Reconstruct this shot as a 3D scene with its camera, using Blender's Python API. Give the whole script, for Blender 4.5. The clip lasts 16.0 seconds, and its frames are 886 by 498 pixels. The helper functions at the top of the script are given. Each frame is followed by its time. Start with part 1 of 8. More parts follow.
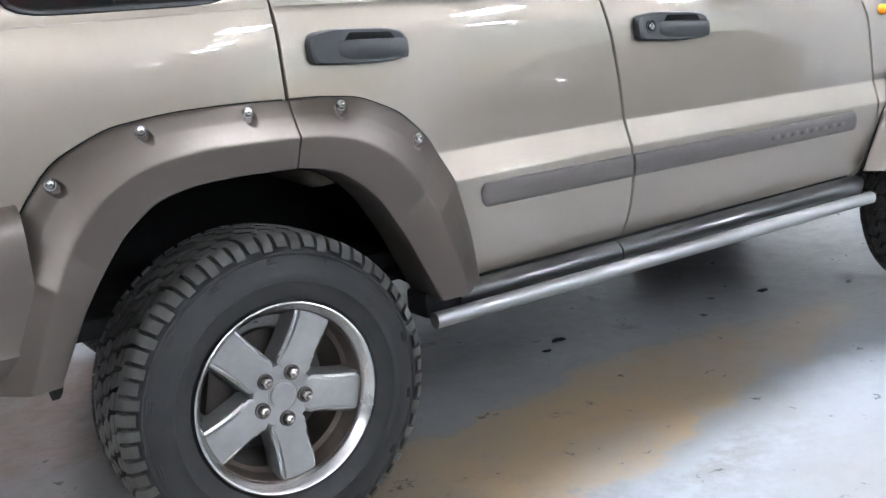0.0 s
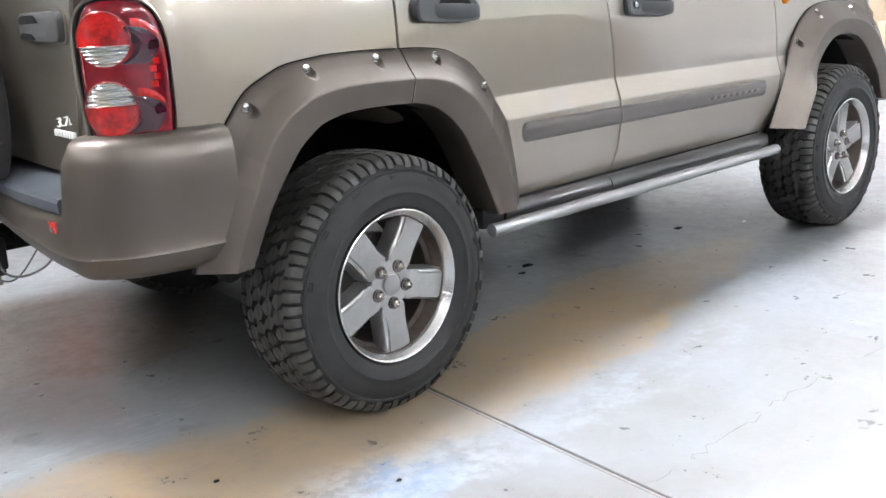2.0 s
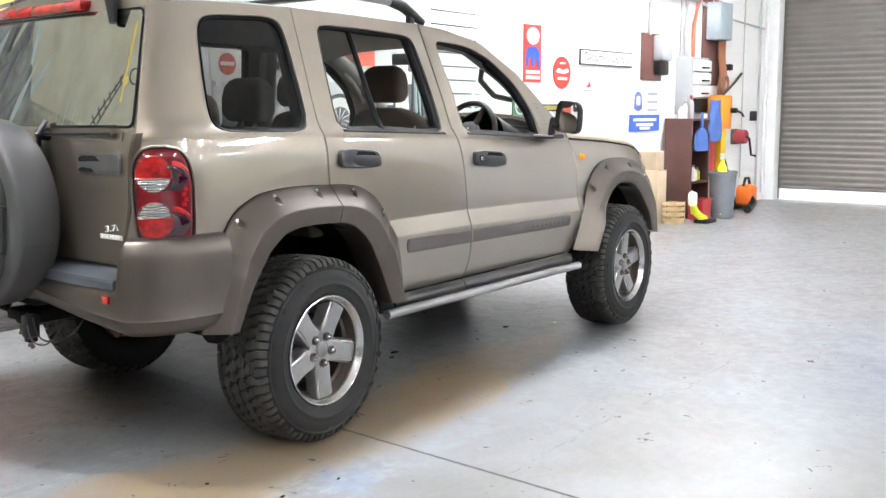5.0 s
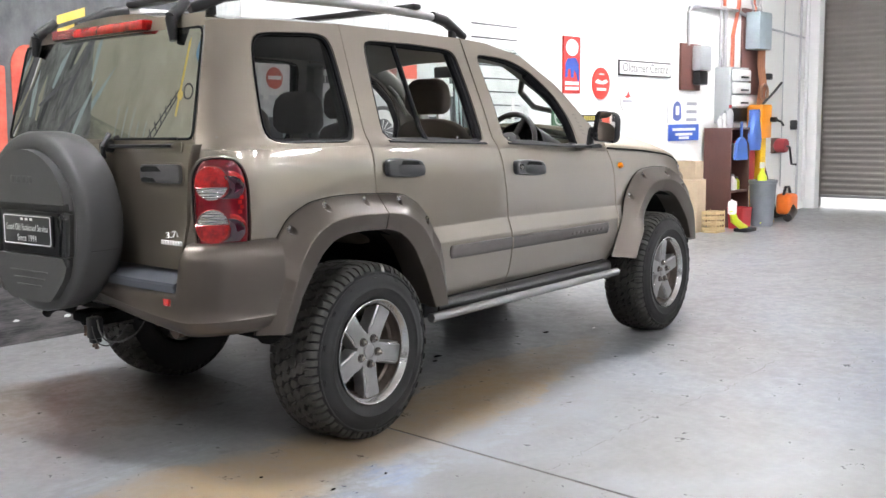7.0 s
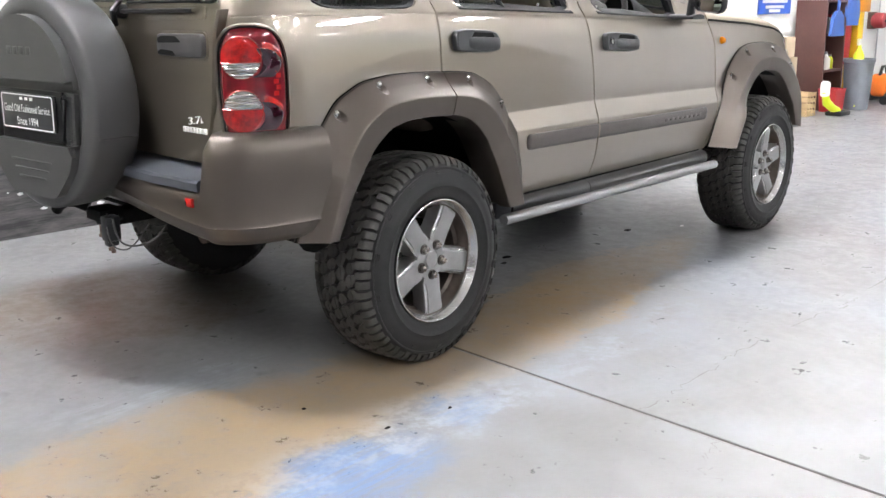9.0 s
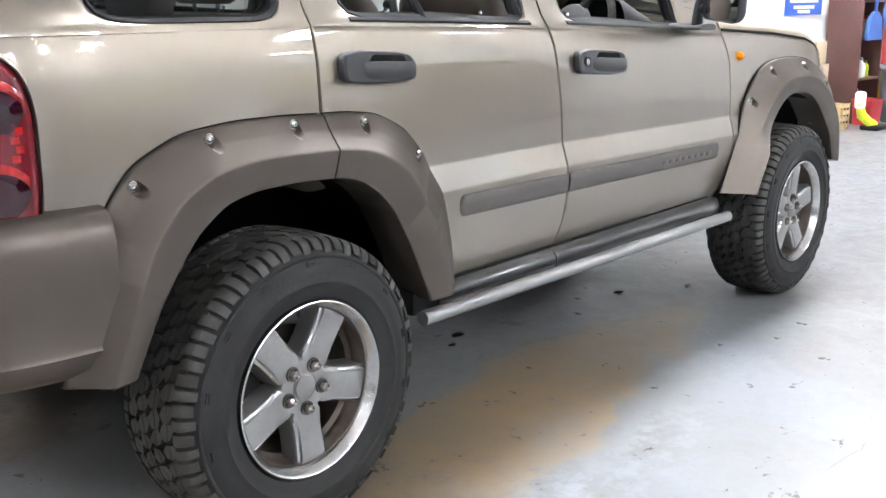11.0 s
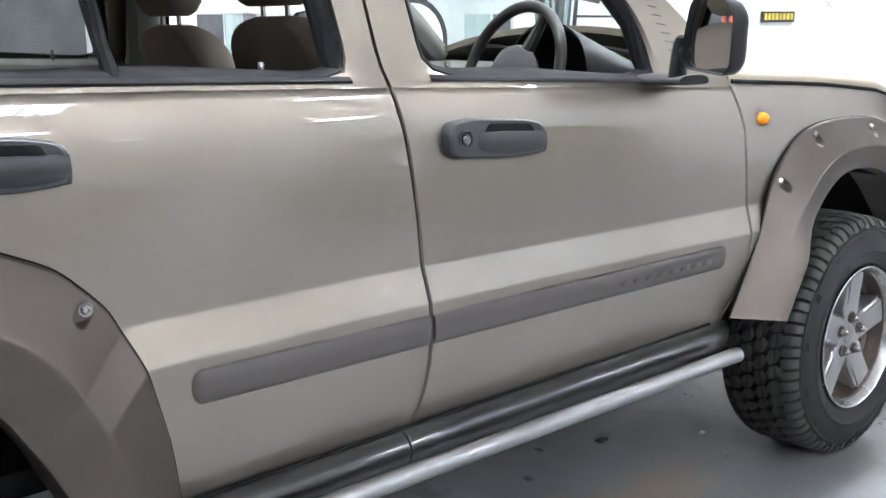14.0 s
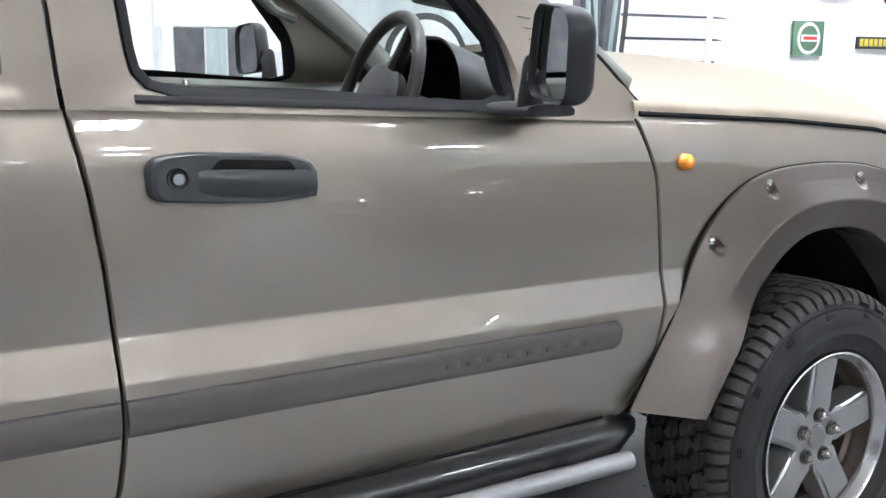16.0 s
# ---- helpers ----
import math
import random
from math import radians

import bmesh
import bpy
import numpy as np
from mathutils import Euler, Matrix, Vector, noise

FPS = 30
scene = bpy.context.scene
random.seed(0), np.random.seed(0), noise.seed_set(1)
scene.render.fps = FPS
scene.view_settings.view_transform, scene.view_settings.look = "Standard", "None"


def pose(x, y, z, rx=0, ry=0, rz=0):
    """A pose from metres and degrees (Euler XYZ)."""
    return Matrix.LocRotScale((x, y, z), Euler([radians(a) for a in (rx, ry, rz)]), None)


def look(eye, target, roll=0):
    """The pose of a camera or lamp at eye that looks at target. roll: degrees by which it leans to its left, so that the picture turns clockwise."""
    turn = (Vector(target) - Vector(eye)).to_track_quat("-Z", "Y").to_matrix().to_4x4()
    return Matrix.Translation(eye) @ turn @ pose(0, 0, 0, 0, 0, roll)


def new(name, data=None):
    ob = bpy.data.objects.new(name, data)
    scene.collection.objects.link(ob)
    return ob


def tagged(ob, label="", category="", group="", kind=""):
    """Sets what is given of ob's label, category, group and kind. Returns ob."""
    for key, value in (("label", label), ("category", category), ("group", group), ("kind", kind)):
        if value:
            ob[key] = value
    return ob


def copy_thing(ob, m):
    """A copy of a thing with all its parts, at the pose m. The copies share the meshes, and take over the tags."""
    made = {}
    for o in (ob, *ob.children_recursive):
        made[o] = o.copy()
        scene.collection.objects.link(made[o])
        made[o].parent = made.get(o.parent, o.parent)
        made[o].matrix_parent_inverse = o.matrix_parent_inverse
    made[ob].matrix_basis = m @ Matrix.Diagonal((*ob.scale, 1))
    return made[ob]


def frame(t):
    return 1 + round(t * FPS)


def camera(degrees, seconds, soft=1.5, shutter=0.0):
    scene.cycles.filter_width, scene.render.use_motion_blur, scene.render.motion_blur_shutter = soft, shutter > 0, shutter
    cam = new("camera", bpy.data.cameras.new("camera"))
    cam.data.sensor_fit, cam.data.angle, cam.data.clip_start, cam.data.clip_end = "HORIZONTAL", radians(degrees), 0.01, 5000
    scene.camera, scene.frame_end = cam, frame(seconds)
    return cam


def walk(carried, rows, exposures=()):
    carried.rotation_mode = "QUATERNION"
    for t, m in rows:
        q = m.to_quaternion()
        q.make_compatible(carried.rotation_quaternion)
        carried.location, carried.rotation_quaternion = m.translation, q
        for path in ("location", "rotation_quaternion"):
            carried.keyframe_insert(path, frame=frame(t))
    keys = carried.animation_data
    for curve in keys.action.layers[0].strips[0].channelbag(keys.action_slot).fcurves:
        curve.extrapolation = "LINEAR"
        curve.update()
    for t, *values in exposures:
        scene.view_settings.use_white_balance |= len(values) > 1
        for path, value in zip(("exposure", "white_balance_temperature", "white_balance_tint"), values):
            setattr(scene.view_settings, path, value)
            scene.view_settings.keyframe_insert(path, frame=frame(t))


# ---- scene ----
cam = camera(46.0, 16.0)
PATH = [
    (0, (-0.843, -1.964, 1.147), (0.224, -0.33, 0.71), -5.4),
    (0.5, (-1.052, -2.015, 1.179), (0.098, -0.445, 0.718), -4.3),
    (1, (-1.286, -2.022, 1.205), (-0.061, -0.512, 0.736), -3.3),
    (1.5, (-1.513, -2.009, 1.202), (-0.229, -0.551, 0.727), -2.7),
    (2, (-1.762, -2.036, 1.176), (-0.42, -0.641, 0.676), -2.7),
    (2.5, (-1.957, -2.139, 1.211), (-0.572, -0.766, 0.769), -2.0),
    (3, (-2.182, -2.194, 1.251), (-0.725, -0.887, 0.84), -1.0),
    (3.5, (-2.396, -2.305, 1.275), (-0.887, -1.055, 0.873), -0.5),
    (4, (-2.62, -2.456, 1.252), (-1.065, -1.252, 0.887), -0.3),
    (4.5, (-2.782, -2.56, 1.257), (-1.193, -1.389, 0.935), -0.3),
    (5, (-2.903, -2.587, 1.285), (-1.278, -1.451, 1.022), -0.1),
    (5.2, (-2.938, -2.598, 1.3), (-1.304, -1.47, 1.063), 0.1),
    (7.3, (-3.042, -2.677, 1.272), (-1.485, -1.451, 1.012), -1.0),
    (7.5, (-3.001, -2.634, 1.264), (-1.478, -1.377, 0.944), -1.2),
    (8, (-2.923, -2.488, 1.255), (-1.474, -1.177, 0.828), -1.1),
    (8.5, (-2.768, -2.365, 1.268), (-1.33, -1.059, 0.794), -0.7),
    (9, (-2.556, -2.226, 1.249), (-1.076, -0.966, 0.777), -0.2),
    (9.2, (-2.462, -2.186, 1.246), (-0.976, -0.934, 0.772), -0.1),
    (11.3, (-1.299, -1.664, 1.275), (0.135, -0.354, 0.798), -0.1),
    (11.5, (-1.184, -1.618, 1.268), (0.23, -0.277, 0.819), -0.7),
    (12, (-0.911, -1.437, 1.248), (0.481, -0.052, 0.866), -1.2),
    (12.5, (-0.734, -1.375, 1.3), (0.648, 0.016, 0.901), -0.5),
    (13, (-0.556, -1.349, 1.298), (0.81, 0.045, 0.859), -0.9),
    (13.5, (-0.382, -1.371, 1.277), (0.954, 0.051, 0.839), -1.1),
    (14, (-0.145, -1.408, 1.28), (1.142, 0.064, 0.859), -0.5),
    (14.5, (0.118, -1.307, 1.239), (1.417, 0.173, 0.889), -0.4),
    (15, (0.311, -1.303, 1.243), (1.584, 0.203, 0.912), 0.4),
    (15.5, (0.471, -1.35, 1.239), (1.682, 0.204, 0.897), 0.6),
    (16, (0.703, -1.451, 1.259), (1.758, 0.205, 0.881), 0.5),
]
walk(cam, [(t, look(eye, target, roll)) for t, eye, target, roll in PATH], exposures=((0, 0.80, 6050, 10), (1.5, 0.92, 6350, 10), (3.5, 0.80, 6420, 10), (5, 0.64, 6600, 10), (7.5, 0.26, 6620, 12), (8.2, 0.44, 6620, 12), (9, 0.52, 6650, 12), (11.5, 0.80, 6300, 10), (12.5, 0.66, 6150, 10), (14.5, 0.48, 6150, 10), (16, 0.22, 6150, 10)))

# ---- world and lights ----
world = bpy.data.worlds.new("world")
scene.world = world
world.use_nodes = True
sky = world.node_tree.nodes.new("ShaderNodeTexSky")
sky.sky_type, sky.sun_disc, sky.sun_elevation, sky.sun_rotation = "NISHITA", False, radians(38), radians(90)
world.node_tree.links.new(sky.outputs[0], world.node_tree.nodes["Background"].inputs[0])
world.node_tree.nodes["Background"].inputs[1].default_value = 0.15
sun = new("sun", bpy.data.lights.new("sun", "SUN"))
sun.data.energy, sun.data.angle, sun.data.color = 5.0, radians(0.6), (1.0, 0.95, 0.88)
sun.matrix_world = look((43, 4, 23.4), (13, 1, 0))
scene.view_settings.exposure = 0.0


# ---- materials ----
def nodes_of(name):
    m = bpy.data.materials.new(name)
    m.use_nodes = True
    return m, m.node_tree.nodes, m.node_tree.links, m.node_tree.nodes["Principled BSDF"]


def noise_node(n, l, scale, detail=5.0, rough=0.55, vec=None):
    t = n.new("ShaderNodeTexNoise")
    t.inputs["Scale"].default_value, t.inputs["Detail"].default_value, t.inputs["Roughness"].default_value = scale, detail, rough
    if vec is not None:
        l.new(vec, t.inputs["Vector"])
    return t


def ramp(n, l, src, stops):
    r = n.new("ShaderNodeValToRGB")
    while len(r.color_ramp.elements) < len(stops):
        r.color_ramp.elements.new(0.5)
    for e, (p, c) in zip(r.color_ramp.elements, stops):
        e.position, e.color = p, (*c, 1) if len(c) == 3 else c
    l.new(src, r.inputs[0])
    return r


def mix(n, l, fac, a, b, mode="MIX"):
    m = n.new("ShaderNodeMix")
    m.data_type, m.blend_type = "RGBA", mode
    for sock, v in ((m.inputs[0], fac), (m.inputs[6], a), (m.inputs[7], b)):
        if isinstance(v, (int, float)):
            sock.default_value = v
        elif isinstance(v, tuple):
            sock.default_value = (*v, 1)
        else:
            l.new(v, sock)
    return m.outputs[2]


def calc(n, l, op, a, b=0.0, clamp=False):
    m = n.new("ShaderNodeMath")
    m.operation, m.use_clamp = op, clamp
    for sock, v in zip(m.inputs, (a, b)):
        if isinstance(v, (int, float)):
            sock.default_value = v
        else:
            l.new(v, sock)
    return m.outputs[0]


def surface(name, color, rough=0.5, metal=0.0, coat=0.0, vary=0.15, scale=6.0, grain=60.0, bump=0.1, spec=0.5):
    """A plain material with colour variation at two scales and fine relief."""
    m, n, l, p = nodes_of(name)
    pos = n.new("ShaderNodeTexCoord").outputs["Object"]
    big, fine = noise_node(n, l, scale, vec=pos), noise_node(n, l, grain, 3.0, vec=pos)
    dark, light = tuple(c * (1 - vary) for c in color), tuple(min(1, c * (1 + vary)) for c in color)
    base = ramp(n, l, big.outputs[0], [(0.3, dark), (0.7, light)]).outputs[0]
    base = mix(n, l, 0.25, base, ramp(n, l, fine.outputs[0], [(0.35, dark), (0.65, light)]).outputs[0])
    l.new(base, p.inputs["Base Color"])
    r = ramp(n, l, big.outputs[0], [(0.3, (rough * 0.85,) * 3), (0.7, (min(1, rough * 1.15),) * 3)])
    l.new(r.outputs[0], p.inputs["Roughness"])
    p.inputs["Metallic"].default_value, p.inputs["Coat Weight"].default_value, p.inputs["Specular IOR Level"].default_value = metal, coat, spec
    p.inputs["Coat Roughness"].default_value = 0.04
    if bump:
        b = n.new("ShaderNodeBump")
        b.inputs["Strength"].default_value, b.inputs["Distance"].default_value = bump, 0.002
        l.new(fine.outputs[0], b.inputs["Height"])
        l.new(b.outputs[0], p.inputs["Normal"])
    return m


def paint_material(name, color, metal, rough, coat):
    """Metallic car paint below a clear coat, a little uneven with dust."""
    m, n, l, p = nodes_of(name)
    pos = n.new("ShaderNodeTexCoord").outputs["Object"]
    dust = noise_node(n, l, 2.0, 2.0, vec=pos)
    c0, c1 = tuple(c * 0.96 for c in color), tuple(c * 1.04 for c in color)
    base = ramp(n, l, dust.outputs[0], [(0.3, c0), (0.7, c1)]).outputs[0]
    l.new(base, p.inputs["Base Color"])
    p.inputs["Metallic"].default_value = metal
    l.new(ramp(n, l, dust.outputs[0], [(0.3, (rough - 0.015,) * 3), (0.75, (rough + 0.02,) * 3)]).outputs[0], p.inputs["Roughness"])
    p.inputs["Coat Weight"].default_value, p.inputs["Coat Roughness"].default_value = coat, 0.02
    p.inputs["Coat IOR"].default_value = 1.62
    return m


def glass_material(name, color, gloss=None):
    """A thin pane: clear or tinted, with mirror-like gloss by its angle, or evenly where it is coated."""
    m, n, l, p = nodes_of(name)
    clear, shine, both_ = n.new("ShaderNodeBsdfTransparent"), n.new("ShaderNodeBsdfGlossy"), n.new("ShaderNodeMixShader")
    clear.inputs[0].default_value = (*color, 1)
    shine.inputs["Roughness"].default_value = 0.01
    if gloss is None:
        fr = n.new("ShaderNodeFresnel")
        fr.inputs[0].default_value = 1.45
        l.new(fr.outputs[0], both_.inputs[0])
    else:
        both_.inputs[0].default_value = gloss
    l.new(clear.outputs[0], both_.inputs[1])
    l.new(shine.outputs[0], both_.inputs[2])
    l.new(both_.outputs[0], n["Material Output"].inputs["Surface"])
    n.remove(p)
    return m


def lamp_material(name, color, strength):
    m, n, l, p = nodes_of(name)
    p.inputs["Base Color"].default_value = (*color, 1)
    p.inputs["Emission Color"].default_value, p.inputs["Emission Strength"].default_value = (*color, 1), strength
    return m


PAINT = paint_material("champagne_paint", (0.242, 0.210, 0.169), 0.92, 0.42, 1.0)
# copy of the body paint, dulled and recoloured to tame the bonnet's wall reflection
DULLED_PAINT = paint_material("dulled_bonnet_paint", (0.270, 0.228, 0.172), 0.6, 0.50, 0.06)
FLARE = paint_material("taupe_satin_paint", (0.092, 0.077, 0.065), 0.72, 0.40, 0.03)
PAD = surface("taupe_moulding", (0.078, 0.068, 0.062), 0.5, vary=0.08, bump=0.15, grain=300)
BLACK_PLASTIC = surface("black_plastic", (0.013, 0.013, 0.014), 0.42, vary=0.15, grain=400, bump=0.2, spec=0.28)
GREY_PLASTIC = surface("grey_plastic", (0.058, 0.056, 0.056), 0.5, vary=0.1, grain=500, bump=0.2, spec=0.35)
HANDLE = surface("charcoal_handle_plastic", (0.022, 0.0228, 0.0245), 0.40, vary=0.1, grain=500, bump=0.15, spec=0.45)
DARK = surface("dark_underbody", (0.010, 0.010, 0.010), 0.8, vary=0.4, scale=12, spec=0.1)
RUBBER = surface("tyre_rubber", (0.021, 0.0207, 0.0204), 0.6, vary=0.25, scale=14, grain=160, bump=0.3, spec=0.18)
TREAD = surface("tread_rubber", (0.037, 0.035, 0.031), 0.62, vary=0.5, scale=24, grain=200, bump=0.4)
ALLOY = surface("painted_alloy", (0.27, 0.266, 0.262), 0.36, 0.7, vary=0.1, scale=20, bump=0.05)
CHROME = surface("bright_alloy", (0.60, 0.595, 0.58), 0.24, 1.0, vary=0.1, scale=30, bump=0.05)
STEEL = surface("rusty_steel", (0.16, 0.12, 0.10), 0.6, 0.6, vary=0.4, scale=30)
SEAL_BLACK = surface("wiper_rubber", (0.012, 0.012, 0.013), 0.7, bump=0.1, spec=0.08)
SILVER = surface("silver_tube", (0.30, 0.30, 0.30), 0.42, 0.8, vary=0.08, scale=10, bump=0.05)
SMOKE_RED = surface("smoked_lens", (0.028, 0.002, 0.007), 0.06, coat=1.0, vary=0.4, scale=18, bump=0.0, spec=0.3)
PINK_RING = surface("lens_ring_red", (0.40, 0.05, 0.045), 0.15, 0.6, coat=1.0, vary=0.1, bump=0.0)
RED_LENS = surface("red_lens", (0.30, 0.006, 0.005), 0.10, coat=1.0, vary=0.75, scale=22, grain=110, bump=0.10, spec=0.25)
DARK_RED = surface("dark_red_lens", (0.12, 0.003, 0.007), 0.06, coat=1.0, vary=0.35, scale=14, bump=0.0, spec=0.15)
CLEAR_LENS = surface("clear_lens", (0.36, 0.355, 0.35), 0.14, 0.85, coat=1.0, vary=0.3, scale=60, grain=140, bump=0.15)
BADGE = surface("badge_silver", (0.78, 0.77, 0.75), 0.3, 0.3, vary=0.05, bump=0.0)
AMBER = surface("amber_lens", (0.85, 0.28, 0.01), 0.12, coat=1.0, vary=0.1, bump=0.1)
TINT = glass_material("tinted_glass", (0.13, 0.135, 0.135))
LIGHT_TINT = glass_material("lightly_tinted_glass", (0.55, 0.57, 0.56))
BACK_GLASS = glass_material("coated_privacy_glass", (0.10, 0.10, 0.095), 0.42)
CLEAR = glass_material("clear_glass", (0.88, 0.91, 0.90), 0.05)
MIRROR = surface("mirror_glass", (0.85, 0.86, 0.87), 0.02, 1.0, vary=0.0, bump=0)
WHITE_WALL = surface("white_painted_wall", (0.82, 0.82, 0.80), 0.6, vary=0.04, scale=1.2, grain=40, bump=0.15)


# ---- mesh helpers ----
def finish(name, bm, mat, smooth=True):
    me = bpy.data.meshes.new(name)
    bmesh.ops.recalc_face_normals(bm, faces=bm.faces)
    bm.to_mesh(me)
    bm.free()
    for mm in (mat if isinstance(mat, (list, tuple)) else [mat]):
        me.materials.append(mm)
    if smooth:
        me.polygons.foreach_set("use_smooth", [True] * len(me.polygons))
        me.set_sharp_from_angle(angle=radians(38))
    return me


def part(name, bm, mat, parent, label="", smooth=True):
    """Links a bmesh, given in the parent's own space, as one mesh below it."""
    ob = new(name, finish(name, bm, mat, smooth))
    ob.parent = parent
    return tagged(ob, label)


def thing(name, label, category, at=None, group="", kind=""):
    ob = new(name)
    ob.empty_display_size = 0.1
    ob.matrix_basis = at if at is not None else Matrix()
    return tagged(ob, label, category, group, kind)


def single(name, bm, mat, label, category, at=None, group="", kind="", smooth=True):
    ob = new(name, finish(name, bm, mat, smooth))
    ob.matrix_basis = at if at is not None else Matrix()
    return tagged(ob, label, category, group, kind)


def box(bm, lo, hi, bevel=0.0, m=None, seg=2):
    geo = bmesh.ops.create_cube(bm, size=1.0)
    vs = geo["verts"]
    for v in vs:
        v.co = Vector([(a + b) / 2 + c * (b - a) for a, b, c in zip(lo, hi, v.co)])
    if bevel:
        es = list({e for v in vs for e in v.link_edges})
        geo = bmesh.ops.bevel(bm, geom=es, offset=bevel, segments=seg, profile=0.5, affect="EDGES")
        vs = list({v for f in geo["faces"] for v in f.verts} | {v for v in vs if v.is_valid})
    if m is not None:
        bmesh.ops.transform(bm, matrix=m, verts=[v for v in vs if v.is_valid])
    return bm


def cyl(bm, a, b, r0, r1=None, seg=20, caps=True):
    a, b = Vector(a), Vector(b)
    r1 = r0 if r1 is None else r1
    q = (b - a).to_track_quat("Z", "Y")
    rings = []
    for c, r in ((a, r0), (b, r1)):
        rings.append([bm.verts.new(c + q @ Vector((r * math.cos(k * math.tau / seg), r * math.sin(k * math.tau / seg), 0))) for k in range(seg)])
    for k in range(seg):
        bm.faces.new((rings[0][k], rings[0][(k + 1) % seg], rings[1][(k + 1) % seg], rings[1][k]))
    if caps:
        bm.faces.new(rings[0][::-1])
        bm.faces.new(rings[1])
    return bm


def sweep(bm, pts, r, seg=10, closed=False):
    """A round bar along points."""
    pts = [Vector(p) for p in pts]
    rings, up = [], Vector((0.13, 0.21, 0.97)).normalized()
    for i, p in enumerate(pts):
        a, b = pts[i - 1] if i or closed else p, pts[(i + 1) % len(pts)] if i + 1 < len(pts) or closed else p
        d = (b - a).normalized()
        s = d.cross(up).normalized()
        w = s.cross(d)
        rr = r[i] if isinstance(r, (list, tuple)) else r
        rings.append([bm.verts.new(p + rr * (s * math.cos(k * math.tau / seg) + w * math.sin(k * math.tau / seg))) for k in range(seg)])
    for i in range(len(rings) - (0 if closed else 1)):
        A, B = rings[i], rings[(i + 1) % len(rings)]
        for k in range(seg):
            bm.faces.new((A[k], A[(k + 1) % seg], B[(k + 1) % seg], B[k]))
    if not closed:
        bm.faces.new(rings[0][::-1])
        bm.faces.new(rings[-1])
    return bm


def revolve(bm, prof, seg=64, axis="Y", closed=False):
    """Turns (radius, along) pairs round an axis through the origin."""
    rings = []
    for k in range(seg):
        c, s = math.cos(k * math.tau / seg), math.sin(k * math.tau / seg)
        row = []
        for r, y in prof:
            row.append(bm.verts.new({"Y": (r * c, y, r * s), "Z": (r * c, r * s, y), "X": (y, r * c, r * s)}[axis]))
        rings.append(row)
    n = len(prof)
    for k in range(seg):
        A, B = rings[k], rings[(k + 1) % seg]
        for i in range(n if closed else n - 1):
            j = (i + 1) % n
            bm.faces.new((A[i], A[j], B[j], B[i]))
    return bm


def prism(bm, pts, depth, to3):
    """A flat outline with thickness: to3(a, b, d) gives the place."""
    lo, hi = [bm.verts.new(to3(a, b, 0)) for a, b in pts], [bm.verts.new(to3(a, b, depth)) for a, b in pts]
    bm.faces.new(lo[::-1])
    bm.faces.new(hi)
    for i in range(len(pts)):
        j = (i + 1) % len(pts)
        bm.faces.new((lo[i], lo[j], hi[j], hi[i]))
    return bm


def grid(bm, rows, thick=None):
    """A skin through rows of places; thick: a vector, along which the skin gets a back and edges."""
    f = [[bm.verts.new(p) for p in r] for r in rows]
    for a, b in zip(f, f[1:]):
        for i in range(len(a) - 1):
            bm.faces.new((a[i], a[i + 1], b[i + 1], b[i]))
    if thick is not None:
        t = Vector(thick)
        rim = [v.co.copy() for v in f[0]] + [r[-1].co.copy() for r in f[1:]] + [v.co.copy() for v in f[-1][-2::-1]] + [r[0].co.copy() for r in f[-2:0:-1]]
        lo, hi = [bm.verts.new(p) for p in rim], [bm.verts.new(p + t) for p in rim]
        for i in range(len(rim)):
            j = (i + 1) % len(rim)
            bm.faces.new((lo[i], lo[j], hi[j], hi[i]))
        g = [[bm.verts.new(v.co + t) for v in r] for r in f]
        for a, b in zip(g, g[1:]):
            for i in range(len(a) - 1):
                bm.faces.new((a[i], b[i], b[i + 1], a[i + 1]))
    return bm


def rounded(pts, r, n=5):
    """An outline with its corners rounded; r: one radius or one each."""
    out, k = [], len(pts)
    for i in range(k):
        p, a, b = Vector(pts[i]), Vector(pts[i - 1]), Vector(pts[(i + 1) % k])
        rr = r[i] if isinstance(r, (list, tuple)) else r
        u, w = (a - p), (b - p)
        d = min(rr, u.length * 0.49, w.length * 0.49)
        s, e = p + u.normalized() * d, p + w.normalized() * d
        for j in range(n + 1):
            t = j / n
            out.append(tuple((1 - t) ** 2 * s + 2 * t * (1 - t) * p + t * t * e))
    return out


def text_mesh(words, size, mat, name="lettering", depth=0.0, width=None):
    """Raised lettering from the built-in font, as a mesh in its own x-y plane, centred."""
    cu = bpy.data.curves.new(name, "FONT")
    cu.body, cu.size, cu.extrude, cu.align_x, cu.align_y = words, size, depth, "CENTER", "CENTER"
    tmp = new("lettering_tmp", cu)
    me = bpy.data.meshes.new_from_object(tmp.evaluated_get(bpy.context.evaluated_depsgraph_get()))
    bpy.data.objects.remove(tmp)
    if width:
        xs = [v.co.x for v in me.vertices]
        k = width / (max(xs) - min(xs))
        for v in me.vertices:
            v.co.x *= k
    me.materials.clear()
    me.materials.append(mat)
    return me


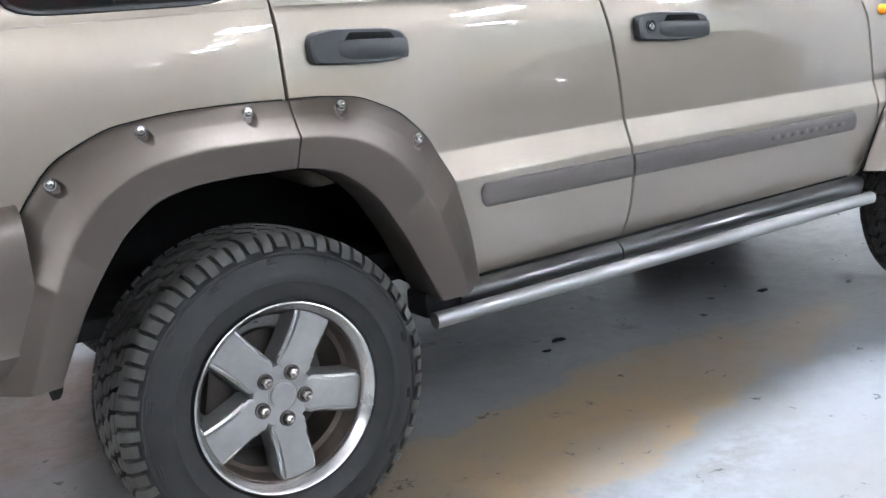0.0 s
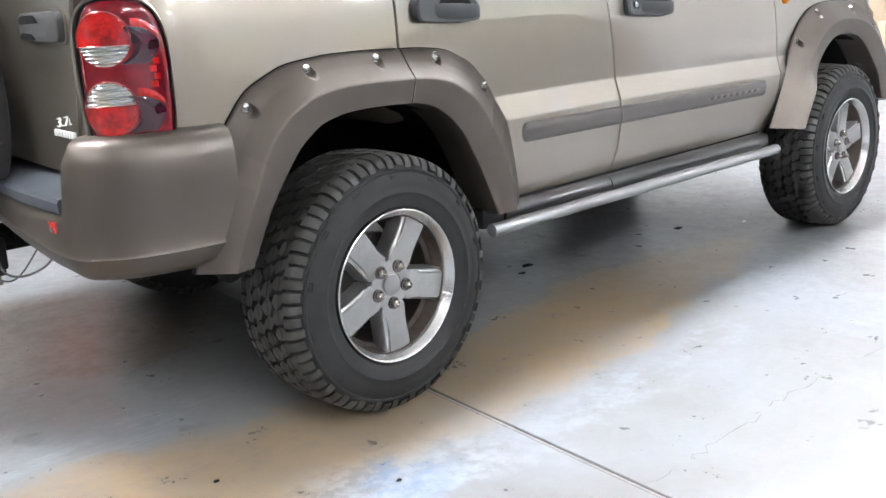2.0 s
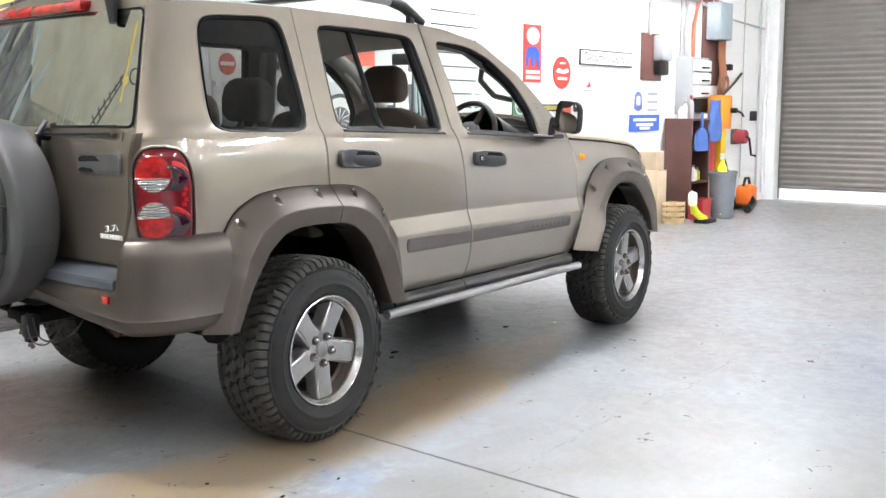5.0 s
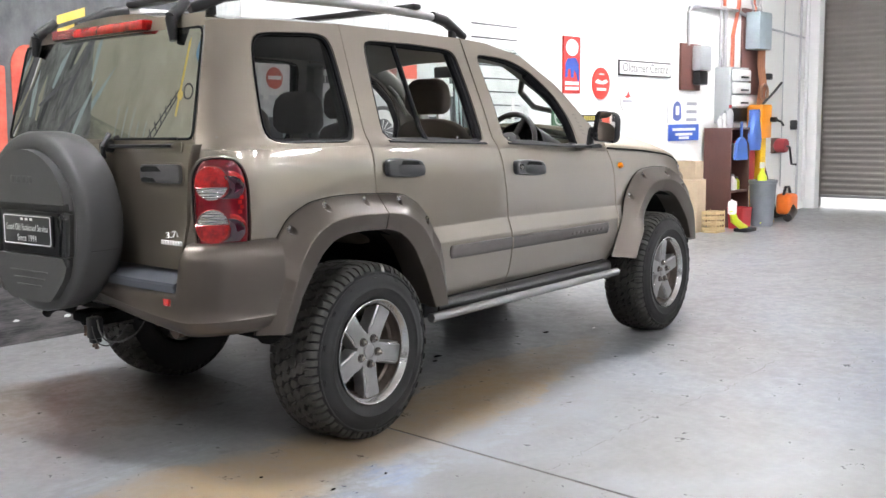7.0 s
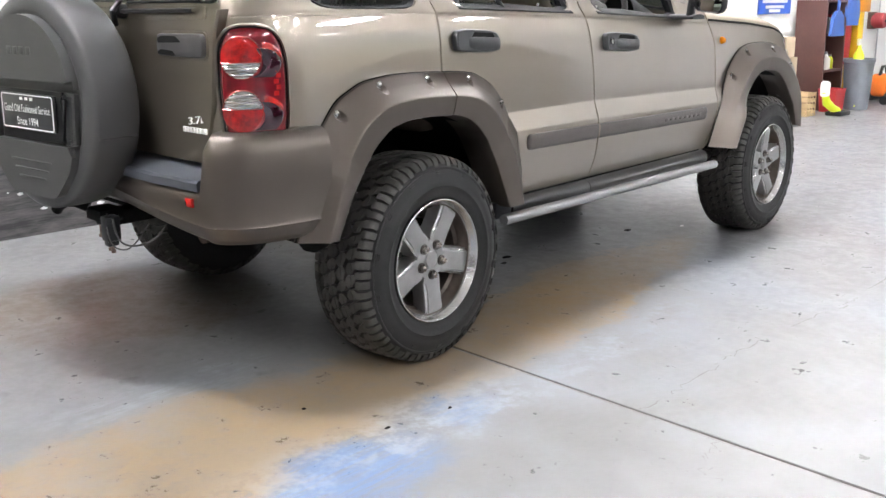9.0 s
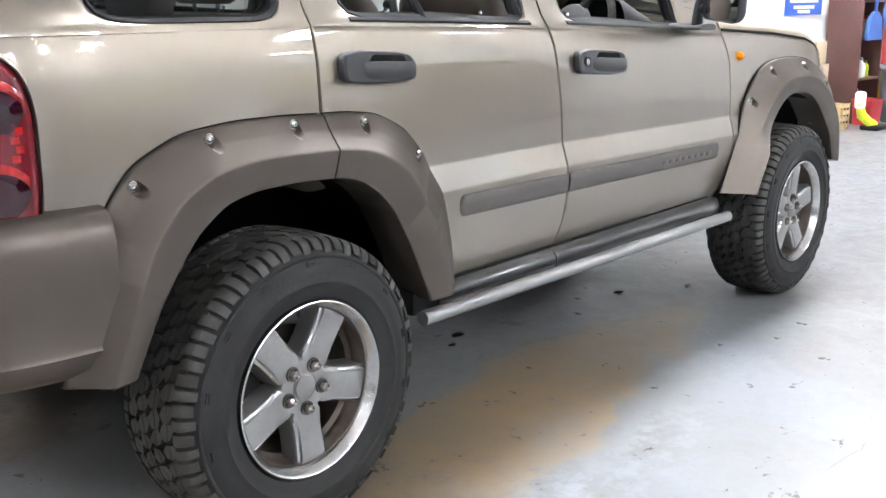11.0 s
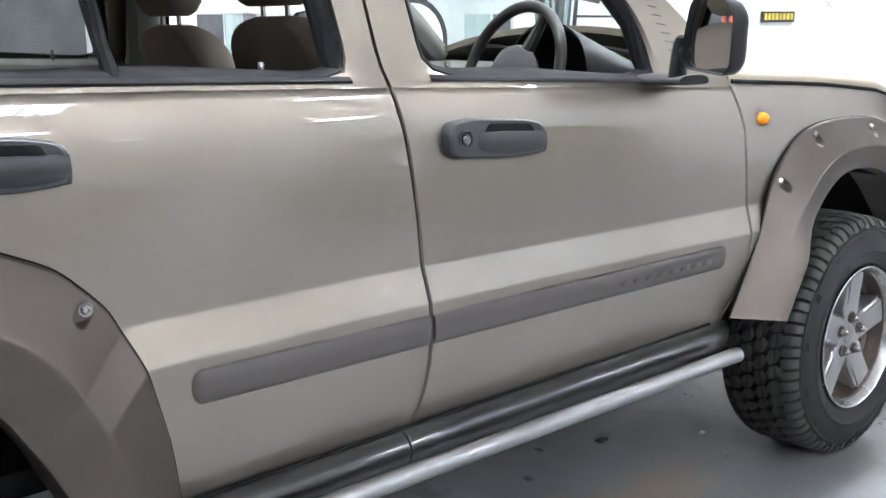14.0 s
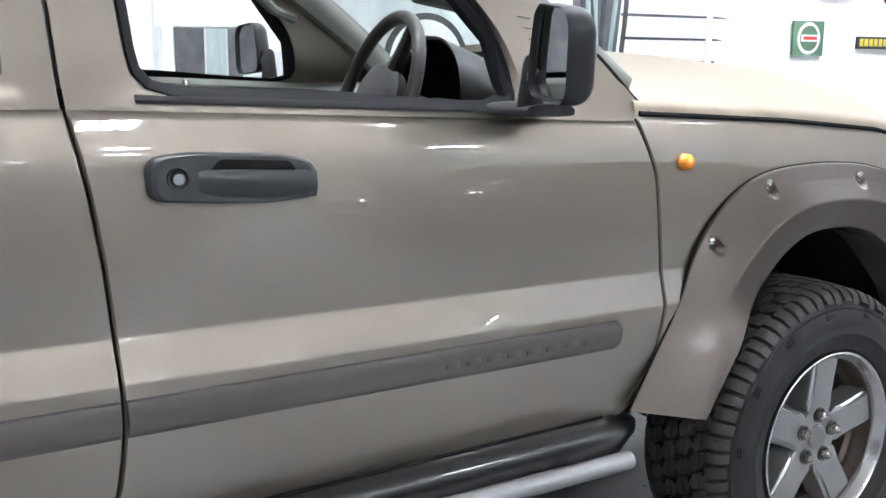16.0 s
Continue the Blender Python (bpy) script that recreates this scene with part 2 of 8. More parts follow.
# ---- the workshop ----
def floor_material():
    m, n, l, p = nodes_of("painted_concrete")
    pos = n.new("ShaderNodeTexCoord").outputs["Object"]
    sep = n.new("ShaderNodeSeparateXYZ")
    l.new(pos, sep.inputs[0])
    x, y = sep.outputs[0], sep.outputs[1]
    warp = noise_node(n, l, 1.7, 8.0, 0.62, pos)
    fine = noise_node(n, l, 14.0, 10.0, 0.7, pos)
    speck = noise_node(n, l, 110.0, 4.0, 0.6, pos)
    wx = calc(n, l, "ADD", x, calc(n, l, "MULTIPLY", calc(n, l, "SUBTRACT", warp.outputs[0], 0.5), 0.6))
    wy = calc(n, l, "ADD", y, calc(n, l, "MULTIPLY", calc(n, l, "SUBTRACT", fine.outputs[0], 0.5), 0.28))
    wy = calc(n, l, "ADD", wy, calc(n, l, "MULTIPLY", calc(n, l, "SUBTRACT", warp.outputs[0], 0.5), 0.5))

    def blob(cx, cy, rx, ry, soft, across=None):
        a = calc(n, l, "POWER", calc(n, l, "DIVIDE", calc(n, l, "SUBTRACT", wx, cx), rx), 2.0)
        b = calc(n, l, "POWER", calc(n, l, "DIVIDE", calc(n, l, "SUBTRACT", across or wy, cy), ry), 2.0)
        d = calc(n, l, "SQRT", calc(n, l, "ADD", a, b))
        return calc(n, l, "DIVIDE", calc(n, l, "SUBTRACT", 1.0, d), soft, True)

    grey = ramp(n, l, warp.outputs[0], [(0.32, (0.118, 0.118, 0.118)), (0.5, (0.158, 0.161, 0.164)), (0.68, (0.190, 0.196, 0.203))]).outputs[0]
    grey = mix(n, l, 0.28, grey, ramp(n, l, fine.outputs[0], [(0.30, (0.106, 0.106, 0.105)), (0.70, (0.238, 0.242, 0.248))]).outputs[0])
    lean = calc(n, l, "SUBTRACT", wy, calc(n, l, "MULTIPLY", calc(n, l, "SUBTRACT", x, 0.5), 0.115))
    tan_f = calc(n, l, "MAXIMUM", blob(0.78, 0.02, 1.50, 0.27, 0.16, lean), blob(-0.92, 0.02, 0.98, 0.40, 0.20))
    tan_f = calc(n, l, "MULTIPLY", tan_f, ramp(n, l, fine.outputs[0], [(0.25, (0.45,) * 3), (0.5, (1.0,) * 3)]).outputs[0])
    tan_c = ramp(n, l, fine.outputs[0], [(0.25, (0.175, 0.098, 0.038)), (0.48, (0.275, 0.178, 0.080)), (0.75, (0.32, 0.235, 0.128))]).outputs[0]
    tan_c = mix(n, l, ramp(n, l, warp.outputs[0], [(0.42, (0.55,) * 3), (0.6, (0.0,) * 3)]).outputs[0], tan_c, (0.193, 0.168, 0.135))
    base = mix(n, l, calc(n, l, "MULTIPLY", tan_f, 0.82), grey, tan_c)
    # brown stain laid over the car's shadow area, partly painting that shadow
    brown_f = calc(n, l, "MULTIPLY", blob(-0.30, 1.42, 0.62, 0.60, 0.2), ramp(n, l, fine.outputs[0], [(0.3, (0.3,) * 3), (0.55, (0.8,) * 3)]).outputs[0])
    base = mix(n, l, brown_f, base, (0.150, 0.118, 0.094))
    streak = n.new("ShaderNodeMapping")
    streak.inputs["Scale"].default_value, streak.inputs["Rotation"].default_value = (2.5, 16.0, 1.0), (0, 0, radians(35))
    l.new(pos, streak.inputs[0])
    st = noise_node(n, l, 2.0, 8.0, 0.7, streak.outputs[0])
    blue_f = calc(n, l, "MAXIMUM", blob(-0.87, -0.47, 0.40, 0.20, 0.45), blob(-0.28, -0.37, 0.17, 0.12, 0.6))
    blue_f = calc(n, l, "MAXIMUM", blue_f, calc(n, l, "MULTIPLY", blob(2.4, -1.6, 1.6, 0.9, 0.9), 0.35))
    blue_f = calc(n, l, "MULTIPLY", blue_f, ramp(n, l, st.outputs[0], [(0.36, (0.12,) * 3), (0.56, (1, 1, 1))]).outputs[0])
    base = mix(n, l, calc(n, l, "MULTIPLY", blue_f, 0.8), base, (0.088, 0.160, 0.300))
    # chalky scuffs along the edges of the worn band
    rim_f = calc(n, l, "MULTIPLY", blob(0.1, -0.34, 1.7, 0.20, 0.6), ramp(n, l, fine.outputs[0], [(0.44, (0, 0, 0)), (0.60, (1, 1, 1))]).outputs[0])
    base = mix(n, l, calc(n, l, "MULTIPLY", rim_f, 0.65), base, (0.303, 0.336, 0.377))
    rim_b = calc(n, l, "MULTIPLY", blob(-0.75, 0.46, 0.5, 0.12, 0.7), ramp(n, l, st.outputs[0], [(0.46, (0, 0, 0)), (0.58, (1, 1, 1))]).outputs[0])
    base = mix(n, l, calc(n, l, "MULTIPLY", rim_b, 0.6), base, (0.295, 0.328, 0.369))
    pale_f = ramp(n, l, noise_node(n, l, 0.9, 9.0, 0.68, pos).outputs[0], [(0.50, (0, 0, 0)), (0.62, (1, 1, 1))]).outputs[0]
    base = mix(n, l, calc(n, l, "MULTIPLY", pale_f, 0.45), base, (0.192, 0.216, 0.248))
    soil_f = ramp(n, l, noise_node(n, l, 0.55, 10.0, 0.72, pos).outputs[0], [(0.46, (0, 0, 0)), (0.66, (1, 1, 1))]).outputs[0]
    base = mix(n, l, calc(n, l, "MULTIPLY", soil_f, 0.35), base, (0.139, 0.131, 0.123))
    # darker beneath the car: stain, with some of the car's shade in the colour
    stain_shade_f = calc(n, l, "MULTIPLY", blob(0.6, 0.95, 2.6, 0.75, 0.6), ramp(n, l, fine.outputs[0], [(0.2, (0.5,) * 3), (0.6, (1.0,) * 3)]).outputs[0])
    base = mix(n, l, calc(n, l, "MULTIPLY", stain_shade_f, 0.3), base, (0.102, 0.090, 0.082))
    # oily drips where cars stand
    drip = ramp(n, l, noise_node(n, l, 5.5, 3.0, 0.5, pos).outputs[0], [(0.66, (0, 0, 0)), (0.71, (1, 1, 1))]).outputs[0]
    base = mix(n, l, calc(n, l, "MULTIPLY", calc(n, l, "MULTIPLY", drip, stain_shade_f), 0.75), base, (0.041, 0.037, 0.037))
    dirt_f = ramp(n, l, speck.outputs[0], [(0.60, (0, 0, 0)), (0.74, (1, 1, 1))]).outputs[0]
    base = mix(n, l, calc(n, l, "MULTIPLY", dirt_f, 0.14), base, (0.090, 0.086, 0.082))
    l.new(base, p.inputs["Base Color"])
    l.new(ramp(n, l, fine.outputs[0], [(0.3, (0.24,) * 3), (0.7, (0.50,) * 3)]).outputs[0], p.inputs["Roughness"])
    b = n.new("ShaderNodeBump")
    b.inputs["Strength"].default_value, b.inputs["Distance"].default_value = 0.25, 0.002
    l.new(fine.outputs[0], b.inputs["Height"])
    l.new(b.outputs[0], p.inputs["Normal"])
    return m


TURNED = pose(0, 2.85, 0, 0, 0, -3.5)  # the wall beyond the car, seen from its own base: x along, y into it
EAST = 11.98
CEIL = 5.2
FLOOR_MAT = floor_material()

random.seed(8)
CRACK = surface("crack_line", (0.17, 0.165, 0.16), 0.9)
FLOOR_Z = 0.04
# floor slabs with a real joint between them
# unseen hall floor, its tone set only by what the flank should reflect
HALL = surface("unseen_hall_floor", (0.175, 0.19, 0.215), 0.5, vary=0.3, scale=1.0)
bm = bmesh.new()
box(bm, (-9.0, -30.0, -0.15), (40.0, -3.212, FLOOR_Z))
single("floor_south", bm, HALL, "unseen blue-grey hall floor, added to tone the flank's reflections", "floor", kind="structure", smooth=False)
JOINT = lambda y: 0.134 + 0.121 * y  # the joint runs a little askew to the car
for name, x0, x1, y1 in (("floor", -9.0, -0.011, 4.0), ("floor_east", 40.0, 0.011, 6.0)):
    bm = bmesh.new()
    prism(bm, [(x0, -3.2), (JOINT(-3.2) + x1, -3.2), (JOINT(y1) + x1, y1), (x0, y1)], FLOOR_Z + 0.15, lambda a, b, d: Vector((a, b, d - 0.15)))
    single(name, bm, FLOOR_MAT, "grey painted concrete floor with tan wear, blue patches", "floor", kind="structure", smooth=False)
bm = bmesh.new()
prism(bm, [(JOINT(-3.2) - 0.02, -3.2), (JOINT(-3.2) + 0.02, -3.2), (JOINT(4.0) + 0.02, 4.0), (JOINT(4.0) - 0.02, 4.0)], 0.156, lambda a, b, d: Vector((a, b, d - 0.12)))
single("floor_joint", bm, surface("joint_filler", (0.22, 0.21, 0.21), 0.8, vary=0.45, scale=9), "grey filled joint in the concrete floor", "joint", kind="structure", smooth=False)
JOINT_DIRT = surface("joint_dirt", (0.075, 0.070, 0.066), 0.9, vary=0.5, scale=12)
for x0, x1 in ((-0.0115, -0.0055), (0.006, 0.0115)):
    bm = bmesh.new()
    prism(bm, [(JOINT(-3.2) + x0, -3.2), (JOINT(-3.2) + x1, -3.2), (JOINT(4.0) + x1, 4.0), (JOINT(4.0) + x0, 4.0)], 0.002, lambda a, b, d: Vector((a, b, d + FLOOR_Z - 0.0045)))
    single("joint_edge", bm, JOINT_DIRT, "dark dirt line along the floor joint", "joint", kind="structure", smooth=False)
bm = bmesh.new()
prism(bm, [(JOINT(0.07) - 0.0108, 0.07), (JOINT(0.07) + 0.0108, 0.07), (JOINT(4.0) + 0.0108, 4.0), (JOINT(4.0) - 0.0108, 4.0)], 0.012, lambda a, b, d: Vector((a, b, d + FLOOR_Z - 0.0125)))
single("joint_fill", bm, FLOOR_MAT, "worn flush filling of the floor joint", "joint", kind="structure", smooth=False)
# hairline cracks
def crack(pts, w):
    bm = bmesh.new()
    line = []
    for (xa, ya), (xb, yb) in zip(pts, pts[1:]):
        for k in range(9):
            t = k / 9
            line.append((xa + (xb - xa) * t + random.uniform(-0.012, 0.012), ya + (yb - ya) * t + random.uniform(-0.014, 0.014)))
    i = 0
    while i < len(line) - 2:
        k = min(len(line), i + random.randint(5, 14))
        seg = line[i:k]
        ws = [w * random.uniform(0.3, 1.0) * (0.15 if j in (0, len(seg) - 1) else 1.0) for j in range(len(seg))]
        grid(bm, [[Vector((a, b + q, FLOOR_Z + 0.0012)) for (a, b), q in zip(seg, ws)], [Vector((a, b - q, FLOOR_Z + 0.0012)) for (a, b), q in zip(seg, ws)]])
        i = k + random.randint(0, 4)
    single("floor_crack", bm, CRACK, "thin dark crack in the painted concrete", "crack", kind="structure", smooth=False)
crack([(0.05, -0.78), (0.253, -0.787), (0.554, -0.783), (0.687, -0.774), (0.95, -0.788), (1.299, -0.815), (1.497, -0.856), (1.709, -0.85), (2.3, -0.83)], 0.0024)
crack([(0.0, -1.06), (-0.109, -1.076), (-0.199, -1.11), (-0.25, -1.20)], 0.002)

# walls
bm = bmesh.new()
box(bm, (-12.0, 0.0, 0.0), (EAST + 0.1, 0.2, CEIL))
single("wall_north", bm, WHITE_WALL, "white painted workshop wall with murals and signs", "wall", at=TURNED, kind="structure", smooth=False)
RD0, RD1, RDH = 0.08, 4.6, 4.3  # the roller door's opening, away from the corner
bm = bmesh.new()
box(bm, (EAST, -RD0, 0.0), (EAST + 0.2, 0.0, CEIL))
box(bm, (EAST, -RD1, RDH), (EAST + 0.2, -RD0, CEIL))
box(bm, (EAST, -RD1 - 0.6, 0.0), (EAST + 0.2, -RD1, CEIL))
single("wall_east", bm, WHITE_WALL, "white end wall round the roller door", "wall", at=TURNED, kind="structure", smooth=False)
GREY_WALL = surface("grey_block_wall", (0.15, 0.15, 0.15), 0.8, scale=1.5)
bm = bmesh.new()  # unseen wall; two doorways added so that yard daylight brightens the car's flank
for y0, y1, z0 in ((-9.5, -RD1 - 0.6, 0.0), (-16.0, -9.5, 4.2), (-18.0, -16.0, 0.0), (-27.0, -18.0, 4.2), (-33.5, -27.0, 0.0)):
    box(bm, (EAST, y0, z0), (EAST + 0.2, y1, CEIL))
single("wall_east_far", bm, WHITE_WALL, "unseen white end wall with doorways added to let in daylight", "wall", at=TURNED, kind="structure", smooth=False)
# unseen walls close the hall; their tones steer the reflections in the flank
bm = bmesh.new()
box(bm, (-9.2, -30.2, 0.0), (-9.0, -2.5, CEIL))
single("wall_west_far", bm, GREY_WALL, "unseen workshop wall, toned for the flank's reflections", "wall", kind="structure", smooth=False)
bm = bmesh.new()
box(bm, (-9.2, -2.5, 0.0), (-9.0, 4.0, CEIL))
single("wall_west", bm, surface("pale_block_wall", (0.22, 0.215, 0.20), 0.8, scale=1.5), "unseen west workshop wall, toned for the flank's reflections", "wall", kind="structure", smooth=False)
bm = bmesh.new()
box(bm, (-9.2, -30.2, 0.0), (14.4, -30.0, CEIL))
single("wall_south", bm, surface("cool_block_wall", (0.60, 0.65, 0.72), 0.8, scale=1.5), "unseen workshop wall, toned for the flank's reflections", "wall", kind="structure", smooth=False)
bm = bmesh.new()
box(bm, (-9.2, -30.2, CEIL), (14.4, 4.2, CEIL + 0.15))
single("ceiling", bm, surface("ceiling_lining", (0.80, 0.77, 0.72), 0.7), "pale workshop ceiling lining", "ceiling", kind="structure", smooth=False)

# roller door, raised a little, with real corrugation
ROLLER = surface("roller_steel", (0.215, 0.198, 0.182), 0.45, 0.3, vary=0.08, scale=3)
door = thing("door_1", "grey-brown corrugated roller door raised slightly off the floor", "roller door", at=TURNED, kind="structure")
bm = bmesh.new()
rows = []
z = 0.215
while z < RDH + 0.1:
    for dz, dx in ((0.0, 0.0), (0.018, -0.003), (0.036, -0.012), (0.056, -0.012), (0.074, -0.003)):
        rows.append([Vector((EAST + 0.08 + dx, -RD1 - 0.05, z + dz)), Vector((EAST + 0.08 + dx, -RD0 + 0.03, z + dz))])
    z += 0.084
grid(bm, rows, (0.006, 0, 0))
part("curtain", bm, ROLLER, door, smooth=False)
bm = bmesh.new()
box(bm, (EAST + 0.055, -RD1, 0.18), (EAST + 0.10, -RD0, 0.22), 0.004)
part("bottom_rail", bm, SILVER, door, "steel bottom rail")
bm = bmesh.new()
box(bm, (EAST - 0.035, -RD0 - 0.03, 0.0), (EAST + 0.09, -RD0 + 0.025, RDH), 0.004)
part("guide_rail", bm, surface("guide_rail_paint", (0.16, 0.13, 0.12), 0.5), door)

# lights under the ceiling: louvred fittings
TUBE = lamp_material("lit_diffuser", (0.945, 0.96, 1.0), 260.0)
HOUSING = surface("white_enamel", (0.75, 0.75, 0.74), 0.4, vary=0.03)
def ceiling_light():
    t = thing("ceiling_light", "white louvred high-bay fitting, lit, some added to brighten the car", "ceiling light", group="workshop lights")
    bm = bmesh.new()
    box(bm, (-0.29, -0.42, 0.0), (0.29, 0.42, 0.07), 0.01)
    part("housing", bm, HOUSING, t)
    bm = bmesh.new()
    box(bm, (-0.26, -0.39, -0.012), (0.26, 0.39, -0.001))
    part("diffuser", bm, TUBE, t, "lit white diffuser")
    for k in (-1, 1):
        bm = bmesh.new()
        box(bm, (0.087 * k - 0.024, -0.395, -0.05), (0.087 * k + 0.024, 0.395, -0.014), 0.002)
        part("louvre_blade", bm, HOUSING, t)
    for k in (-0.2, 0.0, 0.2):
        bm = bmesh.new()
        box(bm, (-0.265, k - 0.03, -0.049), (0.265, k + 0.03, -0.015), 0.002)
        part("louvre_blade", bm, HOUSING, t)
    for q in (-0.5, 0.5):
        bm = bmesh.new()
        cyl(bm, (0, q * 0.7, 0.07), (0, q * 0.7, 0.75), 0.004, seg=6)
        part("suspension_wire", bm, STEEL, t)
    return t
first = ceiling_light()
# the fitting at x -6.2 and rows from y -11.6 on are added fill
spots = [(x, 0.95, 0) for x in (-4.8, -1.6, 1.6, 4.8, 8.0)] + [(-6.2, -2.2, 0)] + [(-2.4 + 2.9 * k, -7.25 + 0.47 * k, 9) for k in range(5)] + [(0.3 + 4.6 * k, -11.6 + 0.73 * k, 9) for k in range(3)] + [(-5.9 + 5.9 * k, -16.2 + 0.92 * k, 9) for k in range(4)] + [(-4.0 + 4.6 * k, -20.2 + 0.73 * k, 9) for k in range(4)] + [(-3.9 + 5.9 * k, -25.5 + 0.92 * k, 9) for k in range(3)]
first.matrix_basis = pose(*spots[0][:2], CEIL - 0.75)
for x, y, turn in spots[1:]:
    copy_thing(first, pose(x, y, CEIL - 0.75, 0, 0, turn))

# outside ground and a bright yard beyond the door
bm = bmesh.new()
box(bm, (-300, -300, -0.5), (300, 300, -0.16))
single("ground", bm, surface("yard_concrete", (0.5, 0.49, 0.46), 0.8), "pale concrete yard round the workshop", "ground", kind="structure", smooth=False)


# ---- the four-wheel drive ----
SKEW = 0.13  # how far the left side stands ahead of the right, per metre
YC = 0.87  # the car's middle plane
car = thing("car", "champagne metallic four-wheel drive with taupe bolt-on flares", "car", at=pose(1.32, YC, 0))
CAR_INV = Matrix.Translation((-1.32, -YC, 0))


def cpart(name, bm, mat, parent=None, label="", smooth=True):
    """A part of the car, given in world places."""
    for v in bm.verts:
        v.co.x += SKEW * max(0.0, v.co.y - 0.1)
    bmesh.ops.transform(bm, matrix=CAR_INV, verts=bm.verts)
    return part(name, bm, mat, parent or car, label, smooth)


def lerp(tab, x):
    return float(np.interp(x, [a for a, _ in tab], [b for _, b in tab]))


BELT = [(-0.8, 1.208), (0.2, 1.208), (0.95, 1.183), (1.15, 1.177), (1.86, 1.142), (2.15, 1.130), (2.42, 1.114), (2.62, 1.102), (2.96, 1.070), (3.1, 1.042), (3.3, 0.975), (3.5, 0.9)]


def crease(x):
    return 0.833 - 0.019 * max(0.0, min(x, 2.3) - 1.0)


def yside(x, z):
    """How far out the right flank lies."""
    y = 0.052 + 0.018 * min(max(x, 0.0), 2.3)
    if x > 2.5:
        y += 0.17 * ((x - 2.5) / 0.95) ** 4
    xr = x - 0.22 * max(0.0, z - 1.22)
    if xr < -0.45:
        t = min((-0.45 - xr) / 0.28, 1.0)
        y += 0.20 * (1 - math.sqrt(max(0.0, 1 - t * t)))
    s = z - lerp(BELT, x)
    if s > 0:
        y += 0.031 + 0.02 * min(s / 0.03, 1.0) + 0.34 * s
    elif s > -0.30:  # the flank leans in gently, bends over, then runs up to the windows
        y += 0.2 * (s + 0.30) ** 2 if s < -0.10 else 0.008 + 0.08 * (s + 0.10) + 1.8 * (s + 0.10) ** 2 if s < -0.05 else 0.0165 + 0.26 * (s + 0.05) + 0.6 * (s + 0.05) ** 2
    if x < 2.4 and x > -0.6:
        q = min(max((crease(x) - z) / 0.07, 0.0), 1.0)
        y -= 0.021 * q
    if z < 0.70:
        y += 0.03 * ((0.70 - z) / 0.2) ** 2
    return y


def side_pt(x, z, out=0.0, flip=False):
    y = yside(x, z) - out
    return Vector((x, 2 * YC - y if flip else y, z))


def ease(n, eps):
    """Steps from 0 to 1 with a narrow first and last one."""
    return [0.0, eps * 0.5, eps * 1.3] + [eps + (1 - 2 * eps) * k / n for k in range(1, n)] + [1 - eps * 1.3, 1 - eps * 0.5, 1.0]


def patch(bm, left, right, low, high, nu, nv, flip=False, out=0.0, roll=0.004, thick=0.03, levels=None):
    """A panel between x = left(z) and right(z), z = low(x) and high(x), with rolled edges."""
    rows = []
    us, vs = ease(nu, 0.006), levels or ease(nv, 0.008)
    for j, v in enumerate(vs):
        row = []
        for i, u in enumerate(us):
            z = 0.9
            for _ in range(6):
                x = left(z) + (right(z) - left(z)) * u
                z = low(x) + (high(x) - low(x)) * v if not levels or v in (0.0, 1.0) else (v + crease(x) - 0.833 if v < 0.9 else v + (high(x) - 1.2) * (v - 0.9) / 0.3)
                z = max(low(x), min(z, high(x)))
            edge = roll if i in (0, len(us) - 1) or j in (0, len(vs) - 1) else 0.0
            row.append(side_pt(x, z, out - edge, flip))
        rows.append(row)
    return grid(bm, rows, (0, -thick if flip else thick, 0))


def resample(pts, n):
    d = [0.0]
    for a, b in zip(pts, pts[1:]):
        d.append(d[-1] + math.hypot(b[0] - a[0], b[1] - a[1]))
    return [(float(np.interp(d[-1] * k / n, d, [p[0] for p in pts])), float(np.interp(d[-1] * k / n, d, [p[1] for p in pts]))) for k in range(n)]


def ring_patch(bm, outer, inner, flip=False, n=14, steps=4, roll=0.006, thick=0.045, soft=6):
    """A panel round a window: outer and inner are four sides each, as lists of (x, z), going round alike."""
    O = [p for s in outer for p in resample(s, n)]
    I = [p for s in inner for p in resample(s, n)]
    k = len(I)
    for _ in range(soft):  # soften the window's corners
        I = [(0.25 * I[i - 1][0] + 0.5 * I[i][0] + 0.25 * I[(i + 1) % k][0], 0.25 * I[i - 1][1] + 0.5 * I[i][1] + 0.25 * I[(i + 1) % k][1]) for i in range(k)]
    vs = [0.0, 0.03] + [0.03 + 0.85 * j / steps for j in range(1, steps + 1)] + [0.95, 1.0]
    rows = []
    for j, v in enumerate(vs):
        row = []
        for i in range(k + 1):
            (xo, zo), (xi, zi) = O[i % k], I[i % k]
            edge = roll if j == 0 else (0.012 if j == len(vs) - 1 else 0.0)
            row.append(side_pt(xo + (xi - xo) * v, zo + (zi - zo) * v, -edge, flip))
        rows.append(row)
    t = Vector((0, -thick if flip else thick, 0))
    f = [[bm.verts.new(p) for p in r[:-1]] for r in rows]
    back = [[bm.verts.new(p + t) for p in r[:-1]] for r in (rows[0], rows[-1])]
    for a, b in zip(f, f[1:]):
        for i in range(k):
            bm.faces.new((a[i], a[(i + 1) % k], b[(i + 1) % k], b[i]))
    for a, b in ((f[0], back[0]), (f[-1], back[1]), (back[0], back[1])):
        for i in range(k):
            bm.faces.new((a[i], a[(i + 1) % k], b[(i + 1) % k], b[i]))
    return I


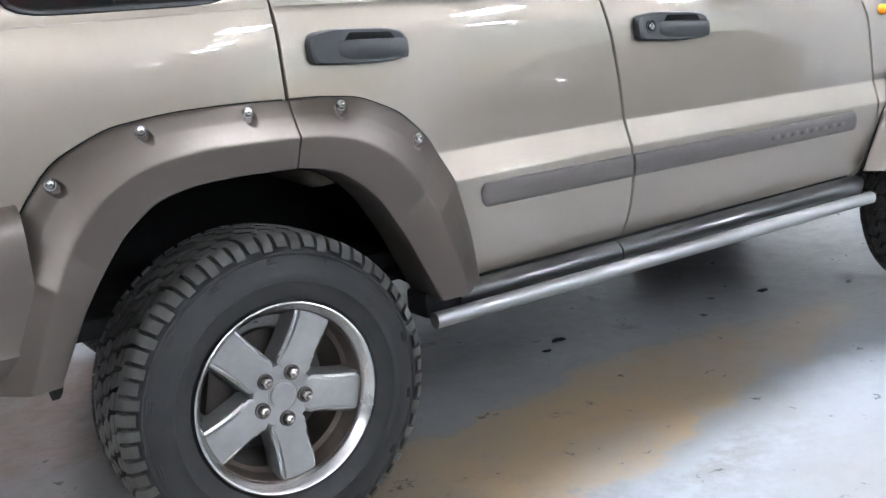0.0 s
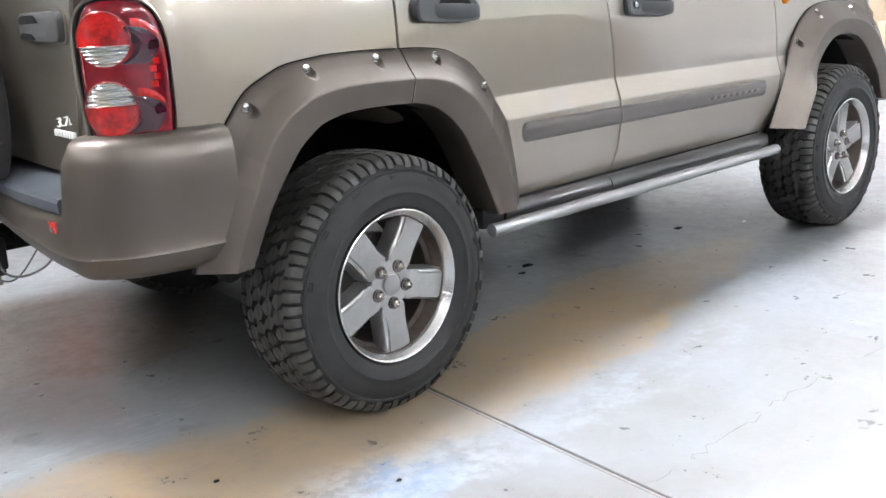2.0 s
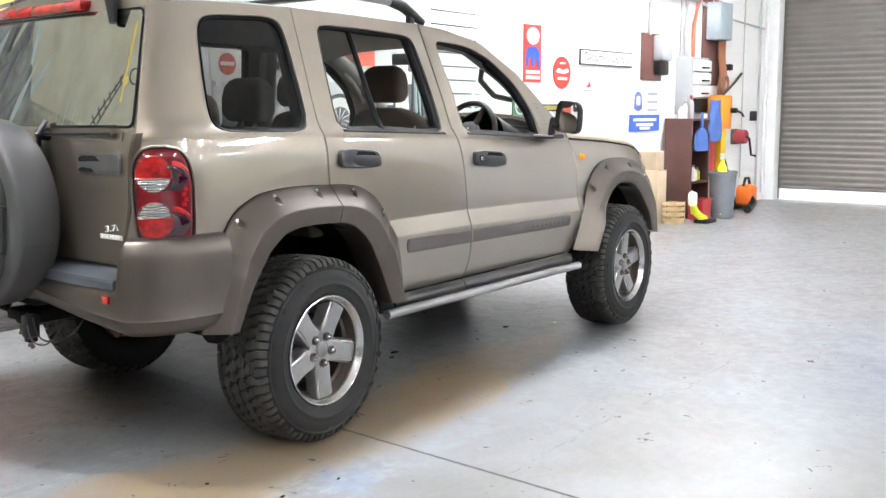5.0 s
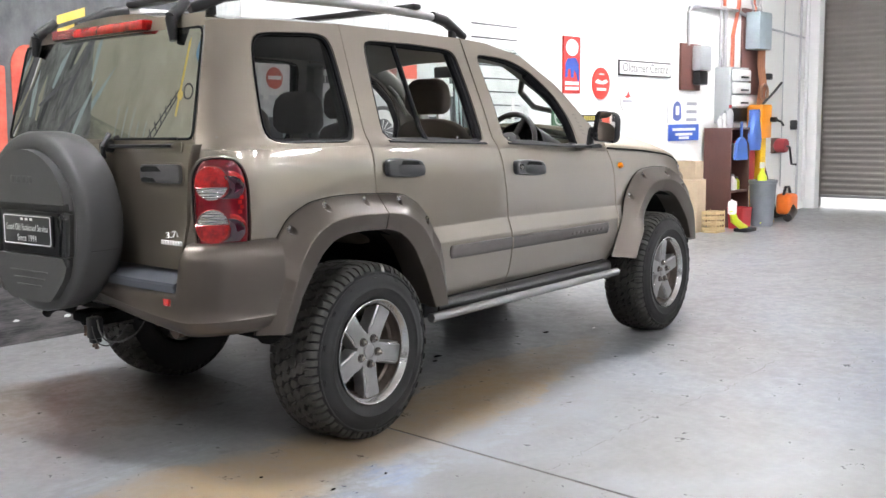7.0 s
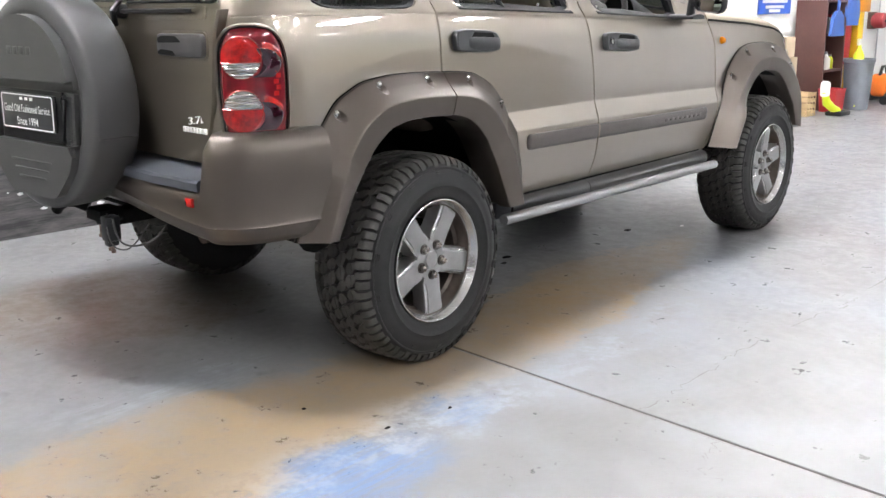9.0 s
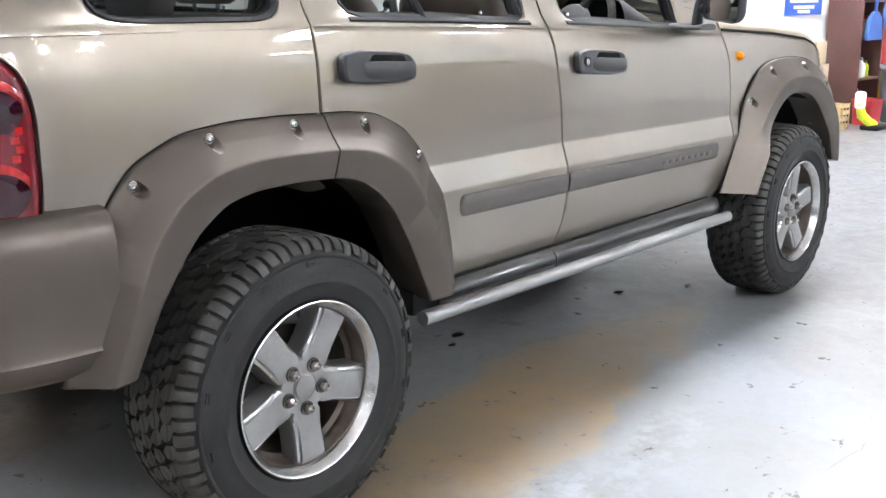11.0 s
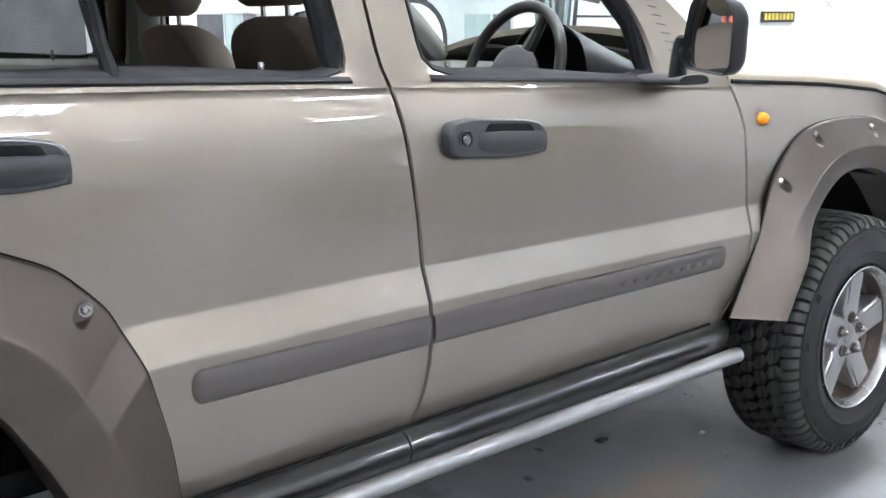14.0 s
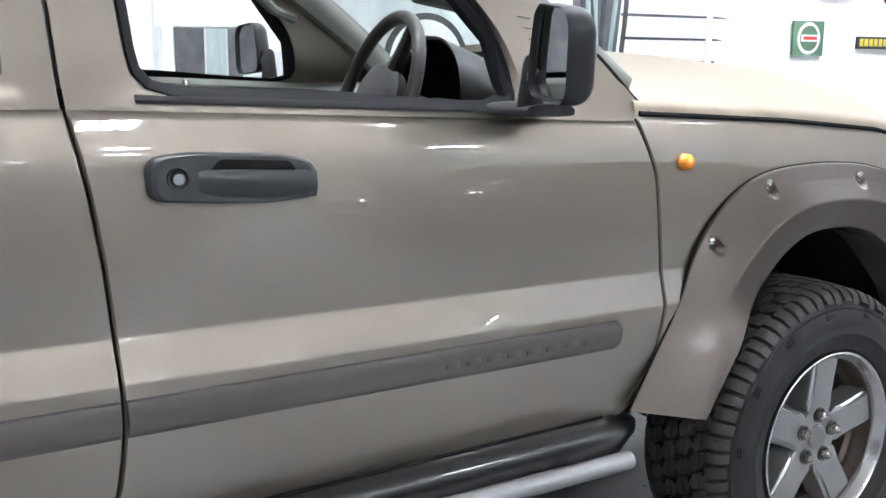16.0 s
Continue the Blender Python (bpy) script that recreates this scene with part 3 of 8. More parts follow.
belt = lambda x: lerp(BELT, x)
ROOF = [(-0.75, 1.63), (-0.55, 1.66), (0.0, 1.682), (0.9, 1.68), (1.2, 1.665), (1.5, 1.615), (1.8, 1.475), (2.03, 1.296), (2.1, 1.243), (2.20, 1.135)]
SEAM2 = [(0.505, 1.058), (0.53, 1.068), (0.585, 1.087), (0.69, 1.10), (0.83, 1.096), (0.94, 1.087), (1.05, 1.072), (1.175, 1.048), (1.33, 1.038), (1.70, 0.985)]
SEAMF = [(0.505, 2.075), (0.54, 2.135), (0.63, 2.20), (0.74, 2.22), (0.81, 2.222), (1.01, 2.205), (1.131, 2.155)]
REAR_OUT = [(-0.57, 0.545), (-0.53, 0.66), (-0.49, 0.775), (-0.45, 0.86), (-0.38, 0.945), (-0.265, 0.995), (-0.13, 1.008), (0.0, 1.008), (0.1175, 1.003)]
REAR_IN = [(-0.44, 0.54), (-0.41, 0.60), (-0.38, 0.66), (-0.335, 0.73), (-0.28, 0.80), (-0.208, 0.85), (-0.13, 0.867), (-0.03, 0.870), (0.0872, 0.865)]
DOOR_OUT = [(0.1218, 1.003), (0.20, 1.0), (0.296, 0.988), (0.396, 0.942), (0.47, 0.868), (0.515, 0.77), (0.548, 0.635), (0.56, 0.516)]
DOOR_IN = [(0.0915, 0.865), (0.14, 0.857), (0.184, 0.842), (0.235, 0.808), (0.28, 0.762), (0.334, 0.673), (0.383, 0.571), (0.415, 0.505)]
FRONT_OUT = [(2.125, 0.53), (2.203, 0.655), (2.280, 0.765), (2.294, 0.815), (2.330, 0.885), (2.415, 0.955), (2.48, 0.990), (2.58, 1.007), (2.72, 1.010), (2.86, 1.002), (2.98, 0.975), (3.09, 0.925), (3.18, 0.85), (3.235, 0.763), (3.235, 0.62), (3.22, 0.52)]
FRONT_IN = [(2.257, 0.515), (2.305, 0.59), (2.354, 0.66), (2.43, 0.745), (2.496, 0.81), (2.58, 0.86), (2.65, 0.87), (2.74, 0.868), (2.82, 0.85), (2.89, 0.805), (2.955, 0.74), (3.03, 0.67), (3.08, 0.55)]
arch = lambda x: lerp([(a, b - 0.03) for a, b in REAR_OUT + DOOR_OUT[:5] if b > 0.84], x)
farch = lambda x: lerp([(a, b - 0.03) for a, b in FRONT_OUT if b > 0.83], x)
seam2 = lambda z: lerp(SEAM2, z)
seamf = lambda z: lerp(SEAMF, z)
door_back = lambda z: lerp([(0.5, 0.47), (0.67, 0.44), (0.81, 0.40), (0.88, 0.34), (0.92, 0.26), (0.95, 0.15), (0.955, 0.1235), (1.8, 0.1235)], z)
GAP = 0.0021
LEVELS = [0.0, 0.53, 0.56, 0.60, 0.65, 0.70, 0.74, 0.757, 0.7615, 0.7645, 0.77, 0.80, 0.828, 0.8315, 0.8345, 0.84, 0.87, 0.90, 0.94, 0.98, 1.02, 1.05, 1.075, 1.09, 1.10, 1.11, 1.12, 1.13, 1.14, 1.15, 1.165, 1.175, 1.183, 1.19, 1.0]
QWIN = [[(-0.42, 1.212), (-0.19, 1.21), (0.07, 1.208)], [(0.07, 1.208), (0.065, 1.42), (0.05, 1.637)], [(0.05, 1.637), (-0.17, 1.63), (-0.37, 1.618)], [(-0.37, 1.618), (-0.40, 1.42), (-0.42, 1.212)]]
RWIN = [[(0.24, 1.213), (0.6, 1.20), (0.975, 1.188)], [(0.975, 1.188), (0.95, 1.41), (0.905, 1.613)], [(0.905, 1.613), (0.58, 1.625), (0.258, 1.625)], [(0.258, 1.625), (0.245, 1.43), (0.24, 1.213)]]
FWIN = [[(1.155, 1.185), (1.5, 1.167), (1.885, 1.15)], [(1.885, 1.15), (1.86, 1.28), (1.745, 1.42), (1.56, 1.535)], [(1.56, 1.535), (1.38, 1.59), (1.09, 1.605)], [(1.09, 1.605), (1.135, 1.39), (1.155, 1.185)]]

for flip in (False, True):
    side = "left" if flip else "right"
    # rear quarter, below and round its window
    bm = bmesh.new()
    low = lambda x: 0.80 if x < -0.44 else arch(x)
    patch(bm, lambda z: -0.728, lambda z: 0.1215 - GAP, low, lambda x: belt(x) - 0.014, 22, 22, flip)
    ring_patch(bm, [[(-0.728, 1.194), (-0.3, 1.194), (0.1215 - GAP, 1.194)], [(0.1215 - GAP, 1.194), (0.124, 1.682)], [(0.124, 1.682), (-0.3, 1.672), (-0.625, 1.65)], [(-0.625, 1.65), (-0.728, 1.194)]], QWIN, flip, roll=0.0)
    cpart("quarter_panel", bm, PAINT)
    bm = bmesh.new()
    patch(bm, door_back, lambda z: seam2(z) - GAP, lambda x: 0.515, lambda x: belt(x) - 0.012, 16, 18, flip, levels=LEVELS)
    rear_door = cpart("rear_door", bm, PAINT)
    bm = bmesh.new()
    ring_patch(bm, [[(0.1235, 1.196), (0.6, 1.183), (1.044, 1.168)], [(1.044, 1.168), (1.033, 1.33), (0.982, 1.676)], [(0.982, 1.676), (0.5, 1.682), (0.1265, 1.682)], [(0.1265, 1.682), (0.1235, 1.196)]], RWIN, flip, roll=0.0, soft=2)
    cpart("window_frame", bm, PAINT, rear_door).matrix_parent_inverse = Matrix()
    bm = bmesh.new()
    patch(bm, lambda z: seam2(z) + GAP, lambda z: seamf(z) - GAP, lambda x: 0.515, lambda x: belt(x) - 0.012, 18, 18, flip, levels=LEVELS)
    front_door = cpart("front_door", bm, PAINT)
    bm = bmesh.new()
    ring_patch(bm, [[(1.052, 1.168), (1.5, 1.148), (2.15, 1.118)], [(2.15, 1.118), (2.197, 1.133), (2.145, 1.197), (2.10, 1.243), (2.03, 1.296), (1.8, 1.475), (1.5, 1.615)], [(1.5, 1.615), (1.2, 1.665), (0.99, 1.676)], [(0.99, 1.676), (1.041, 1.33), (1.052, 1.168)]], FWIN, flip, roll=0.0, soft=2)
    cpart("window_frame", bm, PAINT, front_door)
    bm = bmesh.new()
    patch(bm, lambda z: seamf(min(z, 1.131)) + GAP, lambda z: 3.30, lambda x: 0.51 if x < 2.20 else max(0.51, min(farch(x), 0.51 + (x - 2.20) * 2.2)), lambda x: belt(x), 48, 12, flip, levels=LEVELS)
    cpart("fender", bm, PAINT)

# roof, bonnet and screen
bm = bmesh.new()
rows = []
for k in range(25):
    x = -0.615 + 2.115 * k / 24
    zr = lerp(ROOF, x)
    yr = yside(x, zr)
    row = []
    for j in range(17):
        t = j / 16
        y = yr + (2 * YC - 2 * yr) * t
        crown = 0.065 * (1 - abs(2 * t - 1) ** 2.6)
        row.append(Vector((x, y, zr + crown - 0.012)))
    rows.append(row)
grid(bm, rows, (0, 0, -0.03))
cpart("roof", bm, PAINT)
bm = bmesh.new()
rows = []
for k in range(21):
    x = 2.16 + 1.2 * k / 20
    zb = belt(x)
    yb = yside(min(x, 3.3), zb) + 0.005
    row = []
    for t in [0.0, 0.002, 0.006, 0.02, 0.05] + [0.1 + 0.8 * j / 12 for j in range(13)] + [0.95, 0.98, 0.994, 0.998, 1.0]:
        lift = 0.122 * (1 - abs(2 * t - 1) ** 2.3) + 0.016 * min(1.0, min(t, 1 - t) / 0.006) ** 0.5
        drop = 0.06 * max(0.0, (x - 3.05) / 0.36) ** 2
        row.append(Vector((x + 0.10 * (1 - (2 * t - 1) ** 2), yb + (2 * YC - 2 * yb) * t, zb + 0.006 + lift - drop)))
    rows.append(row)
grid(bm, rows, (0, 0, -0.02))
cpart("bonnet", bm, DULLED_PAINT)
for flip in (False, True):
    bm = bmesh.new()
    sweep(bm, [side_pt(2.17 + 1.12 * k / 20, belt(2.17 + 1.12 * k / 20) + 0.003, -0.003, flip) for k in range(21)], 0.0065, 8)
    cpart("bonnet_seal", bm, DARK)
    bm = bmesh.new()
    sweep(bm, [side_pt(2.200 - 0.105 * k / 8, 1.131 + 0.115 * (k / 8) ** 0.9, -0.006, flip) for k in range(9)], 0.0075, 8)
    cpart("cowl_seal", bm, DARK)
bm = bmesh.new()
rows = []
for k in range(9):
    t = k / 8
    x, z = 2.19 + (1.50 - 2.19) * t, 1.175 + (1.655 - 1.175) * t + 0.04 * math.sin(t * math.pi)
    yr = yside(x, z) + 0.03
    rows.append([Vector((x + 0.14 * (1 - (2 * j / 12 - 1) ** 2), yr + (2 * YC - 2 * yr) * j / 12, z + 0.03 * (1 - (2 * j / 12 - 1) ** 2) * t)) for j in range(13)])
grid(bm, rows, (-0.004, 0, -0.004))
windscreen = cpart("windscreen", bm, CLEAR)
windscreen.visible_shadow = False


# flares: a dished upper face, a hard crease, a lower face that tucks in
FLARE_S = (0.0, 0.008, 0.02, 0.12, 0.24, 0.36, 0.46, 0.515, 0.533, 0.545, 0.557, 0.58, 0.78, 0.96, 0.985, 1.0)
FLARE_D = (-0.006, 0.006, 0.011, 0.023, 0.038, 0.055, 0.070, 0.0785, 0.0808, 0.0816, 0.0818, 0.0817, 0.0795, 0.0775, 0.076, 0.070)
BOLT_PLACES = {"rear": [(-0.388, 0.909), (-0.207, 0.981), (0.018, 0.989)], "door": [(0.236, 0.977), (0.434, 0.882)], "front": [(2.345, 0.862), (2.52, 0.974), (2.82, 0.975), (3.0, 0.89)]}
SCREW = surface("bright_screw", (0.62, 0.61, 0.59), 0.16, 1.0, vary=0.1, scale=60, bump=0.0)


def flare(bm, outer, inner, flip, bolts=()):
    n = 60 if flip else 300
    O, I = resample(outer, n - 1) + [outer[-1]], resample(inner, n - 1) + [inner[-1]]
    for _ in range(5 if flip else 120):
        O, I = [L[:1] + [((a[0] + 2 * b[0] + c[0]) / 4, (a[1] + 2 * b[1] + c[1]) / 4) for a, b, c in zip(L, L[1:], L[2:])] + L[-1:] for L in (O, I)]
    steps = list(FLARE_S) if flip else sorted(set(FLARE_S) | {0.02 + 0.0165 * k for k in range(1, 30)})
    rise = lambda q: float(np.interp(q, FLARE_S, FLARE_D))
    spots_ = []
    for x, z in bolts:  # where each screw sits along and across the flare
        k = min(range(n), key=lambda i: abs((Vector((x, z)) - Vector(O[i])).cross(Vector(I[i]) - Vector(O[i]))) / (Vector(I[i]) - Vector(O[i])).length + (0 if (Vector((x, z)) - Vector(O[i])).length < 0.12 else 1))
        a, b = Vector(O[k]), Vector(I[k])
        q = max(0.10, (Vector((x, z)) - a).dot(b - a) / (b - a).length_squared)
        spots_.append((a + (b - a) * q, (b - a).normalized(), rise(q)))
    rows, seats = [], []
    root = [yside(min(max(x, -0.5), 2.75), max(z, 0.86)) for x, z in O]
    shift = [max(0.0, y0 - yside(min(max(x, -0.5), 2.75), max(z, 0.7))) for y0, (x, z) in zip(root, O)]  # the panel steps out below its crease
    for _ in range(20 if flip else 500 if O[0][0] > 1.5 else 0):
        shift = shift[:1] + [(a + 2 * b + c) / 4 for a, b, c in zip(shift, shift[1:], shift[2:])] + shift[-1:]
    for (xo, zo), (xi, zi), y0, push in zip(O, I, root, shift):
        row = []
        leg = min(1.0, max(0.0, (0.93 - zo) / 0.22)) if 2.0 < xo < 2.5 else 0.0  # the crease runs out on the front leg, which slopes out evenly
        leg = leg * leg * (3 - 2 * leg)
        for q in steps:
            x, z, d = xo + (xi - xo) * q, zo + (zi - zo) * q, rise(q) * (1 - leg) + (0.006 + 0.112 * min(q, 0.97)) * leg * min(1.0, q / 0.008)
            for c, way, d0 in spots_:  # the pocket is sunk square to the screw
                off = Vector((x, z)) - c
                along, across = off.dot(way), off.dot(Vector((-way.y, way.x)))
                e = math.sqrt(((along - 0.0065) / 0.0205) ** 2 + (across / 0.0135) ** 2)
                w = min(1.0, max(0.0, (1.12 - e) / 0.3))
                d = d * (1 - w) + min(d, d0 - 0.003) * w
            row.append(Vector((x, y0 - d - push * (1 - q) ** 0.7, z)))
        row.append(Vector((xi, y0 - 0.02, zi)))
        row.append(Vector((xi, y0 + 0.05, zi)))
        if flip:
            row = [Vector((p.x, 2 * YC - p.y, p.z)) for p in row]
        rows.append(row)
    grid(bm, rows)
    for row in (rows[0], rows[-1]):
        bm.faces.new([bm.verts.new(p) for p in row])
    for c, way, d0 in spots_:
        y0 = yside(min(max(c.x, -0.5), 2.75), max(c.y, 0.86))
        seats.append((c, y0 - d0 + 0.003))
    edge = [Vector((r[1].x, r[1].y + (-0.004 if flip else 0.004), r[1].z)) for r in rows]
    return seats, edge


def screw_at(c, y):
    """A domed screw head with a socket, on a washer."""
    bm = bmesh.new()
    revolve(bm, [(0.0, -0.0055), (0.0030, -0.0055), (0.0036, -0.0085), (0.0062, -0.0078), (0.0084, -0.0050), (0.0088, -0.0024), (0.0112, -0.0022), (0.0114, 0.002)], 20)
    for v in bm.verts:
        v.co = Vector((c.x + v.co.x, y + v.co.y, c.y + v.co.z))
    return bm


for flip in (False, True):
    for key, outer, inner in (("rear", REAR_OUT, REAR_IN), ("door", DOOR_OUT, DOOR_IN), ("front", FRONT_OUT, FRONT_IN)):
        bm = bmesh.new()
        seats, edge = flare(bm, outer, inner, flip, () if flip else BOLT_PLACES[key])
        fl = cpart("wheel_arch_flare", bm, FLARE, None, "satin taupe bolt-on flare")
        cpart("edge_gasket", sweep(bmesh.new(), edge[::1 if flip else 4], 0.0032, 6), DARK, fl, "black rubber gasket")
        for c, y in seats:
            cpart("screw", screw_at(c, y), SCREW, fl, "bright screw head")

# wheel wells and underside, closed in black
for flip in (False, True):
    for cx in (0.0, 2.649):
        bm = bmesh.new()
        rows = []
        for k in range(25):
            a = radians(14 + 152 * k / 24)
            r = 0.50
            rows.append([Vector((cx + r * math.cos(a), y, 0.40 + r * 0.94 * math.sin(a))) for y in (0.055, 0.3, 0.55)])
        grid(bm, rows)
        bm.faces.new([bm.verts.new(r[-1]) for r in rows])
        if flip:
            for v in bm.verts:
                v.co.y = 2 * YC - v.co.y
        cpart("wheel_well", bm, DARK)
bm = bmesh.new()
box(bm, (0.45, 0.12, 0.50), (2.2, 2 * YC - 0.12, 0.56))
box(bm, (-0.62, 0.45, 0.52), (3.2, 1.30, 0.58))
box(bm, (-0.30, 0.36, 0.47), (3.1, 0.46, 0.56), 0.01)
box(bm, (-0.30, 1.28, 0.47), (3.1, 1.38, 0.56), 0.01)
cyl(bm, (0, 0.25, 0.39), (0, 1.49, 0.39), 0.05)
cyl(bm, (2.649, 0.25, 0.39), (2.649, 1.49, 0.39), 0.04)
box(bm, (0.7, 0.6, 0.36), (1.9, 1.2, 0.52), 0.04)
cpart("underbody", bm, DARK)

# rocker cladding in two lengths below the doors, and the side tube
STEP_METAL = paint_material("black_rocker_paint", (0.011, 0.0105, 0.010), 0.0, 0.31, 0.40)
for flip in (False, True):
    s = (lambda y: 2 * YC - y) if flip else (lambda y: y)
    for x0, x1 in ((0.50, 1.034), (1.038, 2.17)):
        bm = bmesh.new()
        rows = []
        for k in range(17):
            x = x0 + (x1 - x0) * k / 16
            tip = 1.0 - 0.75 * max(0.0, (x - 2.12) / 0.05) ** 2
            rows.append([Vector((x, s(0.078 + 0.012 * x + a * tip), 0.485 + (b - 0.485) * (0.3 + 0.7 * tip))) for a, b in [(0.08, 0.519), (0.012, 0.519), (-0.016, 0.517), (-0.034, 0.511), (-0.046, 0.501), (-0.0515, 0.490), (-0.0515, 0.478), (-0.0485, 0.464), (-0.044, 0.452), (-0.036, 0.443), (-0.015, 0.437), (0.06, 0.434)]])
        grid(bm, rows)
        for row in (rows[0], rows[-1]):
            bm.faces.new([bm.verts.new(p) for p in row])
        cpart("side_step", bm, STEP_METAL, None, "black rounded rocker cladding")
    bm = bmesh.new()
    box(bm, (0.40, min(s(0.035), s(0.13)), 0.452), (0.498, max(s(0.035), s(0.13)), 0.517), 0.012)
    cpart("cladding_end", bm, BLACK_PLASTIC)
    bm = bmesh.new()
    sweep(bm, [(0.398 + 1.672 * k / 12, s(0.0), 0.459) for k in range(13)], 0.0195, 18)
    cpart("step_tube", bm, SILVER, None, "silver side tube")
    for x in (0.52, 1.2, 1.95):
        bm = bmesh.new()
        sweep(bm, [(x, s(0.005), 0.455), (x, s(0.06), 0.440), (x, s(0.16), 0.47)], 0.012, 8)
        cpart("tube_bracket", bm, DARK)
    bm = bmesh.new()
    sweep(bm, [(0.545 + 1.53 * k / 12, s(yside(0.545 + 1.53 * k / 12, 0.52) - 0.002), 0.5185) for k in range(13)], 0.004, 6)
    cpart("door_gap_seal", bm, DARK)

# side mouldings with a rounded pad let into each door
for flip in (False, True):
    for x0, x1, r0, r1 in ((0.590, 1.092, 0.02, 0.002), (1.104, 2.10, 0.002, 0.02)):
        bm = bmesh.new()
        zt = lambda x: 0.748 - 0.020 * (x - 0.5) / 1.6
        prof = [(-0.002, 0.0), (0.006, 0.003), (0.009, 0.010), (0.009, 0.026), (0.007, 0.034), (0.007, 0.050), (0.002, 0.058), (-0.002, 0.062)]
        rows = []
        N = 56
        for k in range(N + 1):
            t = 0.5 - 0.5 * math.cos(math.pi * k / N)
            x = x0 + (x1 - x0) * t
            e = 1.0
            for gap, r in ((x - x0, r0), (x1 - x, r1)):
                e *= math.sqrt(max(0, 1 - max(0, 1 - gap / r) ** 2)) if r > 0.01 else 1.0
            mid = zt(x) - 0.031
            rows.append([side_pt(x, mid + (0.031 - b) * (0.15 + 0.85 * e), a * (0.1 + 0.9 * e), flip) for a, b in prof])
        grid(bm, rows)
        cpart("moulding_pad", bm, PAD, None, "dark taupe rubbing pad")


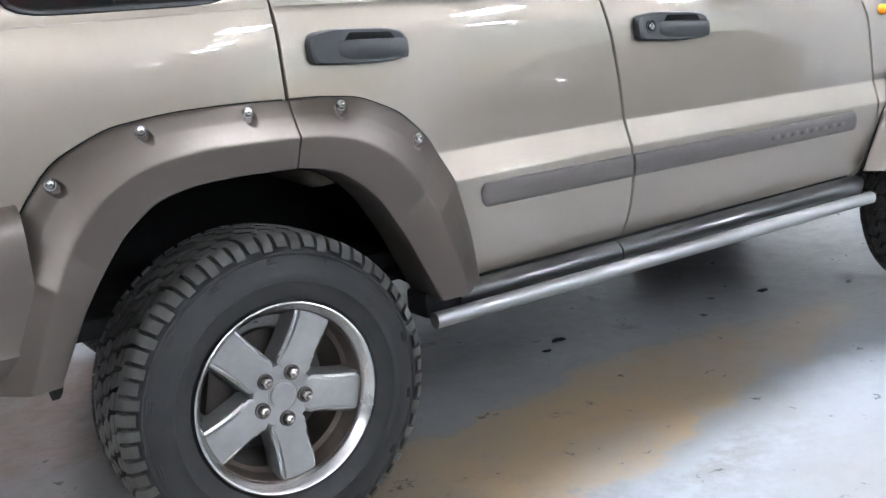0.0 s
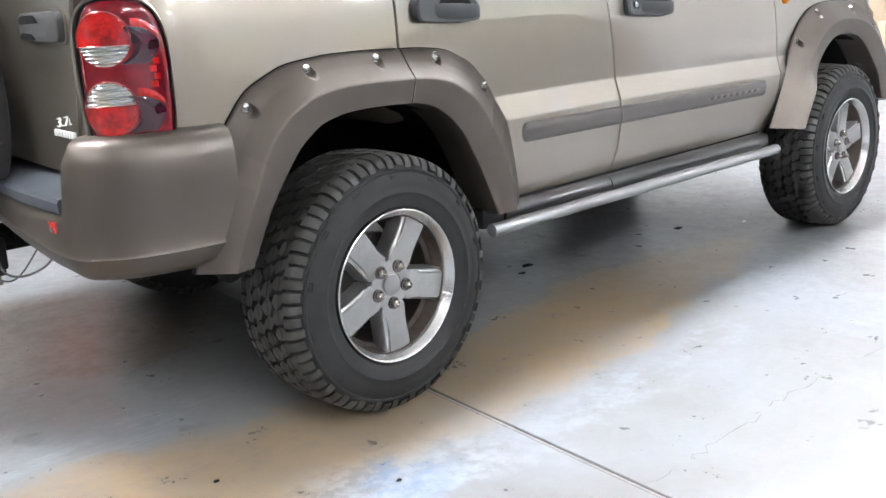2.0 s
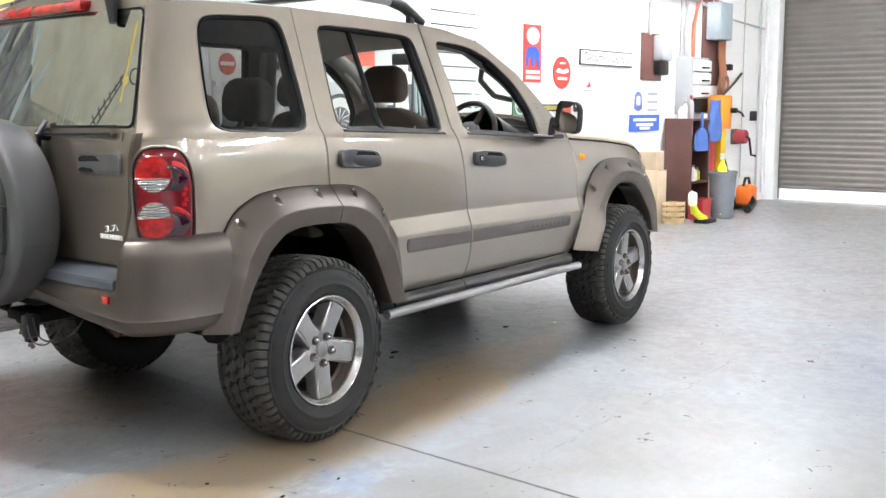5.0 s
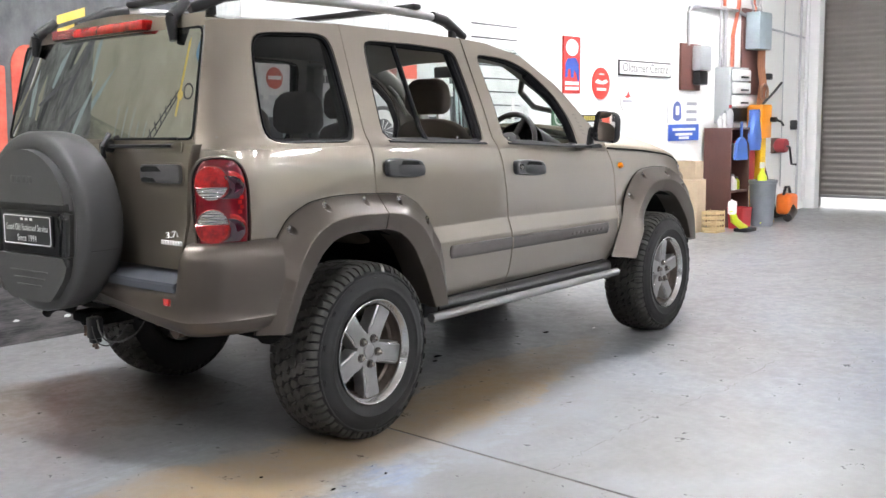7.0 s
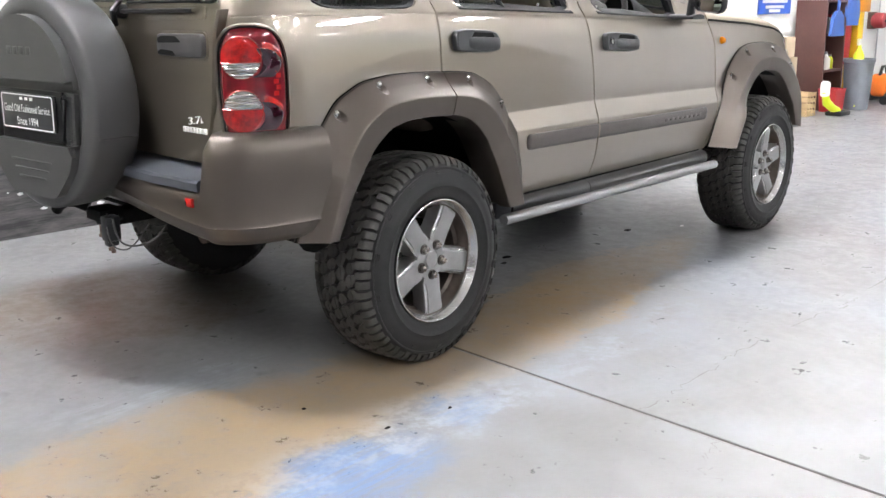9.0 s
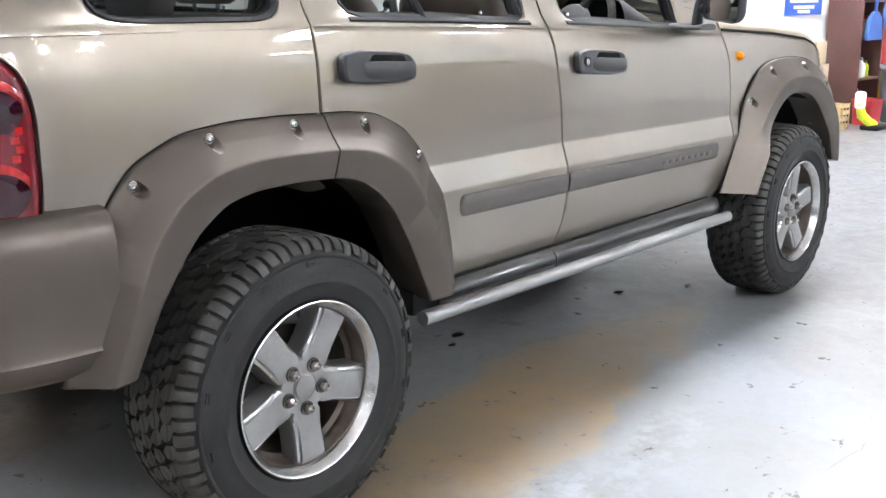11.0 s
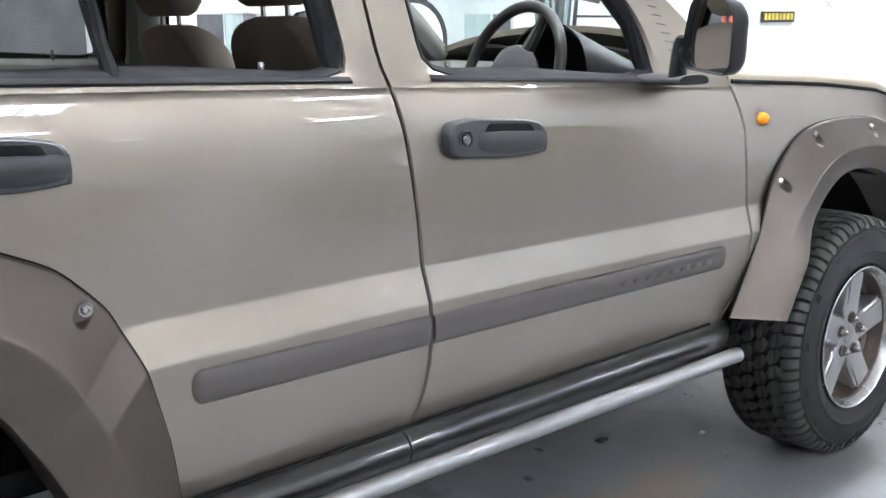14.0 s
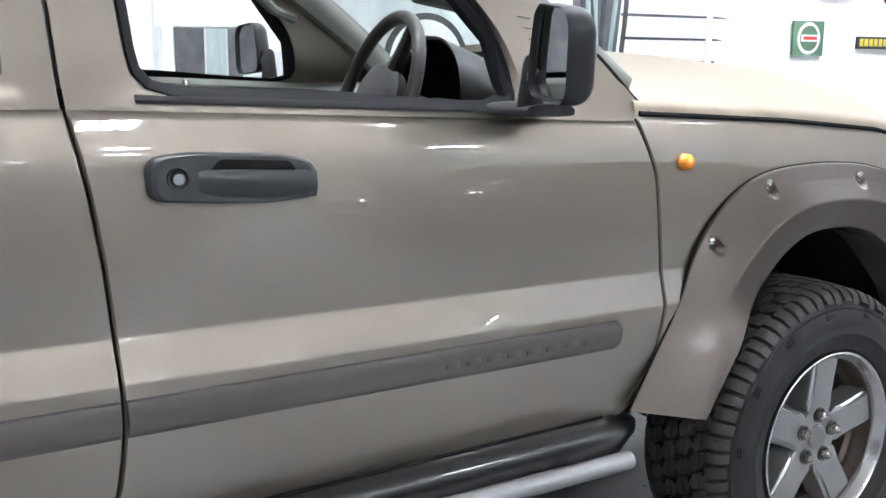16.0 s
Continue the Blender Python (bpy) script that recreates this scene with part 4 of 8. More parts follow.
# ---- wheels ----
def tyre_mesh():
    bm = bmesh.new()
    prof = [(0.205, 0.19), (0.235, 0.212), (0.29, 0.222), (0.335, 0.216), (0.360, 0.204), (0.368, 0.185), (0.371, 0.10), (0.368, 0.015), (0.362, -0.012), (0.348, -0.024), (0.345, -0.0285), (0.340, -0.0290), (0.337, -0.0268), (0.318, -0.0345), (0.300, -0.0385), (0.283, -0.0390), (0.281, -0.0405), (0.277, -0.0405), (0.275, -0.0385), (0.258, -0.0350), (0.245, -0.0300), (0.237, -0.0275), (0.233, -0.0215), (0.228, -0.0160), (0.218, 0.01)]
    revolve(bm, prof, 96)
    # small raised bars in threes round the upper sidewall
    for k in range(14):
        a0 = math.tau * k / 14
        for q in range(3):
            r0 = 0.322 + 0.0065 * q
            ring = [(r0, -0.012), (r0 + 0.0022, -0.012), (r0 + 0.0022, 0.012), (r0, 0.012)]
            lo = [bm.verts.new((r * math.cos(a0 + u / r), -0.030, r * math.sin(a0 + u / r))) for r, u in ring]
            hi = [bm.verts.new((r * math.cos(a0 + u / r), -0.0352 + 0.004 * q * 0.55, r * math.sin(a0 + u / r))) for r, u in ring]
            bm.faces.new(hi)
            for i in range(4):
                bm.faces.new((lo[i], lo[(i + 1) % 4], hi[(i + 1) % 4], hi[i]))
    carcass, bm = bm, bmesh.new()
    rng = random.Random(5)

    def block(outline, a0, yc, da, w, top=0.3885, foot=0.366):
        """A raised block on the tread from an outline in its cell."""
        lo, hi = [], []
        for u, v in outline:
            for ring, r, k2 in ((lo, foot, 1.0), (hi, top, 0.965)):
                aa, yy = a0 + u * da * k2, yc + v * w * k2
                rr = r - 0.010 * max(0.0, abs(yy - 0.095) / 0.09) ** 3
                ring.append(bm.verts.new((rr * math.cos(aa), yy, rr * math.sin(aa))))
        bm.faces.new(hi)
        for i in range(len(lo)):
            j = (i + 1) % len(lo)
            bm.faces.new((lo[i], lo[j], hi[j], hi[i]))

    n = 50
    for row in range(4):
        yc, w = 0.033 + 0.0415 * row, 0.0415
        for k in range(n):
            a0, da = math.tau * (k + 0.5 * (row % 2)) / n, math.tau / n
            f = 0.86
            hexa = [(0.0, -0.667), (0.5, -0.333), (0.5, 0.333), (0.0, 0.667), (-0.5, 0.333), (-0.5, -0.333)]
            hexa = [(f * u + 0.30 * v + rng.uniform(-0.12, 0.12), f * v + rng.uniform(-0.09, 0.09)) for u, v in hexa]
            z0, z1 = rng.uniform(-0.06, 0.06), rng.uniform(-0.06, 0.06)
            a, b, c, d, e, g = hexa  # a wandering sipe splits the block
            m0, m1 = ((b[0] + c[0]) / 2, (b[1] + c[1]) / 2 + z0), ((e[0] + g[0]) / 2, (e[1] + g[1]) / 2 + z1)
            mm = (0.0, z0 * 0.5 - 0.08)
            t_ = 0.022
            block([a, b, (m0[0], m0[1] - t_), (mm[0], mm[1] - t_), (m1[0], m1[1] - t_), g], a0, yc, da, w)
            block([(m1[0], m1[1] + t_), (mm[0], mm[1] + t_), (m0[0], m0[1] + t_), c, d, e], a0, yc, da, w)
    # shoulder lugs over both edges
    for side in (0, 1):
        n = 66
        for k in range(n):
            a0, da = math.tau * (k + 0.5 * side) / n, math.tau / n * (0.66 if k % 2 else 0.76)
            deep = 0.349 if k % 2 else 0.357
            prof = [(0.3855, 0.013), (0.3825, -0.004), (0.376, -0.0135), (0.366, -0.0205), (deep, -0.0275 + (0.357 - deep) * 0.3)]
            base = [(0.366, 0.013), (0.362, -0.002), (0.357, -0.010), (0.352, -0.016), (deep, -0.022)]
            if side:
                prof, base = [(r, 0.19 - y) for r, y in prof], [(r, 0.19 - y) for r, y in base]
            lean = (0.16 if side else -0.16) * da
            at_ = lambda r, y, q: (r * math.cos(a0 + q * da / 2 + lean * (0.013 - y) / 0.04), y, r * math.sin(a0 + q * da / 2 + lean * (0.013 - y) / 0.04))
            A = [[bm.verts.new(at_(r, y, q)) for r, y in prof] for q in (-1, 1)]
            B = [[bm.verts.new(at_(r, y, q)) for r, y in base] for q in (-1.08, 1.08)]
            for i in range(4):
                for q in ((A[0][i], A[0][i + 1], A[1][i + 1], A[1][i]), (A[0][i], B[0][i], B[0][i + 1], A[0][i + 1]), (A[1][i], A[1][i + 1], B[1][i + 1], B[1][i])):
                    bm.faces.new(q)
            bm.faces.new((A[0][0], A[1][0], B[1][0], B[0][0]))
            bm.faces.new((A[0][4], B[0][4], B[1][4], A[1][4]))
    return carcass, bm


NUT = surface("lug_nut_steel", (0.50, 0.46, 0.43), 0.22, 0.95, vary=0.3, scale=60)
BARREL = surface("dull_barrel", (0.11, 0.088, 0.074), 0.38, 0.75, vary=0.3, scale=12)
DISC = surface("rust_filmed_disc", (0.030, 0.025, 0.022), 0.5, 0.6, vary=0.3, scale=30)
POCKET = surface("shadowed_alloy", (0.10, 0.09, 0.085), 0.4, 0.7, vary=0.2, scale=60)


def rim_parts(wheel):
    bm = bmesh.new()
    revolve(bm, [(0.206, 0.02), (0.215, 0.0), (0.220, -0.016), (0.2225, -0.026), (0.2215, -0.0315), (0.2185, -0.0330), (0.2150, -0.0315), (0.2120, -0.0265), (0.2030, -0.0150), (0.2005, -0.0110), (0.2000, -0.0060)], 120)
    bmesh.ops.scale(bm, vec=(1.035, 1.0, 1.035), verts=bm.verts)
    part("rim_lip", bm, CHROME, wheel, "bright machined rim lip")
    bm = bmesh.new()
    revolve(bm, [(0.2005, -0.0062), (0.198, -0.004), (0.1965, 0.012), (0.1900, 0.020), (0.1885, 0.034), (0.1790, 0.044), (0.1780, 0.09), (0.183, 0.19)], 96)
    bmesh.ops.scale(bm, vec=(1.035, 1.0, 1.035), verts=bm.verts)
    part("barrel", bm, BARREL, wheel, "dull bronze-grey rim barrel")
    for k in range(5):
        a = math.tau * k / 5
        c, s_ = math.cos(a), math.sin(a)
        bm = bmesh.new()
        cols, bevels = [], ([], [])
        for r, w, f, y in ((0.022, 0.010, 0.006, 0.006), (0.050, 0.030, 0.026, 0.005), (0.072, 0.0435, 0.0385, 0.003), (0.082, 0.0445, 0.0365, 0.002), (0.110, 0.0435, 0.0325, 0.000), (0.15, 0.0445, 0.0335, -0.002), (0.180, 0.047, 0.0355, -0.003), (0.192, 0.049, 0.037, -0.002), (0.2025, 0.051, 0.039, 0.0005)):
            g = min(1.0, max(0.0, (r - 0.085) / 0.05)) * 0.0028  # the groove beside the raised middle deepens outwards
            half = [(w + 0.006, y + 0.055), (w + 0.0015, y + 0.014), (w, y + 0.0085), (w - 0.0015, y + 0.0065), (f + 0.0045, y + 0.0028 + g * 0.4), (f + 0.0030, y + 0.0022 + g), (f + 0.0008, y + 0.0018 + g), (f - 0.0008, y + 0.0004), (f - 0.003, y)]
            pr = [(-q, yy) for q, yy in half] + [(q, yy) for q, yy in half[::-1]]
            cols.append([Vector((r * c - q * s_, yy, r * s_ + q * c)) for q, yy in pr])
            if r > 0.08:
                for side, rail in zip((-1, 1), bevels):
                    rail.append([Vector((r * c - side * q * s_, yy, r * s_ + side * q * c)) for q, yy in ((w - 0.0012, y + 0.0062), (w - 0.0035, y + 0.0042), (f + 0.0045, y + 0.0024 + g * 0.4))])
        grid(bm, cols)
        bmesh.ops.scale(bm, vec=(1.035, 1.0, 1.035), verts=bm.verts)
        spoke = part("spoke", bm, ALLOY, wheel, "grey painted alloy spoke")
        for rail in bevels:
            bm = bmesh.new()
            grid(bm, rail)
            bmesh.ops.scale(bm, vec=(1.035, 1.0, 1.035), verts=bm.verts)
            part("bright_bevel", bm, CHROME, spoke, "bright machined edge")
    bm = bmesh.new()
    revolve(bm, [(0.0, 0.0035), (0.0335, 0.0035), (0.0345, 0.0050), (0.0365, 0.0050), (0.0375, 0.0036), (0.052, 0.0040), (0.070, 0.0048), (0.076, 0.012), (0.078, 0.05)], 64)
    bmesh.ops.scale(bm, vec=(1.035, 1.0, 1.035), verts=bm.verts)
    part("hub_face", bm, ALLOY, wheel)
    bm = bmesh.new()
    revolve(bm, [(0.0, -0.003), (0.026, -0.0025), (0.0305, -0.001), (0.0320, 0.005)], 40)
    part("centre_cap", bm, ALLOY, wheel)
    for k in range(5):
        a = math.tau * k / 5
        at_ = Matrix.Translation((0.0585 * math.cos(a), 0.0, 0.0585 * math.sin(a)))
        bm = bmesh.new()
        revolve(bm, [(0.0, 0.0020), (0.0145, 0.0020), (0.0175, -0.0008), (0.0190, -0.0008), (0.0200, 0.006)], 24)
        bm.transform(at_)
        part("nut_pocket", bm, POCKET, wheel)
        bm = bmesh.new()
        revolve(bm, [(0.0, -0.022), (0.0045, -0.0215), (0.0072, -0.0180), (0.0092, -0.0150), (0.0120, -0.0138), (0.0128, -0.0035), (0.0140, 0.0), (0.0142, 0.006)], 6)
        bm.transform(at_)
        part("lug_nut", bm, NUT, wheel, "bright lug nut with a rust tinge")
    bm = bmesh.new()
    revolve(bm, [(0.03, 0.05), (0.075, 0.05), (0.08, 0.075), (0.145, 0.078), (0.146, 0.095), (0.03, 0.1)], 48)
    part("brake_disc", bm, DISC, wheel, "brown rust-filmed brake disc")
    bm = bmesh.new()
    box(bm, (-0.165, 0.055, -0.06), (-0.085, 0.12, 0.06), 0.015)
    part("brake_caliper", bm, DISC, wheel)


def wheel_at(x, left, turn):
    bm = bmesh.new()
    revolve(bm, [(0.0, 0.03), (0.05, 0.03), (0.055, 0.15), (0.0, 0.16)], 24)
    w = part("wheel", bm, STEEL, car, "five-spoke alloy wheel with chunky all-terrain tyre")
    m = pose(x + (SKEW * 1.6 + 0.05 if left else 0.0), 2 * YC - 0.10 if left else 0.0, 0.39, 0, turn, 180 if left else 0)
    w.matrix_basis = CAR_INV @ m @ Matrix.Diagonal((0.91, 1.0, 0.91, 1.0))
    carcass, blocks = tyre_mesh()
    part("tyre", carcass, RUBBER, w, "black all-terrain tyre")
    tagged(part("tread", blocks, TREAD, w, "blocky dusty tread"), kind="stuff")
    rim_parts(w)
    return w


wheel_at(0.0, False, 13)
wheel_at(2.649, False, 58)
wheel_at(0.0, True, 20)
wheel_at(2.649, True, 50)


# ---- rear end of the car ----
def both(fn):
    """Builds a part on the right and, mirrored, on the left."""
    for flip in (False, True):
        fn(flip)


def mir(bm, flip):
    if flip:
        for v in bm.verts:
            v.co.y = 2 * YC - v.co.y
        bmesh.ops.reverse_faces(bm, faces=bm.faces)
    return bm


def gate_pt(y, z, out=0.0):
    x = -0.722 - 0.03 * (1 - ((y - YC) / 0.8) ** 2) + 0.24 * max(0.0, z - 1.20) - out
    return Vector((x, y, z))


GATE_EDGE = [(0.775, 0.26), (0.86, 0.215), (0.95, 0.192), (1.14, 0.172), (1.20, 0.15), (1.32, 0.128), (1.66, 0.20)]
gedge = lambda z: lerp(GATE_EDGE, z)
bm = bmesh.new()
rows = []
for v in ease(14, 0.01):
    z = 0.775 + (1.215 - 0.775) * v
    y0 = gedge(z)
    roll = 0.008 if v in (0.0,) else 0.0
    dish = lambda y: -0.012 * max(0, 1 - ((y - 0.36) / 0.16) ** 2) * max(0, 1 - ((z - 1.11) / 0.05) ** 2)
    rows.append([gate_pt(y0 + (2 * YC - 2 * y0) * u, z, (-0.008 if u in (0.0, 1.0) else 0.0) - roll + dish(y0 + (2 * YC - 2 * y0) * u)) for u in ease(40, 0.006)])
grid(bm, rows, (0.03, 0, 0))
gate = cpart("tailgate", bm, PAINT)
# frame round the rear glass
bm = bmesh.new()
GW = [[(0.165, 1.245), (2 * YC - 0.165, 1.245)], [(2 * YC - 0.165, 1.245), (2 * YC - 0.20, 1.60)], [(2 * YC - 0.20, 1.60), (0.20, 1.60)], [(0.20, 1.60), (0.165, 1.245)]]
GO = [[(0.135, 1.216), (2 * YC - 0.135, 1.216)], [(2 * YC - 0.135, 1.216), (2 * YC - 0.19, 1.67)], [(2 * YC - 0.19, 1.67), (0.19, 1.67)], [(0.19, 1.67), (0.135, 1.216)]]
O = [p for s in GO for p in resample(s, 16)]
I = [p for s in GW for p in resample(s, 16)]
grid(bm, [[gate_pt(*p) for p in O + O[:1]], [gate_pt(*p, 0.004) for p in I + I[:1]], [gate_pt(*p, -0.02) for p in I + I[:1]]])
cpart("glass_frame", bm, PAINT, gate)
bm = bmesh.new()
grid(bm, [[gate_pt(0.145 + (2 * YC - 0.29) * k / 24 + (0.035 * (1 - 2 * k / 24) * v), 1.232 + 0.39 * v, 0.006) for k in range(25)] for v in [j / 8 for j in range(9)]], (0.005, 0, 0))
ob = cpart("rear_glass", bm, BACK_GLASS, gate, "tinted rear window")
ob.visible_shadow = False
bm = bmesh.new()
sweep(bm, [gate_pt(*p, 0.006) for p in rounded([(0.148, 1.234), (2 * YC - 0.148, 1.234), (2 * YC - 0.183, 1.618), (0.183, 1.618)], 0.03, 5) for p in [p]], 0.005, 6, closed=True)
cpart("glass_seal", bm, DARK, gate)
# pull handle over its dished recess
def gate_pad(outline, steps):
    """A smooth pad on the gate: rings of the outline, drawn in and raised step by step."""
    bm = bmesh.new()
    cy, cz = sum(p[0] for p in outline) / len(outline), sum(p[1] for p in outline) / len(outline)
    rings = [[gate_pt(cy + (a - cy) * k, cz + (b - cz) * k, d) for a, b in outline + outline[:1]] for k, d in steps]
    grid(bm, rings)
    bm.faces.new([bm.verts.new(p) for p in rings[-1][:-1]])
    return bm


cpart("handle_recess", gate_pad(rounded([(0.198, 1.072), (0.446, 1.072), (0.452, 1.11), (0.446, 1.152), (0.198, 1.154)], 0.026), ((1.0, 0.0), (1.0, 0.003), (0.985, 0.004))), PAINT, gate)
cpart("handle", gate_pad(rounded([(0.203, 1.079), (0.44, 1.081), (0.445, 1.112), (0.44, 1.144), (0.203, 1.148)], 0.024, 6), ((1.0, 0.003), (1.0, 0.012), (0.985, 0.019), (0.93, 0.023), (0.6, 0.025))), GREY_PLASTIC, gate, "dark grey pull handle")
# flat black pads on the handle paint the shade of its finger hollows
cpart("scoop_shade", gate_pad(rounded([(0.335, 1.084), (0.425, 1.085), (0.43, 1.093), (0.41, 1.100), (0.35, 1.097)], 0.004), ((1.0, 0.015), (1.0, 0.0262))), DARK, gate)
cpart("slot_shade", gate_pad(rounded([(0.30, 1.122), (0.425, 1.118), (0.428, 1.132), (0.40, 1.139), (0.33, 1.139)], 0.006), ((1.0, 0.015), (1.0, 0.0265))), DARK, gate)
# wiper: a dished shelf, its pivot and the parked arm with its blade
cpart("wiper_shelf", gate_pad(rounded([(0.20, 1.186), (0.66, 1.182), (0.68, 1.20), (0.66, 1.226), (0.20, 1.224)], 0.014, 4), ((1.0, 0.0), (1.0, 0.004), (0.97, 0.005), (0.95, 0.001))), PAINT, gate)
bm = bmesh.new()
grid(bm, [[gate_pt(0.24 + 0.44 * t, 1.211 - 0.006 * t + b, 0.012 + c + 0.012 * math.sin(math.pi * t)) for b, c in ((-0.007, 0.0), (-0.004, 0.012), (0.004, 0.014), (0.008, 0.0))] for t in [k / 12 for k in range(13)]])
cpart("wiper_arm", bm, BLACK_PLASTIC, gate, "black rear wiper arm")
bm = bmesh.new()
sweep(bm, [gate_pt(0.22 + 0.40 * t, 1.236 - 0.004 * t, 0.016) for t in [k / 8 for k in range(9)]], 0.0045, 6)
cpart("wiper_blade", bm, SEAL_BLACK, gate)
bm = bmesh.new()
cyl(bm, gate_pt(0.66, 1.205, 0.0), gate_pt(0.66, 1.205, 0.045), 0.024, 0.018, 18)
sweep(bm, [gate_pt(0.66, 1.25, 0.02), gate_pt(0.645, 1.205, 0.05), gate_pt(0.66, 1.165, 0.035)], 0.011, 8)
cpart("wiper_pivot", bm, BLACK_PLASTIC, gate)
bm = bmesh.new()
cyl(bm, gate_pt(0.36, 1.72, -0.03), gate_pt(0.342, 1.655, 0.035), 0.020, 0.024, 16)
cyl(bm, gate_pt(0.342, 1.655, 0.035), gate_pt(0.325, 1.575, 0.022), 0.024, 0.014, 16)
cpart("glass_hinge", bm, BLACK_PLASTIC, gate)
bm = bmesh.new()
cyl(bm, gate_pt(2 * YC - 0.36, 1.72, -0.03), gate_pt(2 * YC - 0.342, 1.655, 0.035), 0.020, 0.024, 16)
cyl(bm, gate_pt(2 * YC - 0.342, 1.655, 0.035), gate_pt(2 * YC - 0.325, 1.575, 0.022), 0.024, 0.014, 16)
cpart("glass_hinge", bm, BLACK_PLASTIC, gate)
bm = bmesh.new()
box(bm, (-0.685, YC - 0.36, 1.625), (-0.60, YC + 0.36, 1.665), 0.012)
cpart("high_brake_light", bm, RED_LENS, gate, "red high-mounted brake light")
# badge: the engine's size, below it a line of plain bright bars
me = text_mesh("3.7L", 0.030, BADGE, depth=0.002, width=0.070)
ob = tagged(new("badge_lettering", me), "bright badge lettering")
ob.parent = gate
p0 = gate_pt(0.275, 0.900, 0.003)
ob.matrix_basis = CAR_INV @ Matrix.Translation((p0.x + SKEW * 0.175, p0.y, p0.z)) @ Matrix(((0.04, 0, -1), (-1, 0.25, 0), (0, 1, 0))).to_4x4()
for k in range(8):
    y0 = 0.226 + 0.0158 * k
    bm = bmesh.new()
    a = gate_pt(y0 + 0.006, 0.870, 0.004)
    box(bm, (a.x - 0.002, y0, 0.8625), (a.x + 0.006, y0 + 0.0125, 0.8785), 0.002)
    if k % 3 != 1:
        box(bm, (a.x - 0.0035, y0 + 0.004, 0.8670), (a.x - 0.001, y0 + 0.009, 0.8740), 0.001)
    cpart("badge_bar", bm, BADGE, gate, "bright badge stroke")


def tail_pt(u, v, out=0.0):
    """A place on the lamp's face: u from the rear face (0) round the corner to the flank (1), v up."""
    a = radians(90 * u)
    x = -0.748 + 0.20 * math.sin(a) ** 1.7
    y = 0.205 - 0.160 * (1 - (1 - math.sin(a)) ** 1.5) ** 0.7
    n = Vector((-math.cos(a) - 0.15, -math.sin(a) - 0.15, 0)).normalized()
    return Vector((x, y, 0.850 + 0.318 * v)) + n * out


